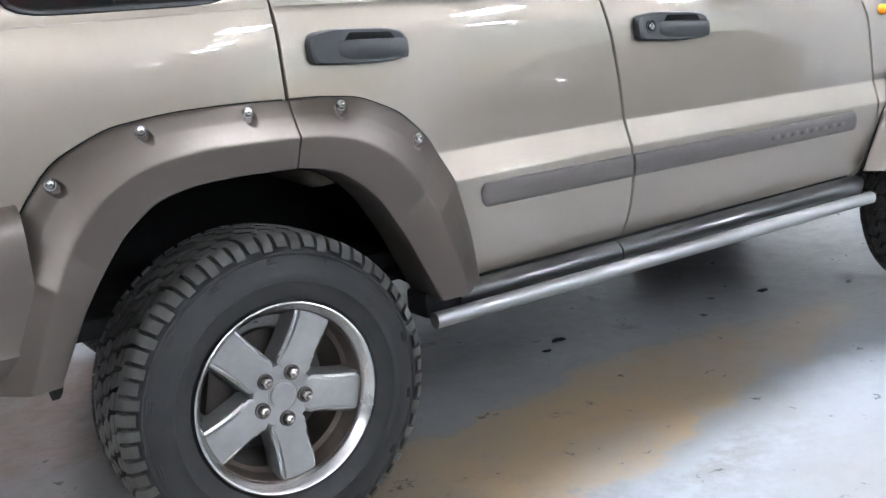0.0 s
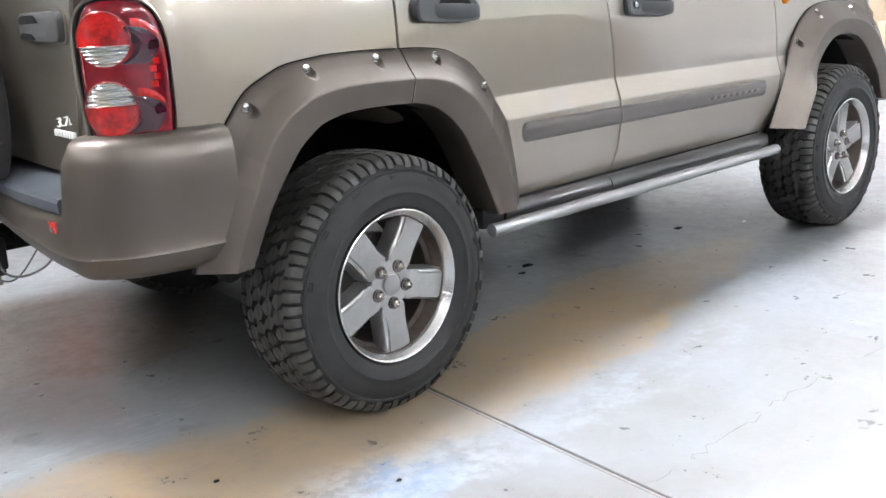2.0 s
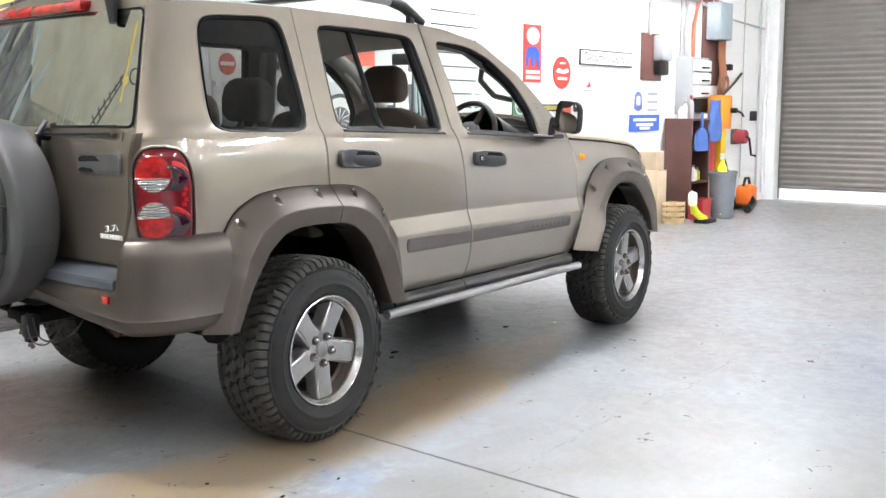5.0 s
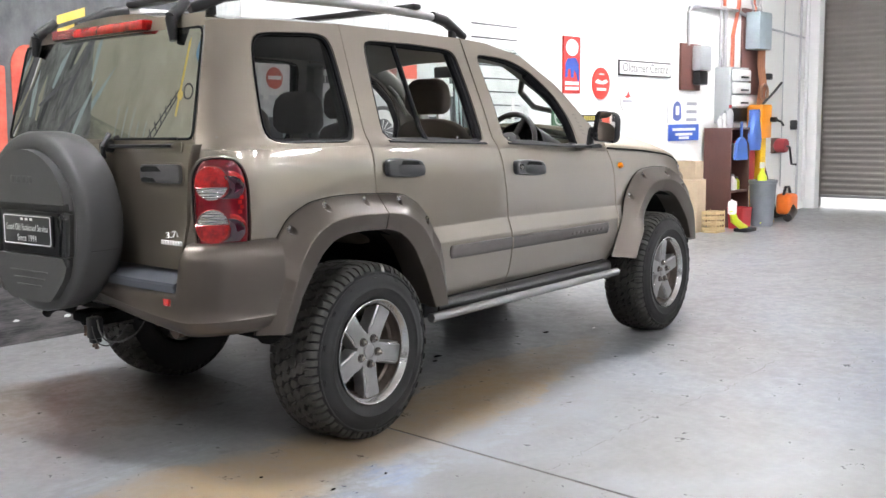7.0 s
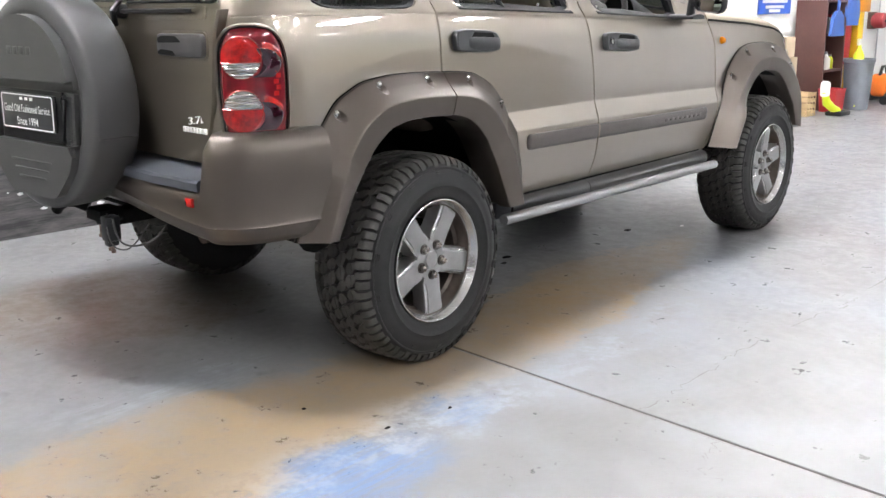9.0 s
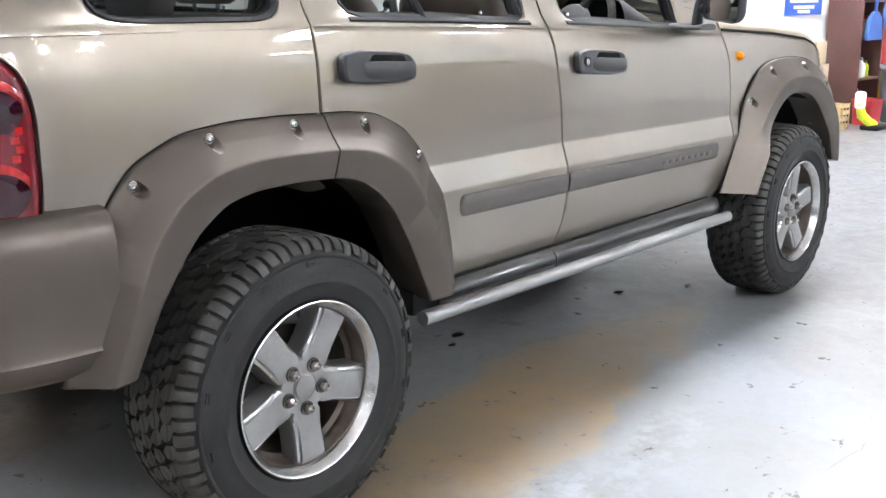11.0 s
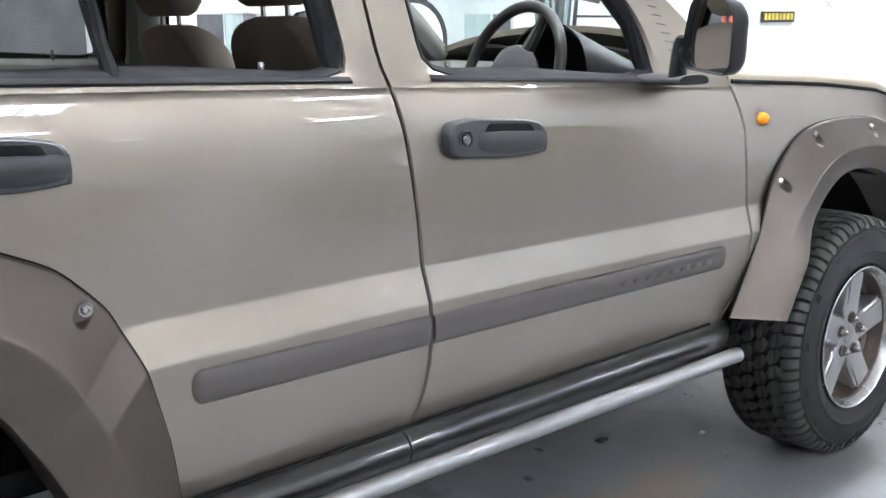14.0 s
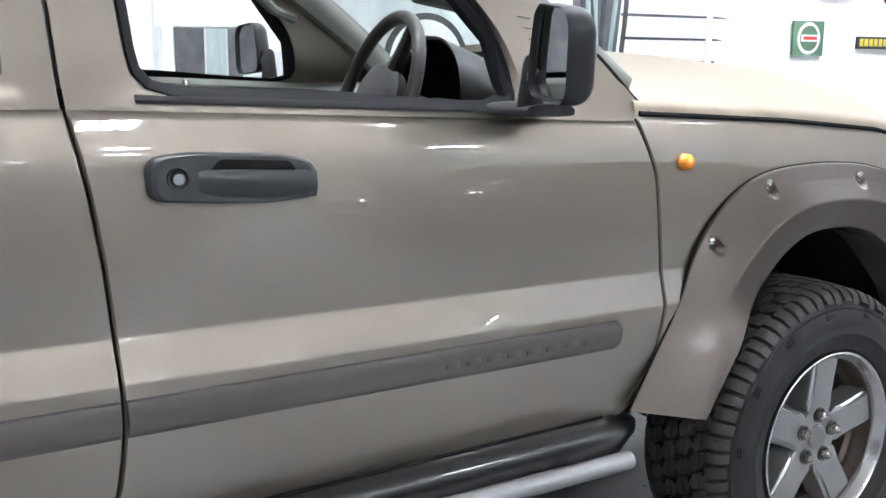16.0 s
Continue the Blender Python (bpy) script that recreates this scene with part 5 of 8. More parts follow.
def tail_light(flip):
    """Tall lamp that wraps the corner: two bowls, each part red and part clear, with smoked lobes beside them."""
    N, M = 30, 40
    C, HALF = 0.455, 0.345

    def left_edge(v):
        return C - HALF + 0.05 * (1 - min(1.0, v / 0.5)) ** 1.5 + 0.20 * (1 - math.sqrt(max(0.0, 1 - (max(0.0, v - 0.72) / 0.28) ** 2.2)))

    def right_edge(v):
        return C + HALF - 0.05 * (1 - min(1.0, v / 0.3)) ** 2 - 0.36 * (1 - math.sqrt(max(0.0, 1 - (max(0.0, v - 0.50) / 0.50) ** 2.3)))

    rows, rim = [], []
    for j in range(M + 1):
        v = j / M
        row = []
        for i in range(N + 1):
            t = i / N
            edge = min(1.0, min(t, 1 - t) * 9, min(v, 1 - v) * 12)
            row.append(tail_pt(left_edge(v) + (right_edge(v) - left_edge(v)) * t, v, -0.012 + 0.016 * math.sqrt(max(0, edge))))
        rows.append(row)
    bm = bmesh.new()
    grid(bm, rows)
    lamp = cpart("tail_light", mir(bm, flip), DARK_RED, None, "red wrap-round tail light with clear lenses")
    loop = [(left_edge(j / M), j / M) for j in range(M + 1)] + [(right_edge(1 - j / M), 1 - j / M) for j in range(M + 1)]
    bm = bmesh.new()
    sweep(bm, [tail_pt(u, v, -0.006) for u, v in loop], 0.0035, 6, closed=True)
    cpart("lamp_gasket", mir(bm, flip), DARK, lamp)
    bm = bmesh.new()
    grid(bm, [[tail_pt(u + (u - C) * k * 0.09, v + (v - 0.5) * k * 0.055, d) for u, v in loop + loop[:1]] for k, d in ((0.15, -0.012), (0.25, 0.000), (0.6, 0.003), (1.0, -0.004), (1.15, -0.016))])
    cpart("lamp_surround", mir(bm, flip), PAINT, lamp, "champagne painted bezel")
    U0, RU, RV = 0.320, 0.170, 0.185

    def bowl(name, v0, lo, hi, mat, label, ribs):
        """A slice of a round bowl between two heights of it; ribs: how many cross its face."""
        bm = bmesh.new()
        rr = []
        for j in range(25):
            q = lo + (hi - lo) * j / 24
            half = math.sqrt(max(0.0, 1 - q * q))
            line = []
            for i in range(21):
                p_ = half * (2 * i / 20 - 1)
                rad = min(1.0, p_ * p_ + q * q)
                line.append(tail_pt(U0 + RU * p_, v0 + RV * q, 0.0050 + 0.005 * (1 - rad) + (0.0012 * math.sin(q * math.pi * ribs) if ribs else 0.0)))
            rr.append(line)
        grid(bm, rr)
        cpart(name, mir(bm, flip), mat, lamp, label)

    bowl("stop_lens", 0.735, -0.22, 0.985, RED_LENS, "bright red lens", 0)
    bowl("reversing_lens", 0.735, -0.985, -0.24, CLEAR_LENS, "clear ribbed lens", 14)
    bowl("indicator_lens", 0.270, 0.10, 0.985, CLEAR_LENS, "clear ribbed lens", 14)
    bowl("tail_lens", 0.270, -0.985, 0.08, RED_LENS, "bright red lens", 0)
    for v0, split in ((0.735, -0.23), (0.270, 0.09)):
        bm = bmesh.new()
        sweep(bm, [tail_pt(U0 + RU * math.cos(math.tau * k / 40), v0 + RV * math.sin(math.tau * k / 40), 0.0065) for k in range(40)], 0.0015, 6, closed=True)
        cpart("lens_ring", mir(bm, flip), PINK_RING, lamp, "pale red lens ring")
        half = math.sqrt(1 - split * split)
        bm = bmesh.new()
        sweep(bm, [tail_pt(U0 + RU * half * (k / 6 - 1), v0 + RV * split, 0.0095) for k in range(13)], 0.0011, 6)
        cpart("lens_divider", mir(bm, flip), PINK_RING, lamp)
        # smoked lobe that sweeps back from the bowl
        bm = bmesh.new()
        rr = []
        for j in range(13):
            q = -1 + 2 * j / 12
            u0 = U0 + RU * math.sqrt(max(0.0, 1 - (0.9 * q) ** 2)) + 0.012
            u1 = 0.700 - 0.10 * q * q
            rr.append([tail_pt(u0 + (u1 - u0) * t, v0 - 0.045 + 0.125 * q, 0.0062 + 0.003 * (1 - q * q) * math.sin(math.pi * t)) for t in [k / 10 for k in range(11)]])
        grid(bm, rr)
        cpart("smoked_lobe", mir(bm, flip), SMOKE_RED, lamp, "smoked dark red lens")
        bm = bmesh.new()
        grid(bm, [[tail_pt(0.50 + 0.20 * t, v0 + 0.105 + d - 0.09 * t * t, 0.0065 + 0.003 * (1 - abs(d) / 0.028)) for t in [k / 10 for k in range(11)]] for d in (-0.028, 0.0, 0.028)])
        cpart("lens_band", mir(bm, flip), RED_LENS, lamp, "red lens band")
    for k in range(5):
        bm = bmesh.new()
        v0 = 0.40 + 0.052 * k
        grid(bm, [[tail_pt(0.60 + 0.028 * (k % 2) + 0.055 * a, v0 + 0.042 * b, 0.0058 + 0.0015 * (1 - abs(2 * a - 1))) for a in (0.0, 0.5, 1.0)] for b in (0.0, 1.0)])
        cpart("reflex_facet", mir(bm, flip), RED_LENS, lamp, "red reflex facet")


both(tail_light)

# rear bumper
bm = bmesh.new()
BUMPER_PLAN = [(-0.455, -0.012), (-0.56, -0.008), (-0.64, 0.004), (-0.70, 0.022), (-0.745, 0.048), (-0.780, 0.080), (-0.803, 0.113), (-0.8165, 0.149), (-0.825, 0.19), (-0.836, 0.28), (-0.843, 0.40), (-0.848, 0.6), (-0.85, YC)]
half = resample(BUMPER_PLAN, 60) + [BUMPER_PLAN[-1]]
for _ in range(6):
    half = half[:1] + [((a[0] + 2 * b[0] + c[0]) / 4, (a[1] + 2 * b[1] + c[1]) / 4) for a, b, c in zip(half, half[1:], half[2:])] + half[-1:]
plan = half + [(x, 2 * YC - y) for x, y in half[-2::-1]]
CORNER = [(0.556, 0.07), (0.562, 0.03), (0.580, 0.010), (0.606, 0.003), (0.614, 0.0), (0.622, 0.003), (0.70, 0.002), (0.77, 0.002), (0.82, 0.005), (0.850, 0.012), (0.868, 0.024), (0.878, 0.045), (0.882, 0.12)]
CENTRE = [(0.556, 0.09), (0.562, 0.04), (0.580, 0.012), (0.606, 0.003), (0.614, 0.0), (0.622, 0.004), (0.68, 0.003), (0.695, 0.004), (0.703, 0.007), (0.710, 0.013), (0.715, 0.022), (0.718, 0.04), (0.72, 0.12)]
rows = []
for i, (x, y) in enumerate(plan):
    a, b = plan[max(i - 1, 0)], plan[min(i + 1, len(plan) - 1)]
    t = Vector((b[0] - a[0], b[1] - a[1], 0)).normalized()
    n = Vector((t.y, -t.x, 0))  # inwards
    yy = min(y, 2 * YC - y)
    k = min(1.0, max(0.0, (yy - 0.140) / 0.020))
    k = k * k * (3 - 2 * k)
    drop = 0.07 * max(0.0, min(1.0, (yy - 0.12) / 0.5))
    rows.append([Vector((x, y, zc + (zm - zc) * k + (drop if zc < 0.63 else 0) * 0.8)) + n * (dc + (dm - dc) * k) for (zc, dc), (zm, dm) in zip(CORNER, CENTRE)])
grid(bm, rows)
bumper = cpart("rear_bumper", bm, FLARE, None, "satin taupe rear bumper")
bm = bmesh.new()
rows = []
for k in range(25):
    y = 0.166 + (2 * YC - 0.332) * k / 24
    rows.append([Vector((x + 0.02 * max(0.0, 1 - min(k, 24 - k) / 4), y, z)) for x, z in ((-0.836, 0.714), (-0.838, 0.738), (-0.832, 0.746), (-0.80, 0.752), (-0.76, 0.758), (-0.72, 0.764), (-0.68, 0.764))])
grid(bm, rows)
for row in (rows[0], rows[-1]):
    bm.faces.new([bm.verts.new(p) for p in row])
cpart("step_pad", bm, surface("blue_black_rubber", (0.05, 0.055, 0.065), 0.4, grain=200), bumper, "blue-black rubber step pad")
for y in (0.205, 2 * YC - 0.205):
    bm = bmesh.new()
    box(bm, (-0.8275, y - 0.020, 0.668), (-0.80, y + 0.020, 0.694), 0.003, m=None)
    cpart("reflector", bm, RED_LENS, bumper, "small red reflector")
# tow hitch, its coupling, pins and the trailer leads
bm = bmesh.new()
box(bm, (-0.84, 0.73, 0.525), (-0.45, 0.81, 0.575), 0.008)
box(bm, (-0.865, 0.715, 0.545), (-0.775, 0.825, 0.585), 0.008)
hitch = cpart("tow_hitch", bm, DARK, None, "black tow hitch with hanging leads")
bm = bmesh.new()
box(bm, (-0.868, 0.668, 0.490), (-0.815, 0.715, 0.572), 0.008)
box(bm, (-0.862, 0.674, 0.474), (-0.822, 0.709, 0.492), 0.005)
cpart("lead_socket", bm, BLACK_PLASTIC, hitch, "black trailer lead socket")
bm = bmesh.new()
sweep(bm, [(-0.855, 0.815, 0.585), (-0.885, 0.845, 0.602), (-0.905, 0.885, 0.600), (-0.915, 0.92, 0.582), (-0.918, 0.935, 0.566)], 0.019, 10)
cpart("tow_tongue", bm, DARK, hitch)
for y, z in ((0.682, 0.456), (0.702, 0.460), (0.765, 0.495)):
    bm = bmesh.new()
    cyl(bm, (-0.842, y, z + 0.035), (-0.842, y, z), 0.0055, seg=8)
    cyl(bm, (-0.842, y, z + 0.006), (-0.842, y, z - 0.004), 0.009, seg=6)
    cpart("hitch_pin", bm, STEEL, hitch)
for r, ends in ((0.0034, [(-0.845, 0.665, 0.565), (-0.85, 0.64, 0.52), (-0.84, 0.615, 0.488), (-0.80, 0.585, 0.482), (-0.75, 0.55, 0.505), (-0.72, 0.53, 0.55), (-0.70, 0.52, 0.60)]), (0.0025, [(-0.85, 0.695, 0.58), (-0.87, 0.665, 0.53), (-0.865, 0.64, 0.482), (-0.83, 0.62, 0.466), (-0.80, 0.60, 0.49), (-0.76, 0.58, 0.55)])):
    for _ in range(2):
        ends = [ends[0]] + [tuple(0.75 * p + 0.25 * q if k == 0 else 0.25 * p + 0.75 * q for p, q in zip(a_, b_)) for a_, b_ in zip(ends, ends[1:]) for k in (0, 1)] + [ends[-1]]
    bm = bmesh.new()
    sweep(bm, ends, r, 8)
    cpart("trailer_lead", bm, GREY_PLASTIC, hitch)
# exhaust pipe and the flap behind the wheel
bm = bmesh.new()
sweep(bm, [(-0.20, 0.42, 0.55), (-0.42, 0.40, 0.55), (-0.58, 0.36, 0.545), (-0.70, 0.345, 0.54)], 0.026, 14)
cpart("exhaust_pipe", bm, STEEL)
for flip in (False, True):
    bm = bmesh.new()
    prism(bm, rounded([(0.02, 0.545), (0.20, 0.545), (0.185, 0.50), (0.15, 0.478), (0.09, 0.482), (0.045, 0.51)], 0.012, 3), 0.012, lambda a_, b_, d: Vector((-0.44 + d, a_, b_)))
    cpart("mud_flap", mir(bm, flip), DARK)

# spare wheel in its hard cover
SY, SZ, SR = 0.835, 0.932, 0.333
skew, SKEW = SKEW, 0.0
COVER = surface("cover_plastic", (0.050, 0.050, 0.050), 0.48, vary=0.08, grain=500, bump=0.25, spec=0.4)
bm = bmesh.new()
revolve(bm, [(0.0, 0.0), (0.28, 0.0), (SR - 0.020, 0.002), (SR - 0.008, 0.012), (SR - 0.002, 0.04), (SR, 0.08), (SR - 0.001, 0.146), (SR - 0.005, 0.157), (SR - 0.013, 0.163), (SR - 0.030, 0.168), (SR - 0.050, 0.172), (SR - 0.058, 0.170), (SR - 0.066, 0.166), (SR - 0.10, 0.170), (0.0, 0.174)], 96, "X")
for v in bm.verts:
    v.co = Vector((-0.738 - v.co.x, SY + v.co.y, SZ + v.co.z))
spare = cpart("spare_wheel_cover", bm, COVER, None, "dark grey moulded spare wheel cover")
bm = bmesh.new()
sweep(bm, [(-0.885, SY - SR * 0.961, SZ - 0.092), (-0.82, SY - SR * 0.962, SZ - 0.092), (-0.765, SY - SR * 0.955, SZ - 0.092)], 0.0025, 6)
cpart("cover_seam", bm, GREY_PLASTIC, spare)
bm = bmesh.new()
cyl(bm, (-0.70, SY, SZ), (-0.55, SY, SZ), 0.12)
cpart("spare_carrier", bm, DARK, spare)
fx = -0.738 - 0.174
bm = bmesh.new()
dome = [(0.258 * math.cos(radians(2 + 176 * k / 28)), 0.046 + 0.222 * math.sin(radians(2 + 176 * k / 28))) for k in range(29)]
for outline in (dome, rounded([(0.206, -0.120), (0.246, -0.112), (0.258, 0.040), (0.206, 0.046)], 0.006, 2), rounded([(-0.258, 0.040), (-0.246, -0.112), (-0.206, -0.120), (-0.206, 0.046)], 0.006, 2)):
    b2 = bmesh.new()
    prism(b2, outline, 0.042, lambda a, b, d: Vector((fx + 0.014 - d, SY + a, SZ + b)))
    bmesh.ops.bevel(b2, geom=[e for e in b2.edges if all(v.co.x < fx - 0.012 for v in e.verts)], offset=0.019, segments=5, affect="EDGES")
    tmp = bpy.data.meshes.new("tmp")
    b2.to_mesh(tmp)
    b2.free()
    bm.from_mesh(tmp)
    bpy.data.meshes.remove(tmp)
cpart("cover_hood", bm, COVER, spare)
bm = bmesh.new()
prism(bm, rounded([(-0.13, -0.285), (0.13, -0.285), (0.225, -0.19), (0.25, -0.118), (-0.25, -0.118), (-0.225, -0.19)], 0.03), 0.032, lambda a, b, d: Vector((fx + 0.010 - d, SY + a, SZ + b)))
bmesh.ops.bevel(bm, geom=[e for e in bm.edges if all(v.co.x < fx - 0.015 for v in e.verts)], offset=0.012, segments=4, affect="EDGES")
cpart("cover_panel", bm, COVER, spare)
for k in range(3):
    bm = bmesh.new()
    box(bm, (fx - 0.0245, SY - 0.12 + 0.02 * k, SZ - 0.180 - 0.026 * k), (fx - 0.004, SY + 0.12 - 0.02 * k, SZ - 0.174 - 0.026 * k), 0.002)
    cpart("cover_rib", bm, COVER, spare)
bm = bmesh.new()
box(bm, (fx - 0.006, SY - 0.182, SZ - 0.112), (fx + 0.004, SY + 0.182, SZ + 0.042), 0.003)
cpart("plate_recess", bm, BLACK_PLASTIC, spare)
for k in range(4):
    bm = bmesh.new()
    box(bm, (fx - 0.0295, SY + 0.062 - 0.038 * k - 0.014, SZ + 0.148), (fx - 0.010, SY + 0.062 - 0.038 * k + 0.014, SZ + 0.172), 0.0015)
    cpart("cover_mark", bm, COVER, spare)
bm = bmesh.new()
box(bm, (fx - 0.020, SY - 0.155, SZ - 0.083), (fx - 0.008, SY + 0.155, SZ + 0.030), 0.004)
plate = cpart("plate", bm, surface("black_enamel", (0.02, 0.02, 0.022), 0.35, bump=0), spare, "black show plate with white border and lettering")
PLATE_WHITE = surface("plate_white", (0.8, 0.8, 0.8), 0.5, bump=0)
bm = bmesh.new()
ring = rounded([(-0.150, -0.078), (0.150, -0.078), (0.150, 0.025), (-0.150, 0.025)], 0.008, 4)
sweep(bm, [(fx - 0.0195, SY + a, SZ + b) for a, b in ring], 0.0022, 6, closed=True)
cpart("border", bm, PLATE_WHITE, plate)
for words, size, width, z in (("Good Old Fashioned Service", 0.034, 0.27, -0.018), ("Since 1994", 0.034, 0.125, -0.057)):
    ob = new("lettering", text_mesh(words, size, PLATE_WHITE, width=width))
    ob.parent = plate
    ob.matrix_basis = CAR_INV @ Matrix.Translation((fx - 0.0215, SY, SZ + z)) @ Matrix(((0, 0, -1), (-1, 0, 0), (0, 1, 0))).to_4x4()
for k in range(3):
    bm = bmesh.new()
    box(bm, (fx - 0.0215, SY + 0.03 - 0.03 * k - 0.008, SZ + 0.009), (fx - 0.0195, SY + 0.03 - 0.03 * k + 0.008, SZ + 0.018))
    cpart("plate_mark", bm, PLATE_WHITE, plate)
SKEW = skew


# ---- flank fittings ----
def door_handle(x0, x1, z0, z1, flip, lock):
    """Handle in a moulded surround, seen from outside."""
    dz = (z1 - z0)
    pt = lambda x, z, out: side_pt(x, z, out, flip)
    slope = lambda x: z0 + dz * (x - x0) / (x1 - x0)
    bm = bmesh.new()
    w = x1 - x0
    out = rounded([(0.0, -0.038), (0.09 * w / 0.27, -0.041), (w * 0.7, -0.041), (w, -0.032), (w, 0.026), (w * 0.8, 0.035), (w * 0.25, 0.036), (0.0, 0.026)], 0.022, 6)
    rings = []
    cx, cz = w / 2, 0.0
    for k, d in ((1.0, -0.004), (1.0, 0.012), (0.975, 0.019), (0.92, 0.022)):
        rings.append([pt(x0 + cx + (a - cx) * k, slope(x0 + a) + b * k, d) for a, b in out])
    grid(bm, [r + r[:1] for r in rings])
    bm.faces.new([bm.verts.new(p) for p in rings[-1]])
    h = cpart("door_handle", bm, HANDLE, None, "charcoal moulded door handle")
    # black slab on the face, colour standing in for shade behind the grip
    bm = bmesh.new()
    grip = rounded([(w * 0.33, 0.006), (w * 0.86, 0.010), (w * 0.82, 0.026), (w * 0.40, 0.027)], 0.006, 4)
    prism(bm, grip, 0.004, lambda a, b, d: pt(x0 + a, slope(x0 + a) + b, 0.0200 + d * 0.7))
    cpart("grip_shade", bm, DARK, h)
    bm = bmesh.new()
    lines = []
    for k in range(25):
        q = k / 24
        a = w * (0.27 + 0.72 * q)
        e = (math.sin(math.pi * (0.06 + 0.88 * q))) ** 0.35
        dn = -0.037 + 0.006 * max(0.0, (q - 0.55) / 0.45) ** 1.5
        lines.append([pt(x0 + a, slope(x0 + a) + bb, 0.014 + c * e) for bb, c in ((0.0125, 0.004), (0.011, 0.011), (0.005, 0.0145), (-0.006, 0.016), (-0.018, 0.0145), (dn + 0.006, 0.009), (dn, 0.002))])
    grid(bm, lines)
    cpart("pull", bm, HANDLE, h)
    if lock:
        bm = bmesh.new()
        c = pt(x0 + w * 0.155, slope(x0 + w * 0.155) - 0.003, 0.022)
        revolve(bm, [(0.0, -0.004), (0.009, -0.004), (0.0105, -0.001), (0.0125, 0.001), (0.0165, -0.002), (0.019, 0.004)], 24)
        for v in bm.verts:
            v.co = Vector((c.x + v.co.x, c.y + (-v.co.y if flip else v.co.y), c.z + v.co.z))
        cpart("lock_bezel", bm, BLACK_PLASTIC, h)
        bm = bmesh.new()
        revolve(bm, [(0.0, -0.0055), (0.0085, -0.0055), (0.0095, -0.003)], 24)
        for v in bm.verts:
            v.co = Vector((c.x + v.co.x, c.y + (-v.co.y if flip else v.co.y), c.z + v.co.z))
        cpart("lock_cylinder", bm, CHROME, h, "bright lock cylinder")


for flip in (False, True):
    door_handle(0.182, 0.430, 1.106, 1.093, flip, False)
    door_handle(1.155, 1.43, 1.070, 1.054, flip, True)

# amber side repeater
for flip in (False, True):
    bm = bmesh.new()
    revolve(bm, [(0.0, -0.022), (0.009, -0.020), (0.016, -0.012), (0.018, -0.002), (0.018, 0.004)], 24)
    c = side_pt(2.284, 1.032, 0.0)
    for v in bm.verts:
        v.co = Vector((c.x + v.co.x * 1.15, c.y + v.co.y, c.z + v.co.z))
    cpart("side_repeater", mir(bm, flip), AMBER, None, "amber side indicator lens")

# window rubbers, panes and lock pins
def smooth_loop(sides, n=14, times=6):
    I = [p for s in sides for p in resample(s, n)]
    k = len(I)
    for _ in range(times):
        I = [(0.25 * I[i - 1][0] + 0.5 * I[i][0] + 0.25 * I[(i + 1) % k][0], 0.25 * I[i - 1][1] + 0.5 * I[i][1] + 0.25 * I[(i + 1) % k][1]) for i in range(k)]
    return I


SEAL = surface("window_rubber", (0.012, 0.012, 0.013), 0.7, bump=0.1, spec=0.08)
def window_seal(sides, flip, wide):
    loop = smooth_loop(sides, times=6 if sides is QWIN else 2)
    cx, cz = sum(p[0] for p in loop) / len(loop), sum(p[1] for p in loop) / len(loop)
    bm = bmesh.new()
    rows = []
    for x, z in loop + loop[:1]:
        d = Vector((cx - x, cz - z)).normalized()
        rows.append([side_pt(x - d.x * 0.004, z - d.y * 0.004, -0.012, flip), side_pt(x + d.x * 0.002, z + d.y * 0.002, -0.004, flip), side_pt(x + d.x * wide * 0.6, z + d.y * wide * 0.6, -0.010, flip), side_pt(x + d.x * wide, z + d.y * wide, -0.035, flip)])
    grid(bm, rows)
    cpart("window_rubber", bm, SEAL, None, "black rubber window seal")
    return loop


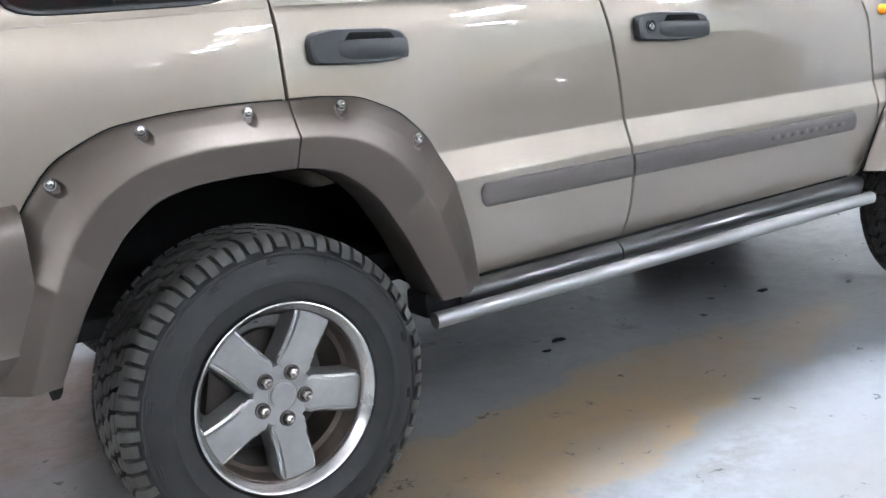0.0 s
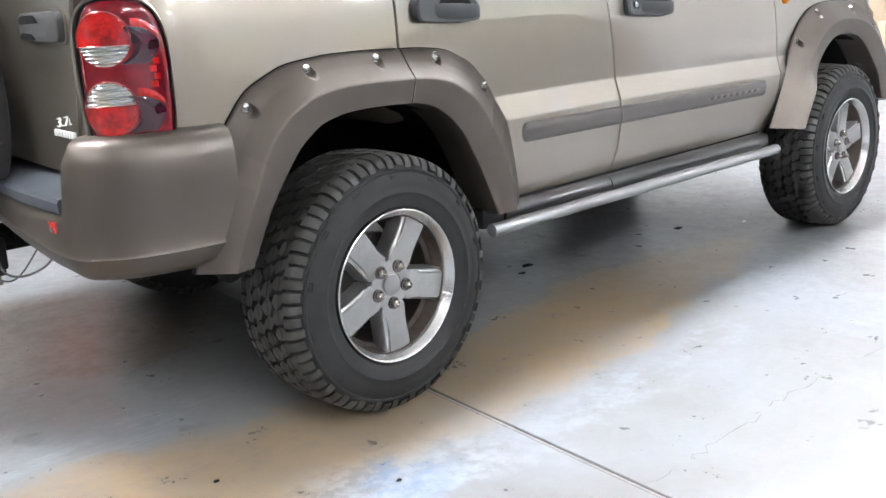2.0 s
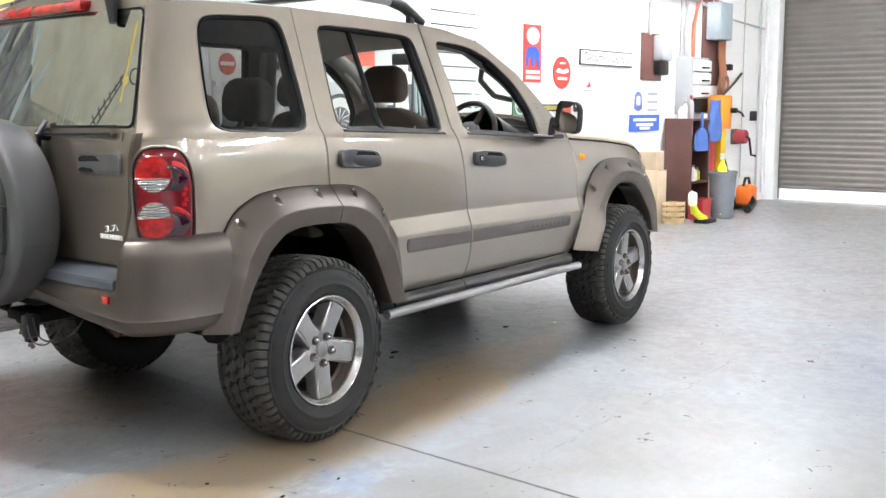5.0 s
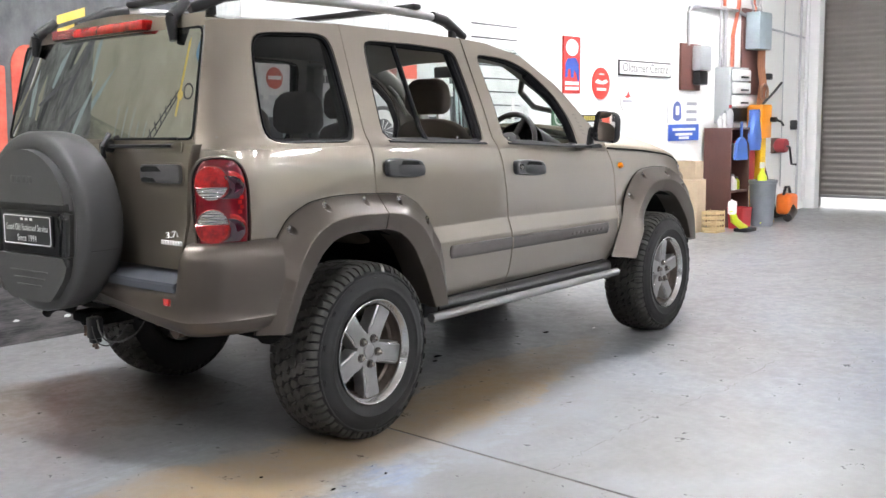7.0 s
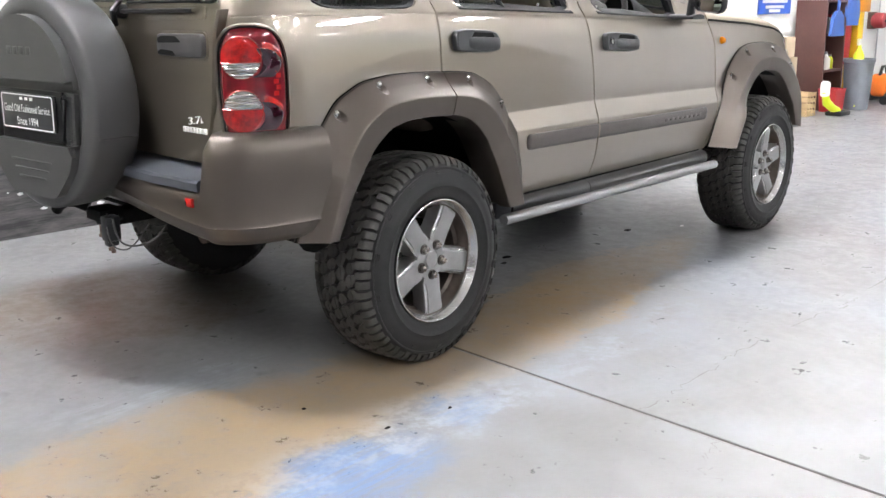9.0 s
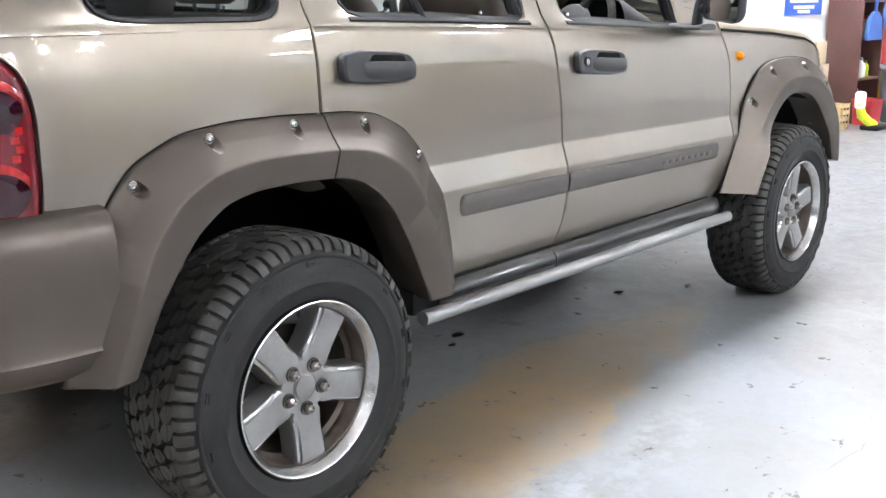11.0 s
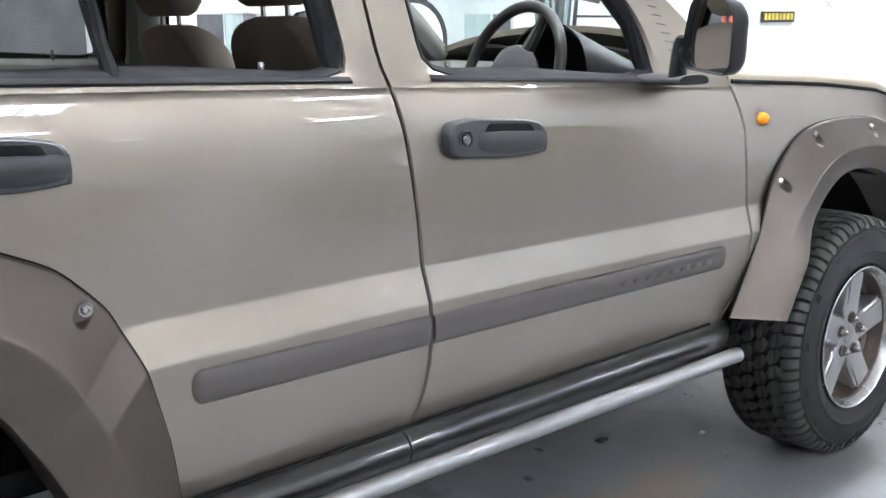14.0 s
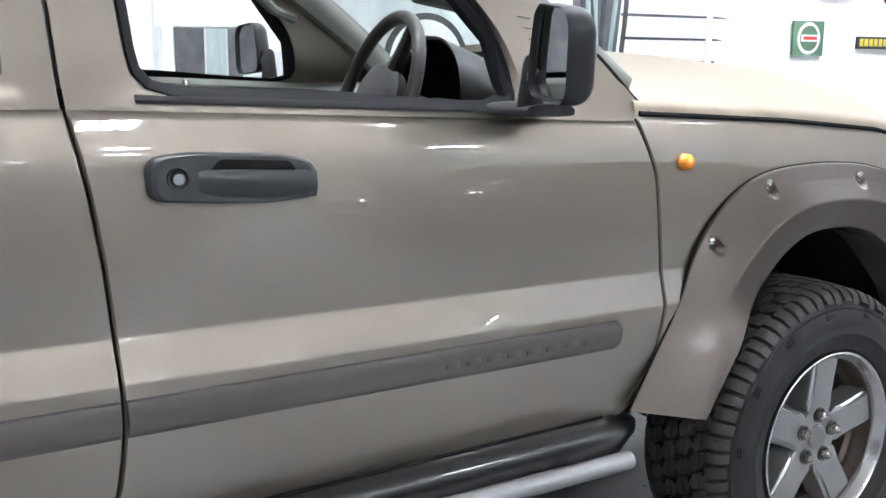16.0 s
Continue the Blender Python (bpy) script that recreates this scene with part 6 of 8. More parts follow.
for flip in (False, True):
    loop = window_seal(QWIN, flip, 0.016)
    bm = bmesh.new()
    bm.faces.new([bm.verts.new(side_pt(x, z, -0.016, flip)) for x, z in loop])
    cpart("quarter_glass", bm, TINT, None, "dark tinted quarter window").visible_shadow = False
    window_seal(RWIN, flip, 0.020)
    window_seal(FWIN, flip, 0.020)
    # belt weatherstrips
    for x0, x1 in ((0.248, 0.962), (1.152, 1.885)):
        bm = bmesh.new()
        rows = []
        for k in range(21):
            x = x0 + (x1 - x0) * k / 20
            zb = (lerp([(0.24, 1.213), (0.975, 1.188)], x) if x < 1 else lerp([(1.155, 1.185), (1.885, 1.15)], x)) - 0.007
            rows.append([side_pt(x, zb - 0.003, -0.004, flip), side_pt(x, zb - 0.002, 0.004, flip), side_pt(x, zb + 0.002, 0.006, flip), side_pt(x, zb + 0.009, 0.001, flip), side_pt(x, zb + 0.010, -0.03, flip)])
        grid(bm, rows)
        bm.faces.new([bm.verts.new(p) for p in rows[0]])
        bm.faces.new([bm.verts.new(p) for p in rows[-1]])
        cpart("weatherstrip", bm, SEAL)
    # fixed vent pane in the rear door, behind its bar
    bm = bmesh.new()
    sweep(bm, [side_pt(0.475 + 0.055 * k / 8, 1.625 - 0.425 * k / 8, -0.022, flip) for k in range(9)], 0.013, 8)
    cpart("window_bar", bm, SEAL)
    bm = bmesh.new()
    bm.faces.new([bm.verts.new(side_pt(x, z, -0.024, flip)) for x, z in ((0.248, 1.215), (0.525, 1.203), (0.476, 1.622), (0.262, 1.618))])
    cpart("vent_glass", bm, LIGHT_TINT, None, "dark tinted vent pane").visible_shadow = False
    # inner black run channels at the pillars
    for pts in ([(0.955, 1.195), (0.932, 1.41), (0.888, 1.60)], [(1.87, 1.155), (1.845, 1.28), (1.73, 1.415), (1.55, 1.522)]):
        bm = bmesh.new()
        sweep(bm, [side_pt(x, z, -0.03, flip) for x, z in resample(pts, 12) + [pts[-1]]], 0.02, 8)
        cpart("run_channel", bm, SEAL)
    for x, z in ((0.81, 1.195), (1.245, 1.183)):
        bm = bmesh.new()
        c = side_pt(x, z, -0.06, flip)
        cyl(bm, (c.x, c.y, c.z - 0.03), (c.x, c.y, c.z + 0.016), 0.005, seg=12)
        cyl(bm, (c.x, c.y, c.z + 0.016), (c.x, c.y, c.z + 0.024), 0.0065, 0.0055, seg=12)
        cpart("lock_pin", bm, CHROME, None, "bright door lock pin")
    # slotted sail trim ahead of the door glass
    for k in range(6):
        bm = bmesh.new()
        sweep(bm, [side_pt(1.905 + 0.010 * k, 1.32 - 0.021 * k, 0.001, flip), side_pt(1.935 + 0.012 * k, 1.316 - 0.021 * k, 0.001, flip)], 0.0012, 6)
        cpart("vent_slot", bm, GREY_PLASTIC)


def door_mirror(flip):
    """Black mirror on a pivot that stands on a foot at the window's front corner."""
    place = Matrix.Translation((1.795, -0.066, 1.252)) @ Matrix.Rotation(radians(-13), 4, "Z") @ Matrix.Rotation(radians(4), 4, "X")
    prof = rounded([(-0.080, -0.062), (-0.062, -0.084), (0.078, -0.080), (0.083, -0.02), (0.068, 0.066), (0.048, 0.083), (-0.052, 0.080), (-0.078, 0.052)], 0.026, 6)

    def ring(d, k, dy=0.0):
        return [Vector((0.72 * d, 0.94 * a * k + dy, 0.97 * b * k)) for a, b in prof + prof[:1]]

    bm = bmesh.new()
    rings = [ring(d, k) for d, k in ((0.004, 0.955), (-0.006, 0.965), (-0.010, 0.98), (-0.006, 0.998), (0.004, 1.005), (0.034, 1.0), (0.052, 0.955), (0.066, 0.86), (0.074, 0.70), (0.078, 0.45))]
    grid(bm, rings)
    bm.faces.new([bm.verts.new(p) for p in rings[-1][:-1]])
    grid(bm, [rings[0], ring(0.010, 0.93)])
    bm.transform(place)
    shell = cpart("door_mirror", mir(bm, flip), BLACK_PLASTIC, None, "black door mirror")
    bm = bmesh.new()
    bm.faces.new([bm.verts.new(p) for p in ring(0.008, 0.935)[:-1]])
    bm.transform(place @ Matrix.Rotation(radians(-3), 4, "Z"))
    cpart("mirror_glass", mir(bm, flip), MIRROR, shell, "mirror glass")
    bm = bmesh.new()  # pivot: a flattened post between foot and shell
    rows = []
    for z, hx, hy, dy in ((1.150, 0.030, 0.020, 0.0), (1.165, 0.027, 0.018, 0.0), (1.20, 0.023, 0.017, -0.002), (1.232, 0.021, 0.016, -0.006), (1.246, 0.017, 0.013, -0.008), (1.252, 0.008, 0.006, -0.008)):
        rows.append([Vector((1.838 + hx * math.cos(math.tau * k / 16), 0.045 + dy + hy * math.sin(math.tau * k / 16), z)) for k in range(17)])
    grid(bm, rows)
    bm.faces.new([bm.verts.new(p) for p in rows[-1][:-1]])
    cpart("mirror_pivot", mir(bm, flip), BLACK_PLASTIC, shell)
    bm = bmesh.new()  # arm from the pivot into the shell
    sweep(bm, [(1.838, 0.042, 1.212), (1.832, 0.012, 1.210), (1.828, -0.01, 1.210)], [0.018, 0.018, 0.016], 12)
    cpart("mirror_arm", mir(bm, flip), BLACK_PLASTIC, shell)
    bm = bmesh.new()
    rows = []
    for k in range(9):
        t = k / 8
        hx, hz = 0.085 - 0.030 * t, 0.011
        rows.append([Vector((1.872 - 0.012 * t + a * hx, 0.150 - 0.135 * t, 1.152 + b * hz)) for a, b in rounded([(-1, -1), (1, -1), (1, 0.3), (0.6, 1), (-0.6, 1), (-1, 0.3)], 0.4, 3)])
    grid(bm, [r + r[:1] for r in rows])
    bm.faces.new([bm.verts.new(p) for p in rows[-1]])
    cpart("mirror_foot", mir(bm, flip), BLACK_PLASTIC, shell)


both(door_mirror)

# raised side lettering on the front pads: plain strokes
for k in range(8):
    bm = bmesh.new()
    x = 1.685 + 0.046 * k
    mid = (0.748 - 0.020 * (x - 0.5) / 1.6) - 0.031
    a = side_pt(x, mid, 0.012)
    box(bm, (x - 0.016, a.y + 0.0030, mid - 0.007), (x + 0.016, a.y + 0.007, mid + 0.008), 0.0012)
    cpart("raised_mark", bm, PAD)

# roof rack: feet, silver side tubes, black cross bars
for flip in (False, True):
    y = 0.43
    bm = bmesh.new()
    sweep(bm, [(-0.30 + 1.25 * k / 10, y, 1.782 + 0.012 * math.sin(math.pi * k / 10)) for k in range(11)], 0.019, 12)
    cpart("rack_tube", mir(bm, flip), SILVER, None, "silver roof rack tube")
    for x, d in ((-0.42, 1), (1.10, -1)):
        bm = bmesh.new()
        sweep(bm, [(x - 0.10 * d, y + 0.0, 1.705), (x - 0.02 * d, y, 1.735), (x + 0.06 * d, y, 1.77), (x + 0.16 * d, y, 1.785)], [0.018, 0.026, 0.028, 0.024], 10)
        box(bm, (x - 0.02, y - 0.015, 1.69), (x + 0.02, y + 0.015, 1.75), 0.006)
        cpart("rack_foot", mir(bm, flip), BLACK_PLASTIC)
for x in (-0.22, 0.80):
    bm = bmesh.new()
    box(bm, (x - 0.03, 0.40, 1.805), (x + 0.03, 2 * YC - 0.40, 1.832), 0.012)
    cpart("cross_bar", bm, BLACK_PLASTIC)

# front end, seen only along its edge
bm = bmesh.new()
plan = [(3.04, 0.06), (3.18, 0.085), (3.29, 0.15), (3.37, 0.28), (3.42, 0.5), (3.44, YC)]
plan = plan + [(x, 2 * YC - y) for x, y in plan[-2::-1]]
grid(bm, [[Vector((x - d, y + (d if y < YC else -d) * 0.4, z)) for z, d in ((0.45, 0.06), (0.48, 0.01), (0.55, 0.0), (0.66, 0.0), (0.70, 0.02), (0.715, 0.08))] for x, y in plan])
cpart("front_bumper", bm, FLARE)
bm = bmesh.new()
grid(bm, [[Vector((x - 0.03 - d * 0.7, y + (0.10 if y < YC else -0.10), z)) for z, d in ((0.70, 0.0), (0.80, 0.0), (0.88, 0.015), (0.94, 0.05), (0.985, 0.11), (1.0, 0.20))] for x, y in plan])
cpart("front_panel", bm, PAINT)
for flip in (False, True):
    bm = bmesh.new()
    revolve(bm, [(0.0, 0.02), (0.06, 0.015), (0.09, 0.0), (0.095, -0.03)], 28, "X")
    for v in bm.verts:
        v.co = Vector((3.33 + v.co.x, 0.36 + v.co.y, 0.82 + v.co.z))
    cpart("headlight", mir(bm, flip), CLEAR_LENS, None, "clear round headlight")
bm = bmesh.new()
for k in range(7):
    box(bm, (3.385, YC - 0.33 + 0.10 * k, 0.74), (3.405, YC - 0.27 + 0.10 * k, 0.90), 0.01)
cpart("grille", bm, DARK)
# cowl and wipers
bm = bmesh.new()
grid(bm, [[Vector((2.17 + 0.15 * (1 - (2 * j / 12 - 1) ** 2) + dx, 0.20 + (2 * YC - 0.40) * j / 12, z)) for j in range(13)] for dx, z in ((-0.03, 1.155), (0.05, 1.14), (0.09, 1.15))])
cpart("cowl", bm, BLACK_PLASTIC)
for y0, y1 in ((0.40, 0.9), (0.95, 1.45)):
    bm = bmesh.new()
    sweep(bm, [(2.27, y0, 1.175), (2.25, (y0 + y1) / 2, 1.205), (2.25, y1, 1.20)], 0.007, 6)
    cpart("wiper", bm, BLACK_PLASTIC)


# ---- inside the car ----
TRIM = surface("grey_green_trim", (0.17, 0.175, 0.155), 0.7, vary=0.06, grain=400, bump=0.2)
DASH = surface("dark_dash", (0.10, 0.102, 0.094), 0.65, vary=0.06, grain=400, bump=0.25)
CLOTH = surface("brown_seat_cloth", (0.165, 0.135, 0.108), 0.9, vary=0.12, grain=350, bump=0.4)
LEATHER = surface("worn_leather", (0.035, 0.033, 0.03), 0.45, vary=0.15, grain=300, bump=0.2)
LINER = surface("roof_liner", (0.30, 0.295, 0.27), 0.9, vary=0.05, grain=300)
bm = bmesh.new()
box(bm, (-0.62, 0.18, 0.56), (2.3, 2 * YC - 0.18, 0.60))
cpart("cabin_floor", bm, DARK)
bm = bmesh.new()
rows = []
for k in range(13):
    x = -0.58 + 2.06 * k / 12
    rows.append([Vector((x, 0.36 + (2 * YC - 0.72) * j / 8, lerp(ROOF, x) - 0.045 + 0.045 * (1 - abs(2 * j / 8 - 1) ** 2.6))) for j in range(9)])
grid(bm, rows, (0, 0, -0.01))
cpart("headlining", bm, LINER)
for flip in (False, True):
    bm = bmesh.new()
    for x0, x1 in ((0.16, 1.04), (1.10, 2.12)):
        rows = []
        for k in range(9):
            x = x0 + (x1 - x0) * k / 8
            zb = (lerp([(0.24, 1.213), (0.975, 1.188)], x) if x < 1.05 else lerp([(1.155, 1.185), (1.885, 1.15)], x)) + 0.004
            rows.append([side_pt(x, zb - 0.01, -0.03, flip) + Vector((0, (-1 if flip else 1) * d, dz)) for d, dz in ((0.0, 0.0), (0.03, 0.006), (0.07, -0.01), (0.09, -0.08), (0.10, -0.20), (0.10, -0.62 if x > 0.60 else -0.28))])
        grid(bm, rows)
    cpart("door_card", bm, TRIM, None, "grey-green door trim")
    # inner pillar trims
    for pts, r in (([(2.20, 1.17), (2.05, 1.29), (1.78, 1.47), (1.50, 1.60)], 0.045), ([(1.07, 1.17), (1.06, 1.35), (1.01, 1.60)], 0.05), ([(0.13, 1.20), (0.14, 1.64)], 0.05), ([(-0.60, 1.2), (-0.55, 1.62)], 0.06)):
        bm = bmesh.new()
        sweep(bm, [side_pt(x, z, -0.085, flip) for x, z in resample(pts, 10) + [pts[-1]]], r, 10)
        cpart("pillar_trim", bm, TRIM)
    bm = bmesh.new()
    sweep(bm, [side_pt(1.62, 1.50, -0.10, flip), side_pt(1.66, 1.44, -0.16, flip), side_pt(1.76, 1.36, -0.16, flip), side_pt(1.84, 1.34, -0.10, flip)], 0.016, 8)
    cpart("grab_handle", bm, TRIM)


def cushion(bm, lo, hi, m, bulge=0.25):
    """A padded block: a box with rounded edges, swollen a little."""
    b2 = bmesh.new()
    box(b2, lo, hi, min(abs(a - b) for a, b in zip(lo, hi)) * 0.42, seg=5)
    b2.transform(m)
    tmp = bpy.data.meshes.new("tmp")
    b2.to_mesh(tmp)
    b2.free()
    bm.from_mesh(tmp)
    bpy.data.meshes.remove(tmp)


def seat(x, y, name, tall, wide):
    """A seat whose base stands at x, y, facing forward."""
    bm = bmesh.new()
    cushion(bm, (-0.25, -wide / 2, 0.0), (0.27, wide / 2, 0.14), pose(x, y, 0.78, 0, -4, 0))
    base = cpart(name, bm, CLOTH, None, "brown cloth seat")
    bm = bmesh.new()
    rows = []
    for v in (0.0, 0.1, 0.2, 0.3, 0.4, 0.5, 0.6, 0.7, 0.78, 0.84, 0.89, 0.93, 0.96, 0.98, 0.993, 1.0):
        t = max(0.0, (v - 0.7) / 0.3)
        w = wide / 2 * (1.0 - 0.10 * v) * max(0.42, max(0.0, 1 - t ** 2.8) ** (1 / 2.8))
        k2 = max(0.3, max(0.0, 1 - t ** 4) ** 0.25)
        ring = rounded([(-0.075 + 0.02 * v, -w), (0.07 - 0.01 * v, -w * 0.92), (0.055, 0), (0.07 - 0.01 * v, w * 0.92), (-0.075 + 0.02 * v, w), (-0.08 + 0.015 * v, 0)], 0.05, 4)
        px, pz = x - 0.20 - 0.16 * v, 0.88 + (tall - 0.88) * v
        rows.append([Vector((px + a * k2, y + b, pz)) for a, b in ring + ring[:1]])
    grid(bm, rows)
    bm.faces.new([bm.verts.new(p) for p in rows[-1][:-1]])
    cpart("backrest", bm, CLOTH, base)
    bm = bmesh.new()
    rows = []
    for v, s, d in ((0.0, 0.72, 0.55), (0.06, 0.9, 0.8), (0.2, 1.0, 1.0), (0.55, 1.0, 1.0), (0.8, 0.92, 0.9), (0.94, 0.74, 0.65), (1.0, 0.5, 0.35)):
        ring = rounded([(-0.055 * d, -0.135 * s), (0.055 * d, -0.125 * s), (0.055 * d, 0.125 * s), (-0.055 * d, 0.135 * s)], 0.04, 5)
        rows.append([Vector((x - 0.37 + a, y + b, tall + 0.022 + 0.175 * v)) for a, b in ring + ring[:1]])
    grid(bm, rows)
    bm.faces.new([bm.verts.new(p) for p in rows[0][:-1]])
    bm.faces.new([bm.verts.new(p) for p in rows[-1][:-1]])
    cpart("headrest", bm, CLOTH, base)
    for s in (-0.06, 0.06):
        bm = bmesh.new()
        cyl(bm, (x - 0.365, y + s, tall - 0.06), (x - 0.37, y + s, tall + 0.05), 0.006, seg=10)
        cpart("headrest_post", bm, CHROME, base, "bright headrest post")
    return base


seat(1.40, 0.54, "driver_seat", 1.30, 0.52)
seat(1.40, 1.18, "passenger_seat", 1.285, 0.50)
seat(0.46, 0.50, "rear_seat", 1.22, 0.52)
seat(0.46, 1.24, "rear_seat", 1.22, 0.52)
seat(0.46, 0.87, "rear_seat", 1.16, 0.36)
# dashboard with a hooded cluster and round vents
bm = bmesh.new()
rows = []
for j in range(17):
    y = 0.24 + (2 * YC - 0.48) * j / 16
    rows.append([Vector((x, y, z)) for x, z in ((1.93, 0.70), (1.90, 0.95), (1.875, 1.06), (1.89, 1.115), (1.95, 1.14), (2.06, 1.150), (2.22, 1.155), (2.30, 1.15))])
grid(bm, rows)
bm.faces.new([bm.verts.new(p) for p in rows[0]])
bm.faces.new([bm.verts.new(p) for p in rows[-1]])
dash = cpart("dashboard", bm, DASH, None, "dark grey-green dashboard")
bm = bmesh.new()
rows = []
for k in range(6):
    t = k / 5
    x = 1.865 + 0.26 * t
    rows.append([Vector((x + 0.02 * math.sin(radians(180 * j / 16)), 0.54 - 0.17 * (1 - 0.15 * t) * math.cos(radians(180 * j / 16)), 1.10 + (0.185 - 0.10 * t) * math.sin(radians(180 * j / 16)) ** 0.7)) for j in range(17)])
grid(bm, rows, (0.0, 0.0, -0.006))
cpart("cluster_hood", bm, BLACK_PLASTIC, dash)
bm = bmesh.new()
bm.faces.new([bm.verts.new(p) for p in rows[2]])
cpart("instrument_panel", bm, DARK, dash, "black instrument panel")
for y, z in ((0.77, 1.085), (0.92, 1.085), (1.46, 1.09), (0.28, 1.09)):
    bm = bmesh.new()
    revolve(bm, [(0.0, -0.008), (0.03, -0.008), (0.036, -0.016), (0.045, -0.016), (0.048, 0.0)], 28, "X")
    for k in range(4):
        box(bm, (-0.014, -0.032, -0.024 + 0.014 * k), (-0.010, 0.032, -0.019 + 0.014 * k))
    for v in bm.verts:
        v.co = Vector((1.868 + v.co.x, y + v.co.y, z + v.co.z))
    cpart("air_vent", bm, LEATHER, dash)
# steering wheel
SW = pose(1.735, 0.535, 1.150, 0, -69, 0)
bm = bmesh.new()
sweep(bm, [SW @ Vector((0.186 * math.cos(math.tau * k / 48), 0.186 * math.sin(math.tau * k / 48), 0)) for k in range(48)], 0.0155, 12, closed=True)
wheel_ob = cpart("steering_wheel", bm, LEATHER, None, "worn black leather steering wheel")
for a in (95, 205, 335, -95):
    bm = bmesh.new()
    c, s = math.cos(radians(a)), math.sin(radians(a))
    sweep(bm, [SW @ Vector((0.05 * c, 0.05 * s, -0.01)), SW @ Vector((0.12 * c, 0.12 * s, -0.006)), SW @ Vector((0.182 * c, 0.182 * s, 0))], [0.022, 0.016, 0.013], 8)
    cpart("spoke", bm, LEATHER, wheel_ob)
bm = bmesh.new()
revolve(bm, [(0.0, 0.03), (0.05, 0.028), (0.075, 0.015), (0.085, -0.01), (0.07, -0.04)], 32, "Z")
bm.transform(SW)
cpart("airbag_pad", bm, GREY_PLASTIC, wheel_ob)
bm = bmesh.new()
cyl(bm, SW @ Vector((0, 0, -0.03)), SW @ Vector((0, 0, -0.22)), 0.045, 0.05)
cpart("column", bm, DASH, wheel_ob)
# inner mirror
bm = bmesh.new()
box(bm, (1.66, 0.80, 1.535), (1.69, 1.04, 1.60), 0.012)
cyl(bm, (1.69, 0.92, 1.58), (1.75, 0.92, 1.62), 0.012)
cpart("inner_mirror", bm, BLACK_PLASTIC)


# ---- the far wall: murals, signs and services (x along the wall, z up, -y out of it) ----
def wpart(name, bm, mat, parent, label="", smooth=True):
    return part(name, bm, mat, parent, label, smooth)


def flat(bm, pts, out, thick=0.004):
    """A flat outline on the wall, standing out by that much."""
    return prism(bm, pts, thick, lambda a, b, d: Vector((a, -out + (thick - d) * 1.0 - thick, b)))


def rect(x0, x1, z0, z1):
    return [(x0, z0), (x1, z0), (x1, z1), (x0, z1)]


def disc(cx, cz, r, n=32, squash=1.0):
    return [(cx + r * math.cos(math.tau * k / n), cz + r * squash * math.sin(math.tau * k / n)) for k in range(n)]


def wash(name, dark, light, scale=3.0, stretch=(1, 1, 1), contrast=(0.35, 0.65), rough=0.75):
    """Brushed mural paint: two tones in a wandering wash."""
    m, n, l, p = nodes_of(name)
    pos = n.new("ShaderNodeTexCoord").outputs["Object"]
    mp = n.new("ShaderNodeMapping")
    mp.inputs["Scale"].default_value = stretch
    l.new(pos, mp.inputs[0])
    a, b = noise_node(n, l, scale, 9.0, 0.65, mp.outputs[0]), noise_node(n, l, scale * 9, 6.0, 0.7, mp.outputs[0])
    v = calc(n, l, "ADD", calc(n, l, "MULTIPLY", a.outputs[0], 0.7), calc(n, l, "MULTIPLY", b.outputs[0], 0.3))
    l.new(ramp(n, l, v, [(contrast[0], dark), (contrast[1], light)]).outputs[0], p.inputs["Base Color"])
    p.inputs["Roughness"].default_value = rough
    return m


M_NIGHT = wash("mural_night", (0.03, 0.032, 0.036), (0.16, 0.165, 0.17), 1.2, (1, 1, 0.6))
M_GROUND = wash("mural_ground", (0.022, 0.022, 0.024), (0.17, 0.16, 0.155), 3.0, (0.5, 1, 4.5), (0.43, 0.70))
M_GREY = wash("mural_grey", (0.36, 0.39, 0.39), (0.66, 0.69, 0.68), 1.6, (2.5, 1, 0.5))
M_PALE = wash("mural_pale", (0.48, 0.49, 0.48), (0.80, 0.80, 0.78), 2.2, (1, 1, 1.5))
M_WHITE = wash("mural_white", (0.62, 0.61, 0.58), (0.85, 0.84, 0.80), 3.0, (2, 1, 0.7))
M_RED = wash("mural_red", (0.50, 0.07, 0.045), (0.72, 0.17, 0.11), 3.0)
M_DARK = wash("mural_dark", (0.015, 0.016, 0.018), (0.07, 0.072, 0.075), 4.0)
M_YELLOW = wash("mural_yellow", (0.60, 0.42, 0.06), (0.80, 0.62, 0.18), 8.0)
M_TEAL = wash("mural_teal", (0.20, 0.28, 0.28), (0.40, 0.48, 0.46), 3.0, (3, 1, 0.4))
mural = single("mural_base", box(bmesh.new(), (-0.70, -0.003, 0.66), (1.6, 0.0, CEIL - 1.2)), M_NIGHT, "dark painted street mural on the white wall", "mural", at=TURNED, smooth=False)
wpart("painted_ground", flat(bmesh.new(), [(-9.0, 0.005), (5.1, 0.005), (4.6, 0.45), (4.2, 0.60), (-9.0, 0.655)], 0.004), M_GROUND, mural, "speckled grey painted road")
wpart("painted_sky", flat(bmesh.new(), rect(1.604, 4.15, 0.60, CEIL - 1.2), 0.003), M_GREY, mural, "grey painted building")
wpart("painted_siding", flat(bmesh.new(), rect(4.154, 5.15, 0.95, 2.6), 0.003), M_PALE, mural, "pale painted weatherboards")
M_HAZE = wash("mural_haze", (0.20, 0.205, 0.14), (0.46, 0.45, 0.35), 0.9, (1, 1, 0.5))
wpart("painted_haze", flat(bmesh.new(), rect(-9.0, -0.71, 0.66, CEIL - 1.2), 0.003), M_HAZE, mural, "pale hazy painted sky")
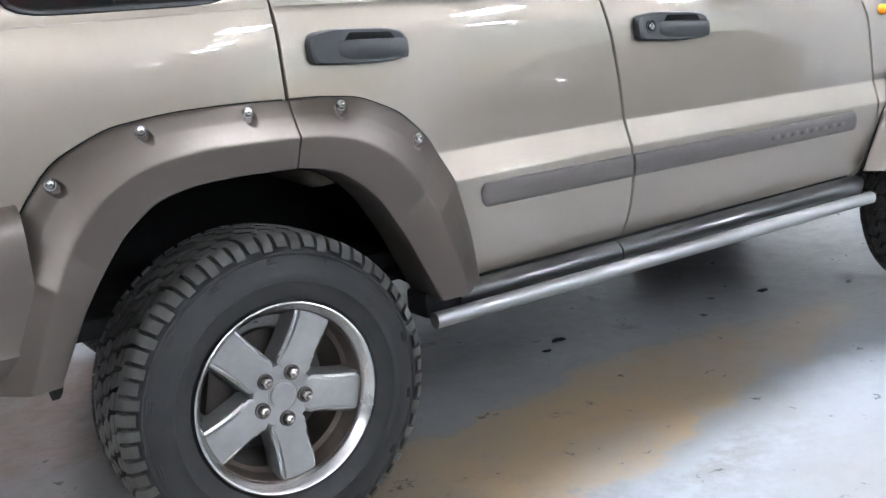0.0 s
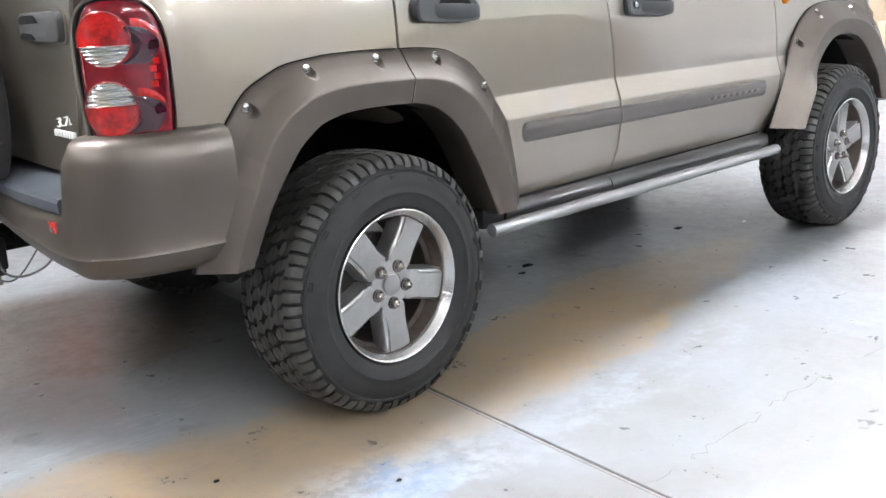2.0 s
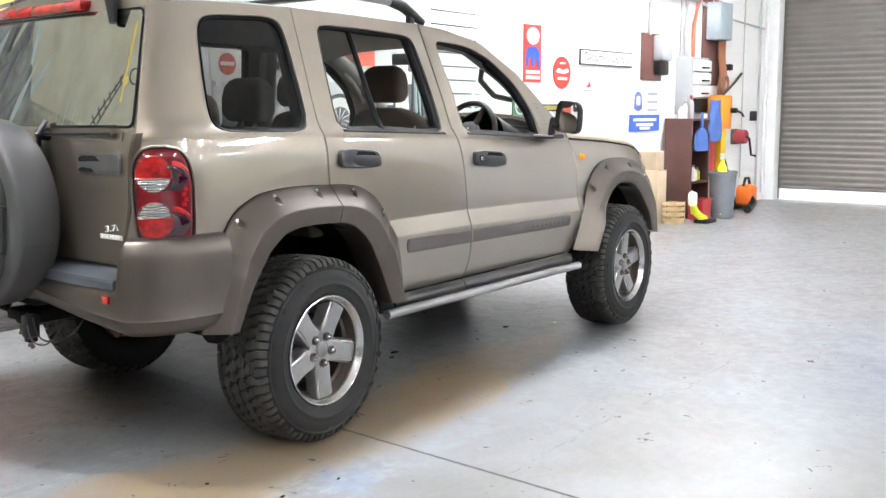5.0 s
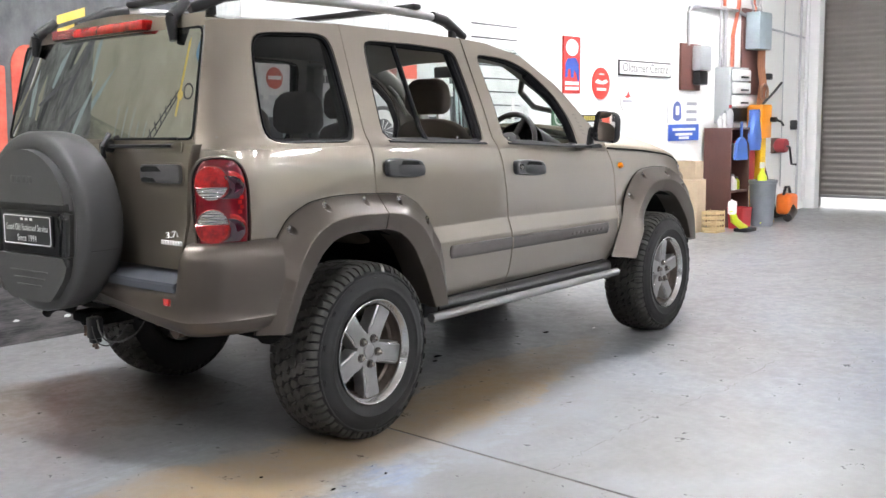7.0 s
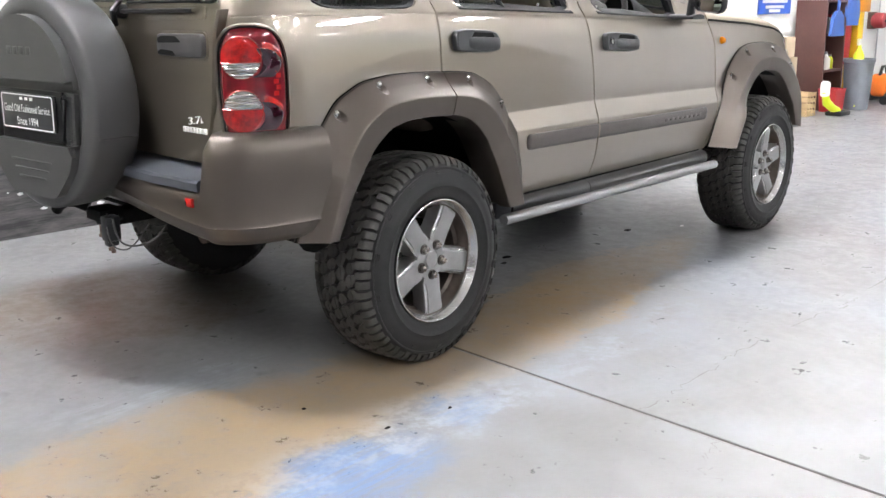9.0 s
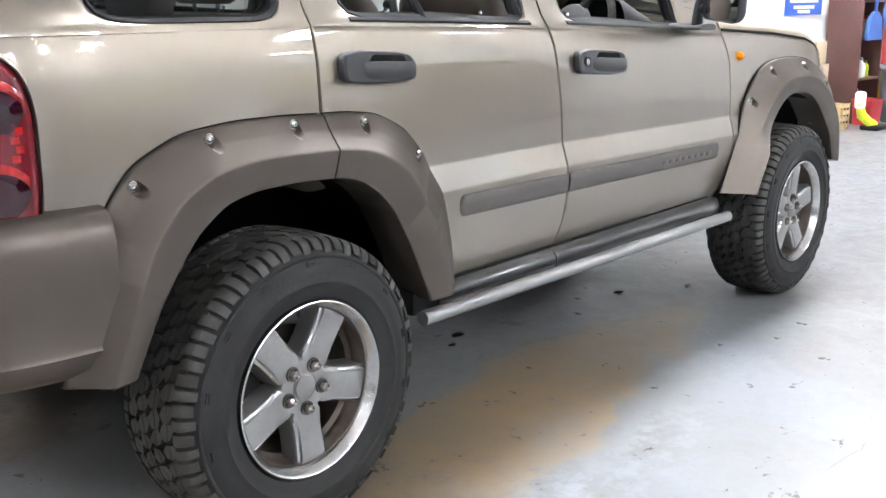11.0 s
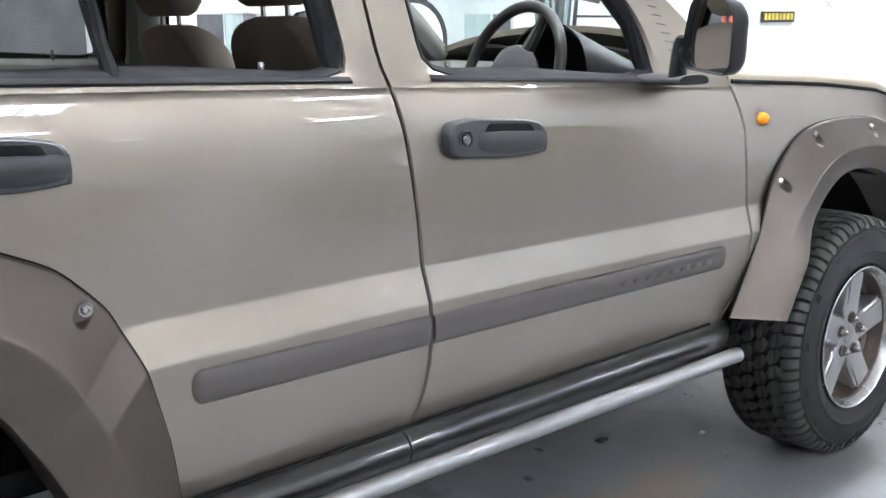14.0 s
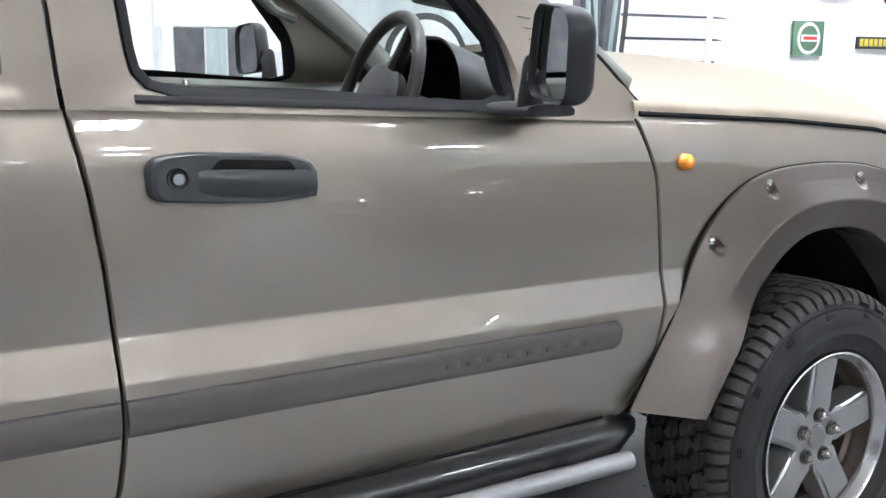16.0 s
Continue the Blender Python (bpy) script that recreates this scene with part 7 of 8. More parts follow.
# a yellow crane mast over a lattice tower, and reeds below
wpart("painted_mast", flat(bmesh.new(), [(-2.085, 2.14), (-2.065, 2.14), (-1.985, 2.62), (-1.995, 2.66), (-2.008, 2.62)], 0.008), M_YELLOW, mural, "yellow painted mast")
wpart("painted_mast_head", flat(bmesh.new(), rounded(rect(-2.085, -2.03, 2.25, 2.31), 0.02, 3), 0.010), M_YELLOW, mural)
wpart("painted_cage", sweep(bmesh.new(), [(-2.13 + 0.045 * math.cos(math.tau * k / 14), -0.008, 2.34 + 0.05 * math.sin(math.tau * k / 14)) for k in range(14)], 0.006, 6, closed=True), M_DARK, mural)
for k in range(2):
    wpart("painted_strut", flat(bmesh.new(), [(-1.90 + 0.05 * k, 1.86), (-1.888 + 0.05 * k, 1.86), (-2.045 + 0.02 * k, 2.30), (-2.055 + 0.02 * k, 2.30)], 0.007), M_DARK, mural)
for k in range(6):
    x0 = -1.898 - 0.025 * k
    wpart("painted_strut", flat(bmesh.new(), [(x0, 1.90 + 0.066 * k), (x0 + 0.052 - 0.006 * k, 1.945 + 0.066 * k), (x0 + 0.050 - 0.006 * k, 1.957 + 0.066 * k), (x0 - 0.002, 1.914 + 0.066 * k)], 0.0085), M_DARK, mural)
for k in range(5):
    wpart("painted_reed", flat(bmesh.new(), [(-1.55 - 0.07 * k, 1.70), (-1.545 - 0.07 * k, 1.70), (-1.50 - 0.075 * k, 1.95 + 0.03 * (k % 3)), (-1.505 - 0.075 * k, 1.95 + 0.03 * (k % 3))], 0.0065), M_TEAL, mural)
wpart("painted_shore", flat(bmesh.new(), [(-2.6, 1.15), (-0.72, 1.15), (-0.72, 1.78), (-1.3, 1.80), (-1.9, 1.86), (-2.6, 1.93)], 0.005), wash("mural_shore", (0.07, 0.075, 0.055), (0.30, 0.30, 0.22), 5.0, (1, 1, 2)), mural, "dark painted shore")
wpart("painted_trees", flat(bmesh.new(), [(-1.36, 1.15), (-0.72, 1.15), (-0.72, 2.75), (-0.90, 2.60), (-1.06, 2.35), (-1.12, 2.12), (-1.20, 1.95), (-1.30, 1.72)], 0.0065), wash("mural_trees", (0.03, 0.035, 0.03), (0.25, 0.26, 0.24), 6.0, (2, 1, 0.6)), mural, "dark painted trees")
rngf = random.Random(17)
for k in range(26):
    x, z, h, lean = rngf.uniform(-1.22, -0.62), rngf.uniform(1.3, 2.2), rngf.uniform(0.25, 0.6), rngf.uniform(-0.22, 0.05)
    wpart("painted_frond", flat(bmesh.new(), [(x, z), (x + 0.018, z), (x + lean * 0.5 + 0.03, z + h * 0.5), (x + lean, z + h), (x + lean * 0.5 - 0.004, z + h * 0.5)], 0.0080 + 0.0001 * k, 0.002), (M_DARK, M_NIGHT, M_TEAL, M_HAZE)[k % 4], mural)
wpart("painted_blue", flat(bmesh.new(), rounded(rect(-2.55, -2.08, 2.55, 3.0), 0.08, 4), 0.006), wash("mural_blue", (0.08, 0.22, 0.34), (0.2, 0.36, 0.46), 4.0), mural)
# petrol pump
for x0, x1 in ((-0.225, -0.145), (0.118, 0.19)):
    wpart("painted_pump_side", flat(bmesh.new(), rounded([(x0 - 0.02, 0.70), (x1 - 0.02, 0.70), (x1, 1.62), (x0, 1.62)], 0.02, 3), 0.008), M_RED, mural, "red painted pump side")
wpart("painted_pump_face", flat(bmesh.new(), [(-0.15, 0.74), (0.112, 0.74), (0.128, 1.60), (-0.135, 1.60)], 0.007), M_WHITE, mural, "white painted pump face")
wpart("painted_pump_foot", flat(bmesh.new(), rounded(rect(-0.20, 0.20, 0.645, 0.735), 0.02, 3), 0.009), M_WHITE, mural)
wpart("painted_pump_foot", flat(bmesh.new(), rounded(rect(-0.235, -0.15, 0.66, 0.745), 0.02, 3), 0.010), M_RED, mural)
wpart("painted_badge", flat(bmesh.new(), disc(-0.02, 1.12, 0.052), 0.010), M_PALE, mural, "round painted badge")
wpart("painted_badge_mark", flat(bmesh.new(), rect(-0.058, 0.018, 1.108, 1.130), 0.012), surface("navy_paint", (0.04, 0.05, 0.12), 0.6), mural)
wpart("painted_emblem", flat(bmesh.new(), rounded([(-0.085, 0.955), (-0.045, 0.965), (-0.05, 0.935), (-0.03, 0.955), (0.015, 0.95), (0.03, 0.925), (0.035, 0.965), (0.075, 0.985), (0.03, 0.99), (0.01, 1.02), (-0.03, 0.985), (-0.06, 0.99)], 0.006, 3), 0.010), M_RED, mural, "red painted emblem")
wpart("painted_dial", flat(bmesh.new(), rounded(rect(-0.10, 0.09, 1.29, 1.45), 0.02, 3), 0.010), M_DARK, mural)
for k in range(4):
    wpart("painted_digit_bar", flat(bmesh.new(), rect(-0.08 + 0.042 * k, -0.055 + 0.042 * k, 1.33, 1.38), 0.012), M_PALE, mural)
rngm = random.Random(3)
for k in range(46):
    x, z, r = rngm.uniform(-0.9, 1.3), rngm.uniform(0.06, 0.62), rngm.uniform(0.006, 0.022)
    n = 7
    wpart("paint_fleck", flat(bmesh.new(), [(x + r * rngm.uniform(0.5, 1.6) * math.cos(math.tau * i / n), z + 0.55 * r * rngm.uniform(0.5, 1.3) * math.sin(math.tau * i / n)) for i in range(n)], 0.0075, 0.002), M_PALE, mural)
# second pump, with its hose, and a striped board
wpart("painted_pump_body", flat(bmesh.new(), rounded([(0.225, 0.66), (0.52, 0.66), (0.50, 1.60), (0.44, 1.74), (0.28, 1.74), (0.225, 1.66)], 0.05, 5), 0.007), M_RED, mural, "red painted pump")
wpart("painted_panel", flat(bmesh.new(), rounded(rect(0.275, 0.425, 1.0, 1.47), 0.03, 3), 0.009), wash("mural_maroon", (0.10, 0.035, 0.03), (0.22, 0.09, 0.075), 5.0), mural)
bm = bmesh.new()
sweep(bm, [(0.290 + 0.085 * t + 0.022 * math.sin(7 * t), -0.012, 1.46 - 0.42 * t) for t in [k / 14 for k in range(15)]], 0.011, 8)
wpart("painted_hose", bm, M_PALE, mural)
wpart("painted_nozzle", flat(bmesh.new(), rounded(rect(0.335, 0.395, 1.00, 1.06), 0.012, 3), 0.011), M_PALE, mural)
wpart("painted_pipe", sweep(bmesh.new(), [(0.40, -0.009, 1.62), (0.46, -0.009, 1.58), (0.475, -0.009, 1.50), (0.475, -0.009, 1.2)], 0.008, 6), M_GREY, mural)
for k in range(6):
    wpart("painted_stripe", flat(bmesh.new(), [(0.52, 1.49 + 0.075 * k), (0.70, 1.55 + 0.075 * k), (0.70, 1.60 + 0.075 * k), (0.52, 1.54 + 0.075 * k)], 0.007), M_YELLOW, mural, "yellow painted stripe")
wpart("painted_shield", flat(bmesh.new(), rounded([(1.12, 1.55), (1.25, 1.42), (1.38, 1.55), (1.40, 1.86), (1.10, 1.86)], 0.05, 4), 0.007), M_YELLOW, mural, "yellow painted shield")
wpart("painted_strip", flat(bmesh.new(), rect(1.10, 1.40, 1.90, 1.99), 0.007), M_YELLOW, mural)
# the painted shed seen through the cabin
for x0, x1, z0, z1, mt in ((1.86, 1.99, 0.62, 2.3, M_WHITE), (2.03, 2.075, 0.62, 2.3, M_WHITE), (3.88, 4.02, 0.62, 2.4, M_PALE), (3.30, 3.38, 1.45, 2.4, M_PALE)):
    wpart("painted_post", flat(bmesh.new(), rect(x0, x1, z0, z1), 0.008), mt, mural, "pale painted post")
wpart("painted_beam", flat(bmesh.new(), rect(2.0, 2.75, 1.335, 1.45), 0.009), M_PALE, mural, "pale painted beam")
wpart("painted_beam", flat(bmesh.new(), rect(2.75, 4.15, 1.50, 1.60), 0.009), M_PALE, mural)
for x0, x1, mt in ((2.08, 2.20, M_NIGHT), (2.21, 2.29, M_TEAL), (2.30, 2.36, M_NIGHT), (3.55, 3.72, M_TEAL), (3.74, 3.86, M_NIGHT)):
    wpart("painted_board", flat(bmesh.new(), rect(x0, x1, 0.66, 1.33), 0.006), mt, mural)
for z0, z1, mt in ((1.24, 1.325, M_PALE), (1.14, 1.235, M_GREY), (1.0, 1.13, M_PALE), (0.85, 0.99, M_GREY)):
    wpart("painted_board", flat(bmesh.new(), rect(2.37, 2.80, z0, z1), 0.006), mt, mural)
wpart("painted_tyre", flat(bmesh.new(), disc(3.22, 1.20, 0.215), 0.007), M_DARK, mural, "black painted tyre")
wpart("painted_whitewall", flat(bmesh.new(), disc(3.22, 1.20, 0.185), 0.009), M_WHITE, mural, "painted whitewall")
wpart("painted_hub", flat(bmesh.new(), disc(3.22, 1.20, 0.115), 0.011), M_NIGHT, mural)
for k in range(12):
    a = math.tau * k / 12
    wpart("painted_spoke", flat(bmesh.new(), [(3.22 + 0.02 * math.cos(a + 1.2), 1.20 + 0.02 * math.sin(a + 1.2)), (3.22 + 0.105 * math.cos(a - 0.05), 1.20 + 0.105 * math.sin(a - 0.05)), (3.22 + 0.105 * math.cos(a + 0.05), 1.20 + 0.105 * math.sin(a + 0.05))], 0.013), M_PALE, mural)
wpart("painted_round_sign", flat(bmesh.new(), disc(2.57, 1.60, 0.13), 0.008), M_WHITE, mural, "cream painted round sign")
for k in range(4):
    wpart("painted_sign_bar", flat(bmesh.new(), rect(2.485 + 0.045 * k, 2.518 + 0.045 * k, 1.575, 1.63), 0.010), M_DARK, mural)
wpart("painted_round_sign", flat(bmesh.new(), rounded(rect(1.98, 2.28, 1.48, 1.72), 0.05, 4), 0.012), M_WHITE, mural)
wpart("painted_sign_mark", flat(bmesh.new(), disc(2.13, 1.60, 0.075), 0.014), M_RED, mural, "red painted sign mark")
wpart("painted_sign_bar", flat(bmesh.new(), rect(2.07, 2.19, 1.59, 1.615), 0.016), M_WHITE, mural)
for x0, x1, z0 in ((3.05, 3.22, 1.63), (3.26, 3.38, 1.64), (3.42, 3.62, 1.63)):
    wpart("painted_notice", flat(bmesh.new(), rect(x0, x1, z0, z0 + 0.17), 0.008), M_RED, mural, "red painted notice")
# painted cactus-like plant and weatherboard shadows, a rail and a tub
for k in range(7):
    bm = bmesh.new()
    sweep(bm, [(4.05 + 0.045 * k + 0.03 * math.sin(3 * t + k), -0.008, 1.10 + 0.75 * t) for t in [q / 8 for q in range(9)]], 0.014, 6)
    wpart("painted_stem", bm, M_TEAL if k % 2 else M_DARK, mural)
wpart("painted_plant", flat(bmesh.new(), rounded([(4.06, 1.10), (4.28, 1.10), (4.36, 1.9), (3.98, 1.9)], 0.08, 4), 0.005), M_NIGHT, mural, "dark painted plant")
for k in range(9):
    bm = bmesh.new()
    flat(bm, [(4.32, 1.195 + 0.115 * k), (4.95 + 0.16 * ((k * 7) % 3) / 3, 1.193 + 0.115 * k), (4.96, 1.203 + 0.115 * k), (4.32, 1.209 + 0.115 * k)], 0.006)
    wpart("painted_board_shadow", bm, M_DARK if k % 2 else M_NIGHT, mural)
wpart("painted_post", flat(bmesh.new(), rect(4.885, 4.925, 1.12, 1.50), 0.010), M_WHITE, mural)
wpart("painted_tub", flat(bmesh.new(), rounded([(4.06, 1.08), (4.40, 1.08), (4.42, 1.185), (4.04, 1.185)], 0.03, 4), 0.011), M_GREY, mural, "grey painted tub")

# ---- signs ----
SIGN_RED, SIGN_BLUE = surface("sign_red", (0.68, 0.055, 0.04), 0.35, vary=0.05), surface("sign_blue", (0.03, 0.10, 0.45), 0.4, vary=0.05)
SIGN_WHITE, SIGN_BLACK = surface("sign_white", (0.80, 0.80, 0.79), 0.4, vary=0.03), surface("sign_black", (0.02, 0.02, 0.02), 0.4)
SIGN_GREEN, SIGN_YELLOW = surface("sign_green", (0.09, 0.18, 0.11), 0.4), surface("sign_yellow", (0.58, 0.46, 0.08), 0.4)


def sign(label, outline, mat):
    return single("wall_sign", flat(bmesh.new(), outline, 0.005, 0.012), mat, label, "sign", at=TURNED, group="wall signs", smooth=False)


s = sign("tall red enamel sign with blue animal shape", rect(5.70, 5.99, 1.55, 2.09), SIGN_RED)
wpart("oval", flat(bmesh.new(), disc(5.845, 1.985, 0.105, squash=0.75), 0.017), SIGN_WHITE, s)
wpart("animal_shape", flat(bmesh.new(), rounded([(5.73, 1.70), (5.765, 1.70), (5.775, 1.78), (5.82, 1.78), (5.83, 1.70), (5.87, 1.70), (5.88, 1.78), (5.92, 1.74), (5.95, 1.66), (5.97, 1.68), (5.955, 1.84), (5.90, 1.89), (5.77, 1.88), (5.73, 1.83)], 0.012, 3), 0.017), SIGN_BLUE, s, "blue animal silhouette")
for z in (1.63, 1.58):
    wpart("lettering_bar", flat(bmesh.new(), rect(5.73, 5.96, z, z + 0.032), 0.017), SIGN_WHITE, s)
s = sign("round red enamel drink sign with white script", disc(6.375, 1.655, 0.158), SIGN_RED)
wpart("script_stroke", flat(bmesh.new(), rounded([(6.25, 1.66), (6.30, 1.70), (6.38, 1.675), (6.46, 1.70), (6.50, 1.67), (6.42, 1.645), (6.33, 1.65)], 0.02, 3), 0.017), SIGN_WHITE, s)
wpart("lettering_bar", flat(bmesh.new(), rect(6.29, 6.46, 1.585, 1.61), 0.017), SIGN_WHITE, s)
wpart("lettering_bar", flat(bmesh.new(), rect(6.33, 6.42, 1.74, 1.755), 0.017), SIGN_WHITE, s)
s = sign("white street sign with black border and old-style lettering", rect(6.71, 7.80, 1.745, 1.905), SIGN_BLACK)
wpart("panel", flat(bmesh.new(), rect(6.725, 7.785, 1.760, 1.890), 0.017), SIGN_WHITE, s)
ob = new("lettering", text_mesh("Oldtimer Centre", 0.13, SIGN_BLACK, width=0.95))
ob.parent = s
ob.matrix_basis = pose(7.255, -0.0225, 1.828, 90, 0, 0)
s = sign("pale round oil sign with small red winged emblem", disc(6.88, 1.50, 0.13), SIGN_WHITE)
wpart("emblem", flat(bmesh.new(), rounded([(6.82, 1.53), (6.87, 1.545), (6.90, 1.59), (6.92, 1.545), (6.95, 1.535), (6.88, 1.515)], 0.01, 3), 0.017), SIGN_RED, s)
wpart("lettering_bar", flat(bmesh.new(), rect(6.79, 6.97, 1.475, 1.495), 0.017), surface("sign_grey", (0.35, 0.36, 0.40), 0.5), s)
s = sign("small black sign with yellow lettering strokes", rect(6.04, 6.40, 1.275, 1.345), SIGN_BLACK)
for k in range(8):
    wpart("lettering_bar", flat(bmesh.new(), rect(6.06 + 0.041 * k, 6.088 + 0.041 * k, 1.29, 1.332), 0.017), SIGN_YELLOW, s)
s = sign("small green square sign with white ring", rect(5.52, 5.76, 1.235, 1.425), SIGN_GREEN)
wpart("ring", flat(bmesh.new(), disc(5.64, 1.33, 0.088), 0.017), SIGN_WHITE, s)
wpart("ring_centre", flat(bmesh.new(), disc(5.64, 1.33, 0.070), 0.020), SIGN_GREEN, s)
wpart("ring_band", flat(bmesh.new(), rect(5.575, 5.71, 1.312, 1.35), 0.023), SIGN_WHITE, s)
wpart("lettering_bar", flat(bmesh.new(), rect(5.59, 5.695, 1.322, 1.34), 0.026), SIGN_RED, s)
s = sign("white notice with blue crest and blue lower band", rect(7.76, 8.48, 1.05, 1.545), SIGN_WHITE)
wpart("blue_band", flat(bmesh.new(), rect(7.76, 8.48, 1.052, 1.235), 0.017), SIGN_BLUE, s)
wpart("crest", flat(bmesh.new(), rounded([(7.86, 1.30), (7.96, 1.27), (8.06, 1.30), (8.04, 1.46), (7.96, 1.50), (7.88, 1.46)], 0.03, 3), 0.017), surface("crest_blue", (0.10, 0.14, 0.40), 0.5), s)
wpart("crest_centre", flat(bmesh.new(), rounded(rect(7.92, 8.0, 1.34, 1.44), 0.02, 3), 0.020), SIGN_WHITE, s)
for z in (1.47, 1.38, 1.29):
    wpart("lettering_bar", flat(bmesh.new(), rect(8.18, 8.42, z - 0.02, z + 0.015), 0.017), bpy.data.materials["sign_grey"], s)
for z, w in ((1.18, 0.27), (1.125, 0.2), (1.085, 0.12)):
    wpart("lettering_bar", flat(bmesh.new(), rect(8.12 - w, 8.12 + w, z - 0.016, z + 0.014), 0.021), SIGN_WHITE, s)

# ---- electrical gear ----
BOX_GREY, BOARD = surface("grey_enamel", (0.38, 0.40, 0.41), 0.45, vary=0.08), surface("brown_board", (0.13, 0.055, 0.045), 0.6, vary=0.2)
GALV, COPPER = surface("galvanised_conduit", (0.50, 0.51, 0.52), 0.4, 0.6, vary=0.08), surface("red_conduit", (0.50, 0.12, 0.06), 0.5)


def wbox(bm, x0, x1, d0, d1, z0, z1, bevel=0.008):
    return box(bm, (x0, -d1, z0), (x1, -d0, z1), bevel)


def wthing(name, label, category, at=(0, 0, 0), group=""):
    return thing(name, label, category, TURNED @ Matrix.Translation(at) @ Matrix.Translation((0, 0, FLOOR_Z)), group)


m = wthing("meter_board", "brown wooden board with grey electricity meter", "meter", (8.02, 0, 1.58))
wpart("board", wbox(bmesh.new(), 0.0, 0.46, 0.0, 0.03, 0.0, 0.52, 0.004), BOARD, m)
wpart("meter", wbox(bmesh.new(), 0.24, 0.50, 0.03, 0.15, 0.22, 0.50, 0.02), BOX_GREY, m, "grey meter case")
wpart("meter_base", wbox(bmesh.new(), 0.26, 0.48, 0.03, 0.12, 0.06, 0.22, 0.02), BLACK_PLASTIC, m)
m = wthing("switchboard", "grey steel switchboard with white breakers", "switchboard", (8.90, 0, 1.20))
wpart("case", wbox(bmesh.new(), 0.0, 0.50, 0.0, 0.20, 0.0, 0.66, 0.01), BOX_GREY, m)
for k in range(3):
    b = wpart("breaker", wbox(bmesh.new(), 0.04, 0.46, 0.20, 0.25, 0.20 + 0.15 * k, 0.33 + 0.15 * k, 0.01), SIGN_WHITE, m, "white breaker")
    wpart("toggle", wbox(bmesh.new(), 0.18, 0.34, 0.25, 0.28, 0.23 + 0.15 * k, 0.25 + 0.15 * k, 0.004), BLACK_PLASTIC, b)
wpart("lower_cover", wbox(bmesh.new(), 0.04, 0.46, 0.20, 0.215, 0.02, 0.18, 0.004), BLACK_PLASTIC, m)
m = wthing("fuse_box", "blue-grey fuse box on a dark brown board", "fuse box", (9.58, 0, 1.55))
wpart("board", wbox(bmesh.new(), 0.0, 0.55, 0.0, 0.03, 0.0, 1.05, 0.004), BOARD, m)
wpart("case", wbox(bmesh.new(), 0.06, 0.42, 0.03, 0.22, 0.55, 1.0, 0.015), surface("blue_grey_enamel", (0.30, 0.36, 0.39), 0.4), m)
for k in range(4):
    bm = bmesh.new()
    sweep(bm, [(0.11 + 0.085 * k, -0.10, 1.0), (0.11 + 0.085 * k, -0.10, 1.06), (0.20 + 0.085 * k, -0.04, 1.12), (0.20 + 0.085 * k, -0.03, 3.2)], 0.014, 8)
    wpart("conduit", bm, GALV if k != 1 else COPPER, m)
m = wthing("copper_pipework", "orange and copper gas pipework with gauge", "pipework", (9.95, -0.06, 1.40))
PIPE = surface("orange_pipe", (0.45, 0.20, 0.11), 0.4, 0.4)
for x in (0.0, 0.07, 0.13):
    bm = bmesh.new()
    sweep(bm, [(x, -0.02, 0.0), (x + 0.02, -0.04, 0.3), (x - 0.02, -0.03, 0.5), (x, -0.02, 0.75)], 0.022, 8)
    wpart("pipe", bm, PIPE, m)
bm = bmesh.new()
sweep(bm, [(0.07 + 0.10 * math.cos(math.tau * k / 20), -0.07, 0.18 + 0.10 * math.sin(math.tau * k / 20)) for k in range(20)], 0.018, 8, closed=True)
wpart("coil", bm, surface("dull_copper", (0.42, 0.25, 0.17), 0.35, 0.8), m)
wpart("valve", wbox(bmesh.new(), 0.16, 0.26, 0.0, 0.10, 0.34, 0.42, 0.02), BLACK_PLASTIC, m)
m = wthing("wall_conduit", "galvanised conduit running along the wall", "conduit", (0, 0, 0))
for pts, r, mt in (([(8.18, -0.03, 2.08), (8.18, -0.03, 2.44), (8.20, -0.03, 2.50), (8.28, -0.03, 2.53), (9.4, -0.03, 2.55), (9.7, -0.03, 2.5)], 0.02, GALV), ([(8.98, -0.03, 1.86), (8.98, -0.03, 4.5)], 0.018, GALV), ([(9.10, -0.03, 1.86), (9.10, -0.03, 4.5)], 0.022, GALV), ([(9.06, -0.03, 2.58), (9.06, -0.03, 4.5)], 0.02, COPPER), ([(9.30, -0.03, 1.86), (9.30, -0.03, 2.25), (9.45, -0.03, 2.62), (9.45, -0.03, 4.5)], 0.024, COPPER), ([(10.05, -0.04, 2.42), (10.2, -0.04, 2.40), (11.5, -0.03, 2.34)], 0.014, GALV), ([(10.85, -0.02, 0.35), (10.85, -0.02, 4.5)], 0.008, GALV), ([(11.38, -0.03, 0.1), (11.38, -0.03, 4.6)], 0.016, GALV), ([(11.62, -0.03, 0.1), (11.62, -0.03, 4.6)], 0.026, SIGN_WHITE)):
    bm = bmesh.new()
    sweep(bm, pts, r, 8)
    wpart("pipe", bm, mt, m)
bm = bmesh.new()
wbox(bm, 11.70, 11.88, 0.0, 0.16, 0.0, 4.6, 0.01)
single("corner_column", bm, SIGN_WHITE, "white steel column beside the roller door", "column", at=TURNED, kind="structure")

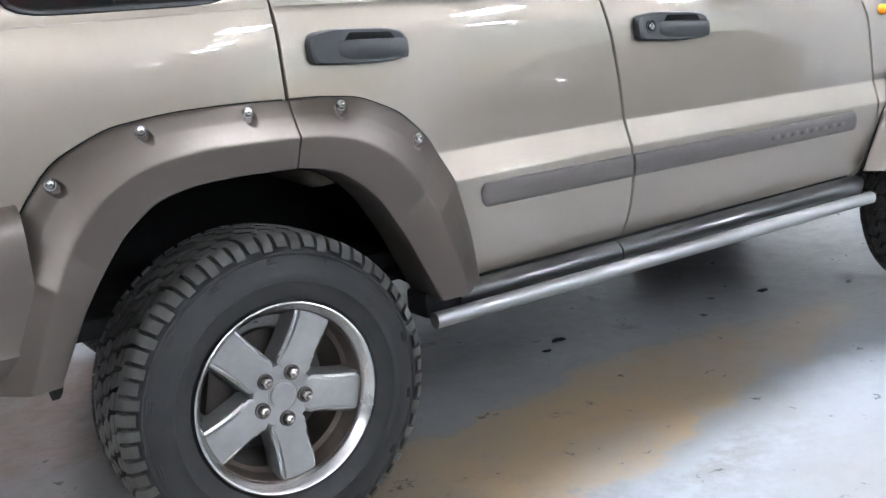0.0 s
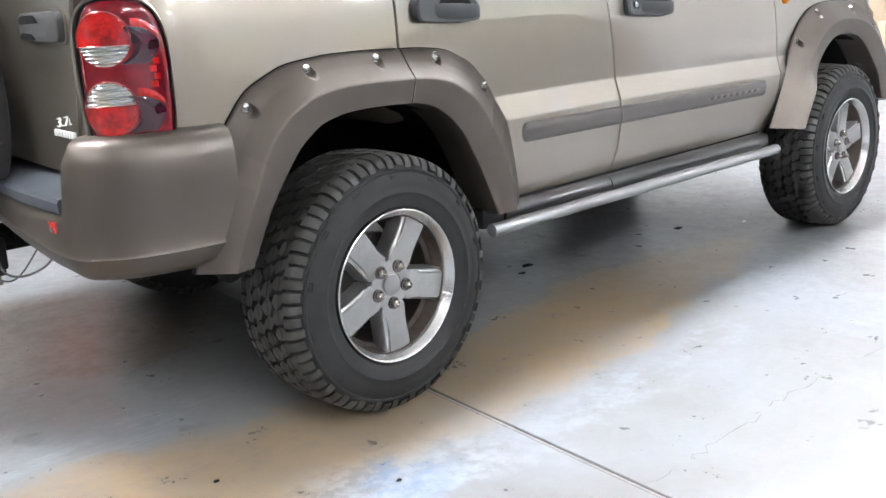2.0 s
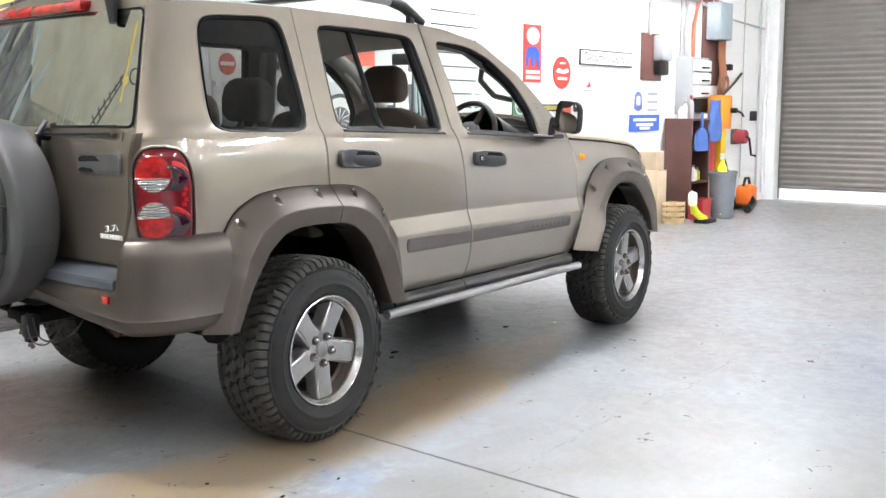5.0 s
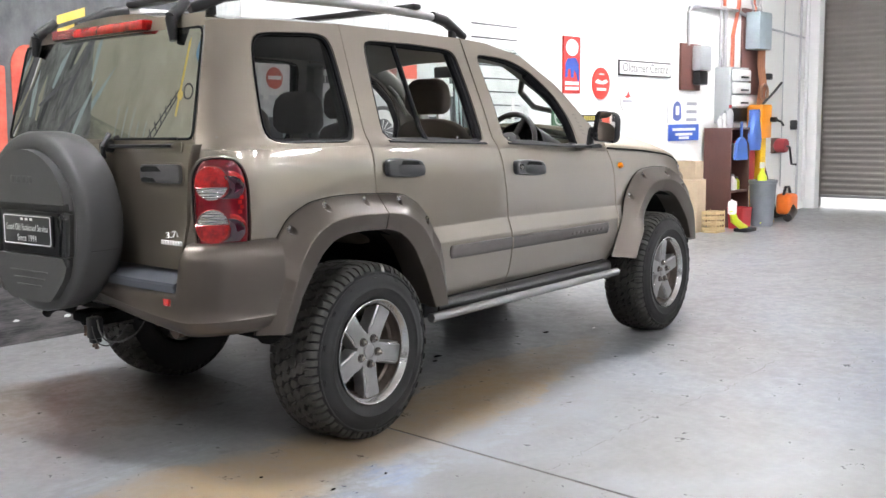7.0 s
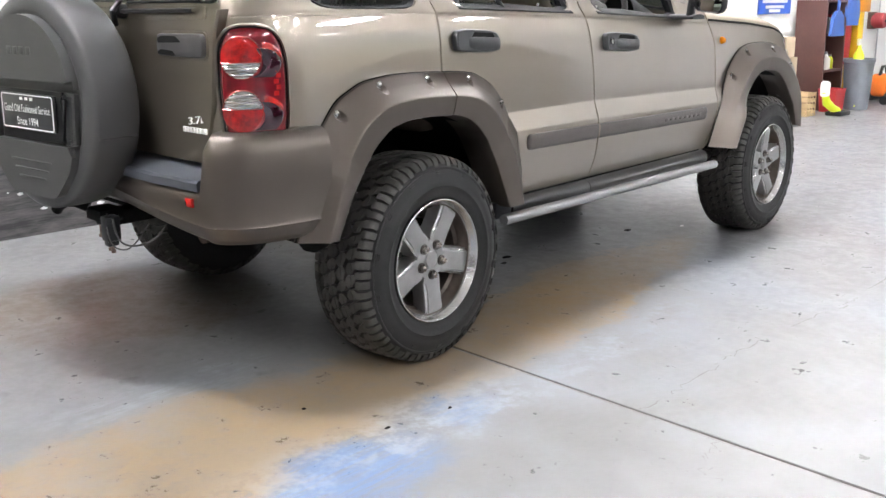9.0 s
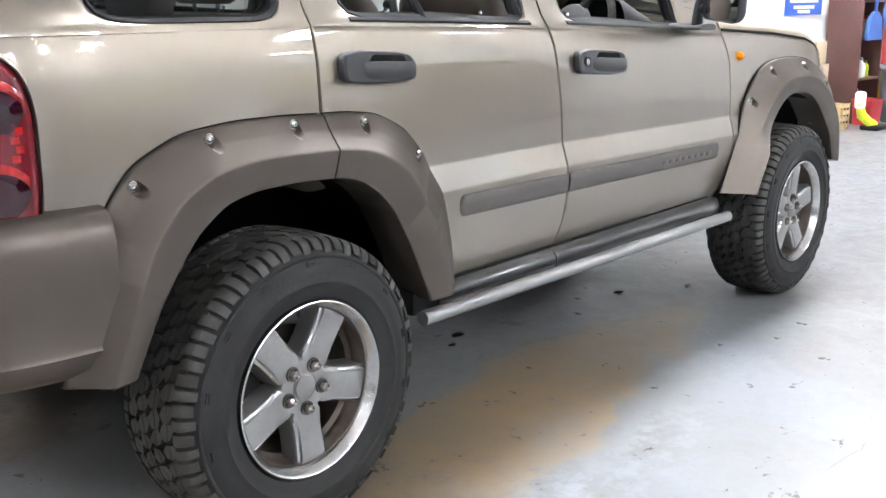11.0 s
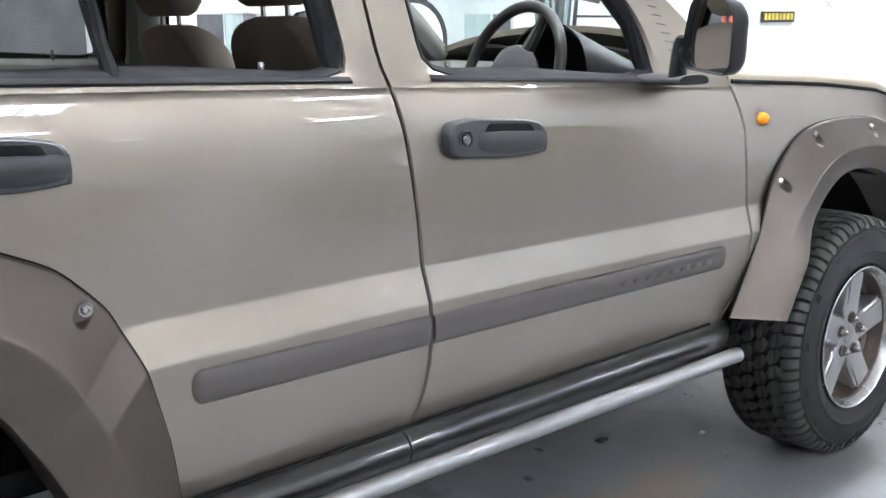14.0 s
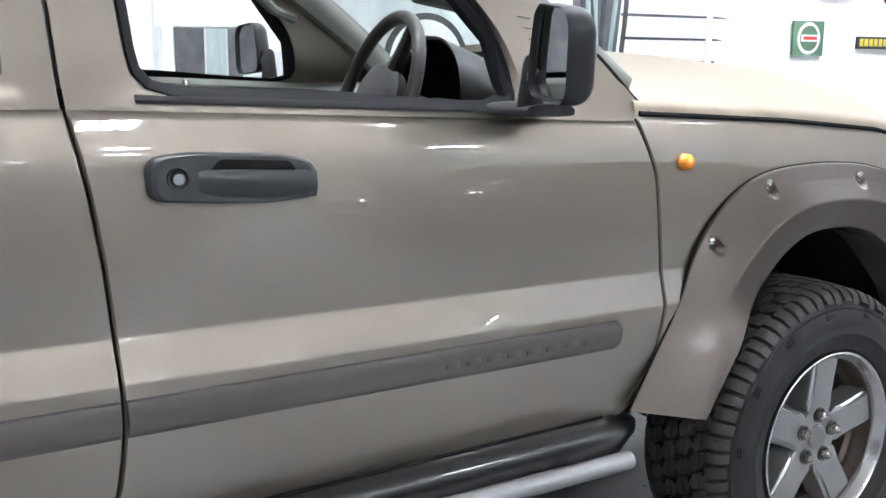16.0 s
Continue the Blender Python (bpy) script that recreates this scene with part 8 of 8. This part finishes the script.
# ---- clutter below ----
WOOD_DARK = surface("dark_veneer", (0.085, 0.035, 0.028), 0.45, vary=0.2, scale=4)
m = wthing("bookcase", "dark brown open bookcase full of bottles", "bookcase", (8.58, -0.04, 0.0))
for x in (0.0, 0.475):
    wpart("side_panel", wbox(bmesh.new(), x, x + 0.025, 0.0, 0.34, 0.0, 1.15, 0.003), WOOD_DARK, m)
for z in (0.05, 0.40, 0.78, 1.125):
    wpart("shelf", wbox(bmesh.new(), 0.026, 0.474, 0.01, 0.335, z, z + 0.022, 0.003), WOOD_DARK, m)
wpart("back_panel", wbox(bmesh.new(), 0.026, 0.474, 0.0, 0.009, 0.0, 1.12, 0.0), WOOD_DARK, m)
BC = TURNED @ Matrix.Translation((8.58, -0.04, FLOOR_Z))


def bottle(x, d, z, h, r, mat, cap, label):
    t = thing("bottle", label, "bottle", BC @ Matrix.Translation((x, -d, z)), "bottles on the bookcase")
    bm = bmesh.new()
    revolve(bm, [(0.0, 0.0), (r * 0.95, 0.0), (r, 0.008), (r, h * 0.62), (r * 0.8, h * 0.74), (r * 0.36, h * 0.84), (r * 0.36, h * 0.9)], 14, "Z")
    part("body", bm, mat, t)
    bm = bmesh.new()
    revolve(bm, [(r * 0.42, h * 0.86), (r * 0.45, h * 0.88), (r * 0.45, h), (0.0, h)], 12, "Z")
    part("cap", bm, cap, t)
    return t


PLASTICS = [surface("white_plastic", (0.72, 0.72, 0.70), 0.35), surface("blue_plastic", (0.06, 0.14, 0.42), 0.45), surface("red_plastic", (0.42, 0.03, 0.035), 0.5), surface("lime_plastic", (0.62, 0.72, 0.03), 0.35), surface("grey_bottle", (0.22, 0.23, 0.24), 0.35), surface("silver_can", (0.55, 0.55, 0.55), 0.3, 0.7)]
names = ["white", "blue", "red", "lime", "grey", "silver"]
rng = random.Random(11)
for z, deep in ((0.073, 0.0), (0.423, 0.0), (0.803, 0.0), (1.148, 0.0), (0.423, 0.09), (0.803, 0.09)):
    x = 0.10 + deep
    while x < 0.44:
        k = rng.choice([0, 0, 1, 2, 3, 4, 5, 5, 0])
        r, h = rng.uniform(0.028, 0.05), rng.uniform(0.14, 0.27)
        bottle(x, rng.uniform(0.12, 0.20) + deep, z, h, r, PLASTICS[k], PLASTICS[rng.choice([0, 2, 4])], f"{names[k]} plastic bottle standing on the bookcase shelf")
        x += r + rng.uniform(0.05, 0.09)
# dustpan hung on the bookcase's side, and its brush
m = thing("dustpan", "blue plastic dustpan hanging on the bookcase", "dustpan", BC @ Matrix.Translation((0.16, -0.37, 0.80)))
part("pan", prism(bmesh.new(), rounded([(-0.16, -0.02), (0.16, -0.02), (0.12, 0.18), (0.04, 0.24), (-0.04, 0.24), (-0.12, 0.18)], 0.02, 3), 0.035, lambda a, b, d: Vector((a, -d, b))), PLASTICS[1], m)
part("handle", box(bmesh.new(), (-0.022, -0.03, 0.23), (0.022, -0.008, 0.42), 0.008), PLASTICS[1], m)
m = thing("blue_bag", "crumpled blue plastic bag hung behind the post", "bag", TURNED @ Matrix.Translation((9.21, -0.37, 0.92)))
bm = bmesh.new()
rows = [[Vector((0.16 * (0.5 + 0.5 * math.sin(math.pi * min(1, v + 0.25))) * math.cos(math.tau * k / 16) * (1 + 0.12 * math.sin(3 * k + 5 * v)), -0.06 * math.sin(math.tau * k / 16), 0.48 * v)) for k in range(17)] for v in [j / 8 for j in range(9)]]
part("sack", grid(bm, rows), PLASTICS[1], m)
m = thing("red_cloth", "red cloth hanging beside the bookcase", "cloth", TURNED @ Matrix.Translation((9.25, -0.30, 0.50)))
rows = [[Vector((0.11 * math.sin(1.5 * v + 0.6) * math.cos(math.tau * k / 16) * (1 + 0.15 * math.sin(4 * k)), -0.05 * math.sin(math.tau * k / 16), 0.45 * v)) for k in range(17)] for v in [j / 8 for j in range(9)]]
part("drape", grid(bmesh.new(), rows), PLASTICS[2], m)
# yellow pole hoist with an orange head
ORANGE, POST = surface("orange_enamel", (0.72, 0.26, 0.02), 0.4, vary=0.08), surface("yellow_enamel", (0.72, 0.44, 0.02), 0.4, vary=0.08)
m = wthing("hoist_post", "yellow steel post with orange control head", "hoist", (9.45, -0.32, 0.0))
wpart("post", box(bmesh.new(), (-0.07, -0.07, 0.0), (0.07, 0.07, 1.12), 0.01), POST, m)
wpart("head", box(bmesh.new(), (-0.13, -0.10, 1.02), (0.15, 0.10, 1.42), 0.015), ORANGE, m, "orange control head")
wpart("foot_plate", box(bmesh.new(), (-0.16, -0.16, 0.0), (0.16, 0.16, 0.015), 0.003), POST, m)
bm = bmesh.new()
cyl(bm, (0.10, -0.11, 1.24), (0.10, -0.18, 1.24), 0.03)
sweep(bm, [(0.10, -0.17, 1.24), (0.22, -0.19, 1.21), (0.28, -0.19, 1.17)], 0.014, 8)
wpart("lever", bm, BLACK_PLASTIC, m)
# bin with a spray bottle on it
m = wthing("waste_bin", "tall grey plastic waste bin", "bin", (9.02, -0.58, 0.0))
m.scale = (0.78, 0.78, 1.0)
bm = bmesh.new()
revolve(bm, [(0.0, 0.0), (0.15, 0.0), (0.16, 0.01), (0.20, 0.50), (0.212, 0.505), (0.214, 0.54), (0.204, 0.54), (0.192, 0.50), (0.15, 0.03), (0.0, 0.03)], 36, "Z")
wpart("body", bm, surface("bin_grey", (0.15, 0.165, 0.185), 0.45), m)
m = wthing("spray_bottle", "yellow-green spray bottle with white trigger", "bottle", (8.95, -0.60, 0.03))
bm = bmesh.new()
revolve(bm, [(0.0, 0.0), (0.05, 0.0), (0.055, 0.01), (0.055, 0.55), (0.02, 0.62), (0.016, 0.66)], 16, "Z")
wpart("body", bm, PLASTICS[3], m)
wpart("trigger", box(bmesh.new(), (-0.05, -0.015, 0.65), (0.035, 0.015, 0.72), 0.006), PLASTICS[0], m)
# broom leaning on the wall, cable, reel with crank
m = wthing("broom", "black-handled broom leaning against the wall", "broom", (10.1, -0.30, 0.0))
bm = bmesh.new()
cyl(bm, (0.10, 0.06, 0.10), (-0.14, 0.27, 1.15), 0.014, seg=10)
wpart("handle", bm, BLACK_PLASTIC, m)
wpart("head", box(bmesh.new(), (-0.08, -0.02, 0.0), (0.28, 0.10, 0.12), 0.015), BLACK_PLASTIC, m)
m = wthing("leaf_blower", "orange and black leaf blower on the floor", "blower", (10.0, -0.46, 0.0))
wpart("motor", box(bmesh.new(), (-0.10, -0.10, 0.06), (0.16, 0.10, 0.32), 0.05, seg=4), surface("blower_orange", (0.70, 0.15, 0.02), 0.4), m)
bm = bmesh.new()
sweep(bm, [(0.05, 0.0, 0.22), (-0.05, -0.12, 0.10), (-0.30, -0.18, 0.06), (-0.42, -0.20, 0.055)], [0.05, 0.05, 0.045, 0.05], 12)
wpart("nozzle", bm, BLACK_PLASTIC, m)
wpart("handle", sweep(bmesh.new(), [(-0.08, 0, 0.30), (-0.02, 0, 0.40), (0.08, 0, 0.40), (0.13, 0, 0.30)], 0.018, 8), BLACK_PLASTIC, m)
m = wthing("hand_reel", "dark red chain winch with black crank", "winch", (10.62, -0.10, 0.90))
bm = bmesh.new()
revolve(bm, [(0.0, -0.09), (0.085, -0.09), (0.092, -0.06), (0.092, 0.04), (0.07, 0.06)], 24)
wpart("drum", bm, surface("winch_red", (0.30, 0.03, 0.035), 0.5), m)
wpart("bracket", box(bmesh.new(), (-0.07, 0.03, -0.10), (0.07, 0.10, 0.10), 0.01), STEEL, m)
wpart("crank", sweep(bmesh.new(), [(0.0, -0.09, 0.0), (0.0, -0.13, -0.02), (0.08, -0.13, -0.24), (0.10, -0.19, -0.25)], 0.016, 8), BLACK_PLASTIC, m)
m = wthing("door_switch", "small black pull switch on the wall", "switch", (11.2, -0.0, 1.10))
wpart("case", box(bmesh.new(), (-0.045, -0.08, 0.0), (0.045, 0.0, 0.13), 0.015), BLACK_PLASTIC, m)
m = wthing("cable", "black cable looping from the hoist to the wall", "cable", (0, 0, 0))
wpart("lead", sweep(bmesh.new(), [(9.66, -0.30, 1.40), (9.80, -0.20, 1.42), (10.45, -0.08, 1.60), (10.80, -0.02, 1.72)], 0.016, 8), BLACK_PLASTIC, m)
# crate and boxes beside the bookcase
CRATE = surface("yellow_crate", (0.50, 0.37, 0.20), 0.6, vary=0.15)
m = wthing("crate", "yellow slatted plastic crate on the floor", "crate", (8.03, -0.45, 0.0))
m.scale = (0.75, 0.75, 0.75)
wpart("base", box(bmesh.new(), (-0.13, -0.10, 0.0), (0.13, 0.10, 0.015), 0.003), CRATE, m)
for z in (0.03, 0.11, 0.19, 0.27):
    for y in (-0.11, 0.10):
        wpart("slat", box(bmesh.new(), (-0.13, y, z), (0.13, y + 0.01, z + 0.045), 0.003), CRATE, m)
    for x in (-0.14, 0.13):
        wpart("slat", box(bmesh.new(), (x, -0.11, z), (x + 0.01, 0.11, z + 0.045), 0.003), CRATE, m)
for x in (-0.138, -0.05, 0.035, 0.12):
    for y in (-0.118, 0.108):
        wpart("upright", box(bmesh.new(), (x, y, 0.0), (x + 0.018, y + 0.012, 0.325), 0.003), CRATE, m)
m = wthing("carton", "plain brown cardboard carton on the floor", "box", (7.95, -0.20, 0.0))
wpart("body", box(bmesh.new(), (-0.11, -0.14, 0.0), (0.11, 0.14, 0.58), 0.006), surface("cardboard", (0.46, 0.36, 0.25), 0.8), m)
wpart("flap", box(bmesh.new(), (-0.11, -0.14, 0.581), (-0.01, 0.14, 0.587), 0.002), bpy.data.materials["cardboard"], m)
wpart("flap", box(bmesh.new(), (0.01, -0.14, 0.581), (0.11, 0.14, 0.587), 0.002), bpy.data.materials["cardboard"], m)
m = wthing("carton", "tan cardboard carton stacked on another carton", "box", (7.95, -0.19, 0.59))
wpart("body", box(bmesh.new(), (-0.10, -0.12, 0.0), (0.10, 0.12, 0.20), 0.006), bpy.data.materials["cardboard"], m)
m = wthing("floor_cleaner", "lime and black handheld vacuum on the floor", "vacuum", (8.16, -0.66, 0.0))
wpart("body", sweep(bmesh.new(), [(-0.12, 0.0, 0.26), (-0.05, 0.0, 0.14), (0.06, -0.03, 0.07), (0.15, -0.04, 0.05)], [0.03, 0.045, 0.04, 0.03], 12), PLASTICS[3], m)
wpart("head", box(bmesh.new(), (0.03, -0.12, 0.0), (0.28, 0.05, 0.045), 0.015), BLACK_PLASTIC, m)
wpart("tank", box(bmesh.new(), (-0.14, -0.04, 0.20), (-0.05, 0.05, 0.36), 0.03), PLASTICS[0], m)
m = wthing("storage_tub", "red plastic storage tub", "tub", (8.63, -0.48, 0.0))
m.scale = (0.8, 0.8, 0.8)
bm = bmesh.new()
grid(bm, [[Vector((a * k, b * k, z)) for a, b in rounded(rect(-0.17, 0.17, -0.12, 0.12), 0.03, 3) + rounded(rect(-0.17, 0.17, -0.12, 0.12), 0.03, 3)[:1]] for z, k in ((0.0, 0.01), (0.0, 0.86), (0.27, 1.0), (0.30, 1.06), (0.30, 1.0), (0.02, 0.84), (0.02, 0.01))])
wpart("body", bm, PLASTICS[2], m)

# debris on the floor
for k, (x, y, r) in enumerate(((2.17, 0.52, 0.02), (1.30, 0.66, 0.024), (1.20, 0.60, 0.014), (-0.30, -0.33, 0.006), (-0.53, -0.29, 0.008), (-0.59, 0.0, 0.006), (2.45, 0.35, 0.010))):
    bm = bmesh.new()
    n = 9
    rr = [r * rng.uniform(0.6, 1.1) for _ in range(n)]
    ring = [Vector((x + rr[i] * 1.6 * math.cos(math.tau * i / n), y + rr[i] * math.sin(math.tau * i / n), FLOOR_Z + 0.0008)) for i in range(n)]
    top = [Vector((x + (p.x - x) * 0.6, y + (p.y - y) * 0.6, FLOOR_Z + 0.004)) for p in ring]
    grid(bm, [ring + ring[:1], top + top[:1]])
    bm.faces.new([bm.verts.new(p) for p in top])
    single("floor_debris", bm, DARK if k != 6 else SIGN_WHITE, "small dark crumb of dirt on the floor" if k != 6 else "small white chip of debris on the floor", "debris", group="dirt on the floor")

# ---- parked cars in the hall behind the camera, mirrored in the flank ----
SLATE_PAINT = paint_material("slate_blue_paint", (0.045, 0.055, 0.075), 0.5, 0.32, 1.0)


def parked_car(at):
    c = thing("parked_car", "slate blue saloon car parked on the dark hall floor", "car", at=at, group="parked cars")
    half = [(-2.12, 0.62, 0.30, 0.72, 0.72), (-2.05, 0.74, 0.24, 0.88, 0.90), (-1.75, 0.83, 0.20, 0.95, 0.96), (-1.35, 0.86, 0.20, 0.97, 0.98), (-0.4, 0.875, 0.19, 0.95, 0.97), (0.7, 0.87, 0.19, 0.93, 0.95), (1.1, 0.86, 0.20, 0.90, 0.93), (1.7, 0.81, 0.21, 0.80, 0.84), (2.05, 0.72, 0.25, 0.68, 0.72), (2.16, 0.58, 0.34, 0.55, 0.56)]
    bm = bmesh.new()
    rows = []
    for x, w, z0, z1, zc in half:
        pr = [(0.0, z0), (w * 0.8, z0), (w * 0.97, z0 + 0.08), (w, z0 + (z1 - z0) * 0.45), (w * 0.985, z0 + (z1 - z0) * 0.72), (w * 0.95, z1 - 0.03), (w * 0.88, z1), (w * 0.5, zc), (0.0, zc + 0.005)]
        rows.append([Vector((x, -y, z)) for y, z in pr] + [Vector((x, y, z)) for y, z in pr[-2::-1]])
    grid(bm, rows)
    for r in (rows[0], rows[-1]):
        bm.faces.new([bm.verts.new(p) for p in r[:-1]])
    part("body", bm, SLATE_PAINT, c)
    bm = bmesh.new()
    grid(bm, [[Vector((x, y * w, z - 0.03 * abs(y) ** 3)) for y in (-1, -0.7, 0, 0.7, 1)] for x, z, w in ((-1.15, 1.34, 0.58), (-0.9, 1.385, 0.60), (-0.2, 1.41, 0.61), (0.15, 1.385, 0.60), (0.3, 1.35, 0.59))], (0, 0, -0.03))
    part("roof", bm, SLATE_PAINT, c)
    for s in (-1, 1):
        bm = bmesh.new()
        grid(bm, [[Vector((-1.62, s * 0.80, 0.96)), Vector((-0.3, s * 0.825, 0.955)), Vector((1.02, s * 0.80, 0.925))], [Vector((-1.18, s * 0.60, 1.33)), Vector((-0.3, s * 0.62, 1.39)), Vector((0.28, s * 0.60, 1.35))]], (0, -0.01 * s, 0))
        part("side_window", bm, TINT, c)
        for x in (-1.55, -0.42, 0.62):
            bm = bmesh.new()
            sweep(bm, [(x, s * 0.815, 0.95), (x + (0.40 if x < -1 else 0.02 if x < 0 else -0.36), s * 0.61, 1.36)], 0.022, 6)
            part("window_pillar", bm, SLATE_PAINT, c)
        bm = bmesh.new()
        box(bm, (1.90, s * 0.62 - 0.13, 0.58), (2.13, s * 0.62 + 0.13, 0.70), 0.03, seg=3)
        part("headlight", bm, CLEAR_LENS, c)
        bm = bmesh.new()
        box(bm, (-2.12, s * 0.60 - 0.13, 0.66), (-1.95, s * 0.60 + 0.13, 0.80), 0.03, seg=3)
        part("tail_lamp", bm, RED_LENS, c)
        for x in (-1.35, 1.32):
            bm = bmesh.new()
            revolve(bm, [(0.19, -0.10), (0.26, -0.10), (0.305, -0.08), (0.315, 0.0), (0.305, 0.08), (0.26, 0.10), (0.19, 0.10)], 32)
            bm.transform(Matrix.Translation((x, s * 0.80, 0.355)))
            w = part("wheel", bm, RUBBER, c)
            bm = bmesh.new()
            revolve(bm, [(0.0, -0.085), (0.05, -0.09), (0.17, -0.075), (0.195, -0.10), (0.20, 0.0)], 32)
            bm.transform(Matrix.Translation((x, s * 0.80, 0.355)) @ Matrix.Rotation(0 if s < 0 else math.pi, 4, "Z"))
            part("rim", bm, ALLOY, w)
    for x0, x1, z0, z1 in ((0.25, 0.98, 1.36, 0.93), (-1.12, -1.68, 1.35, 0.965)):
        bm = bmesh.new()
        grid(bm, [[Vector((x + 0.06 * (1 - t * t) * (1 if x1 > 0 else -1), t * w, z)) for t in (-1, -0.5, 0, 0.5, 1)] for x, z, w in ((x0, z0, 0.58), ((x0 + x1) / 2, (z0 + z1) / 2 + 0.015, 0.67), (x1, z1, 0.76))], (0, 0, -0.006))
        part("windscreen" if x1 > 0 else "rear_window", bm, TINT, c)
    return c


saloon = parked_car(pose(6.6, -5.2, FLOOR_Z, 0, 0, 174))
copy_thing(saloon, pose(1.6, -6.3, FLOOR_Z, 0, 0, -8))
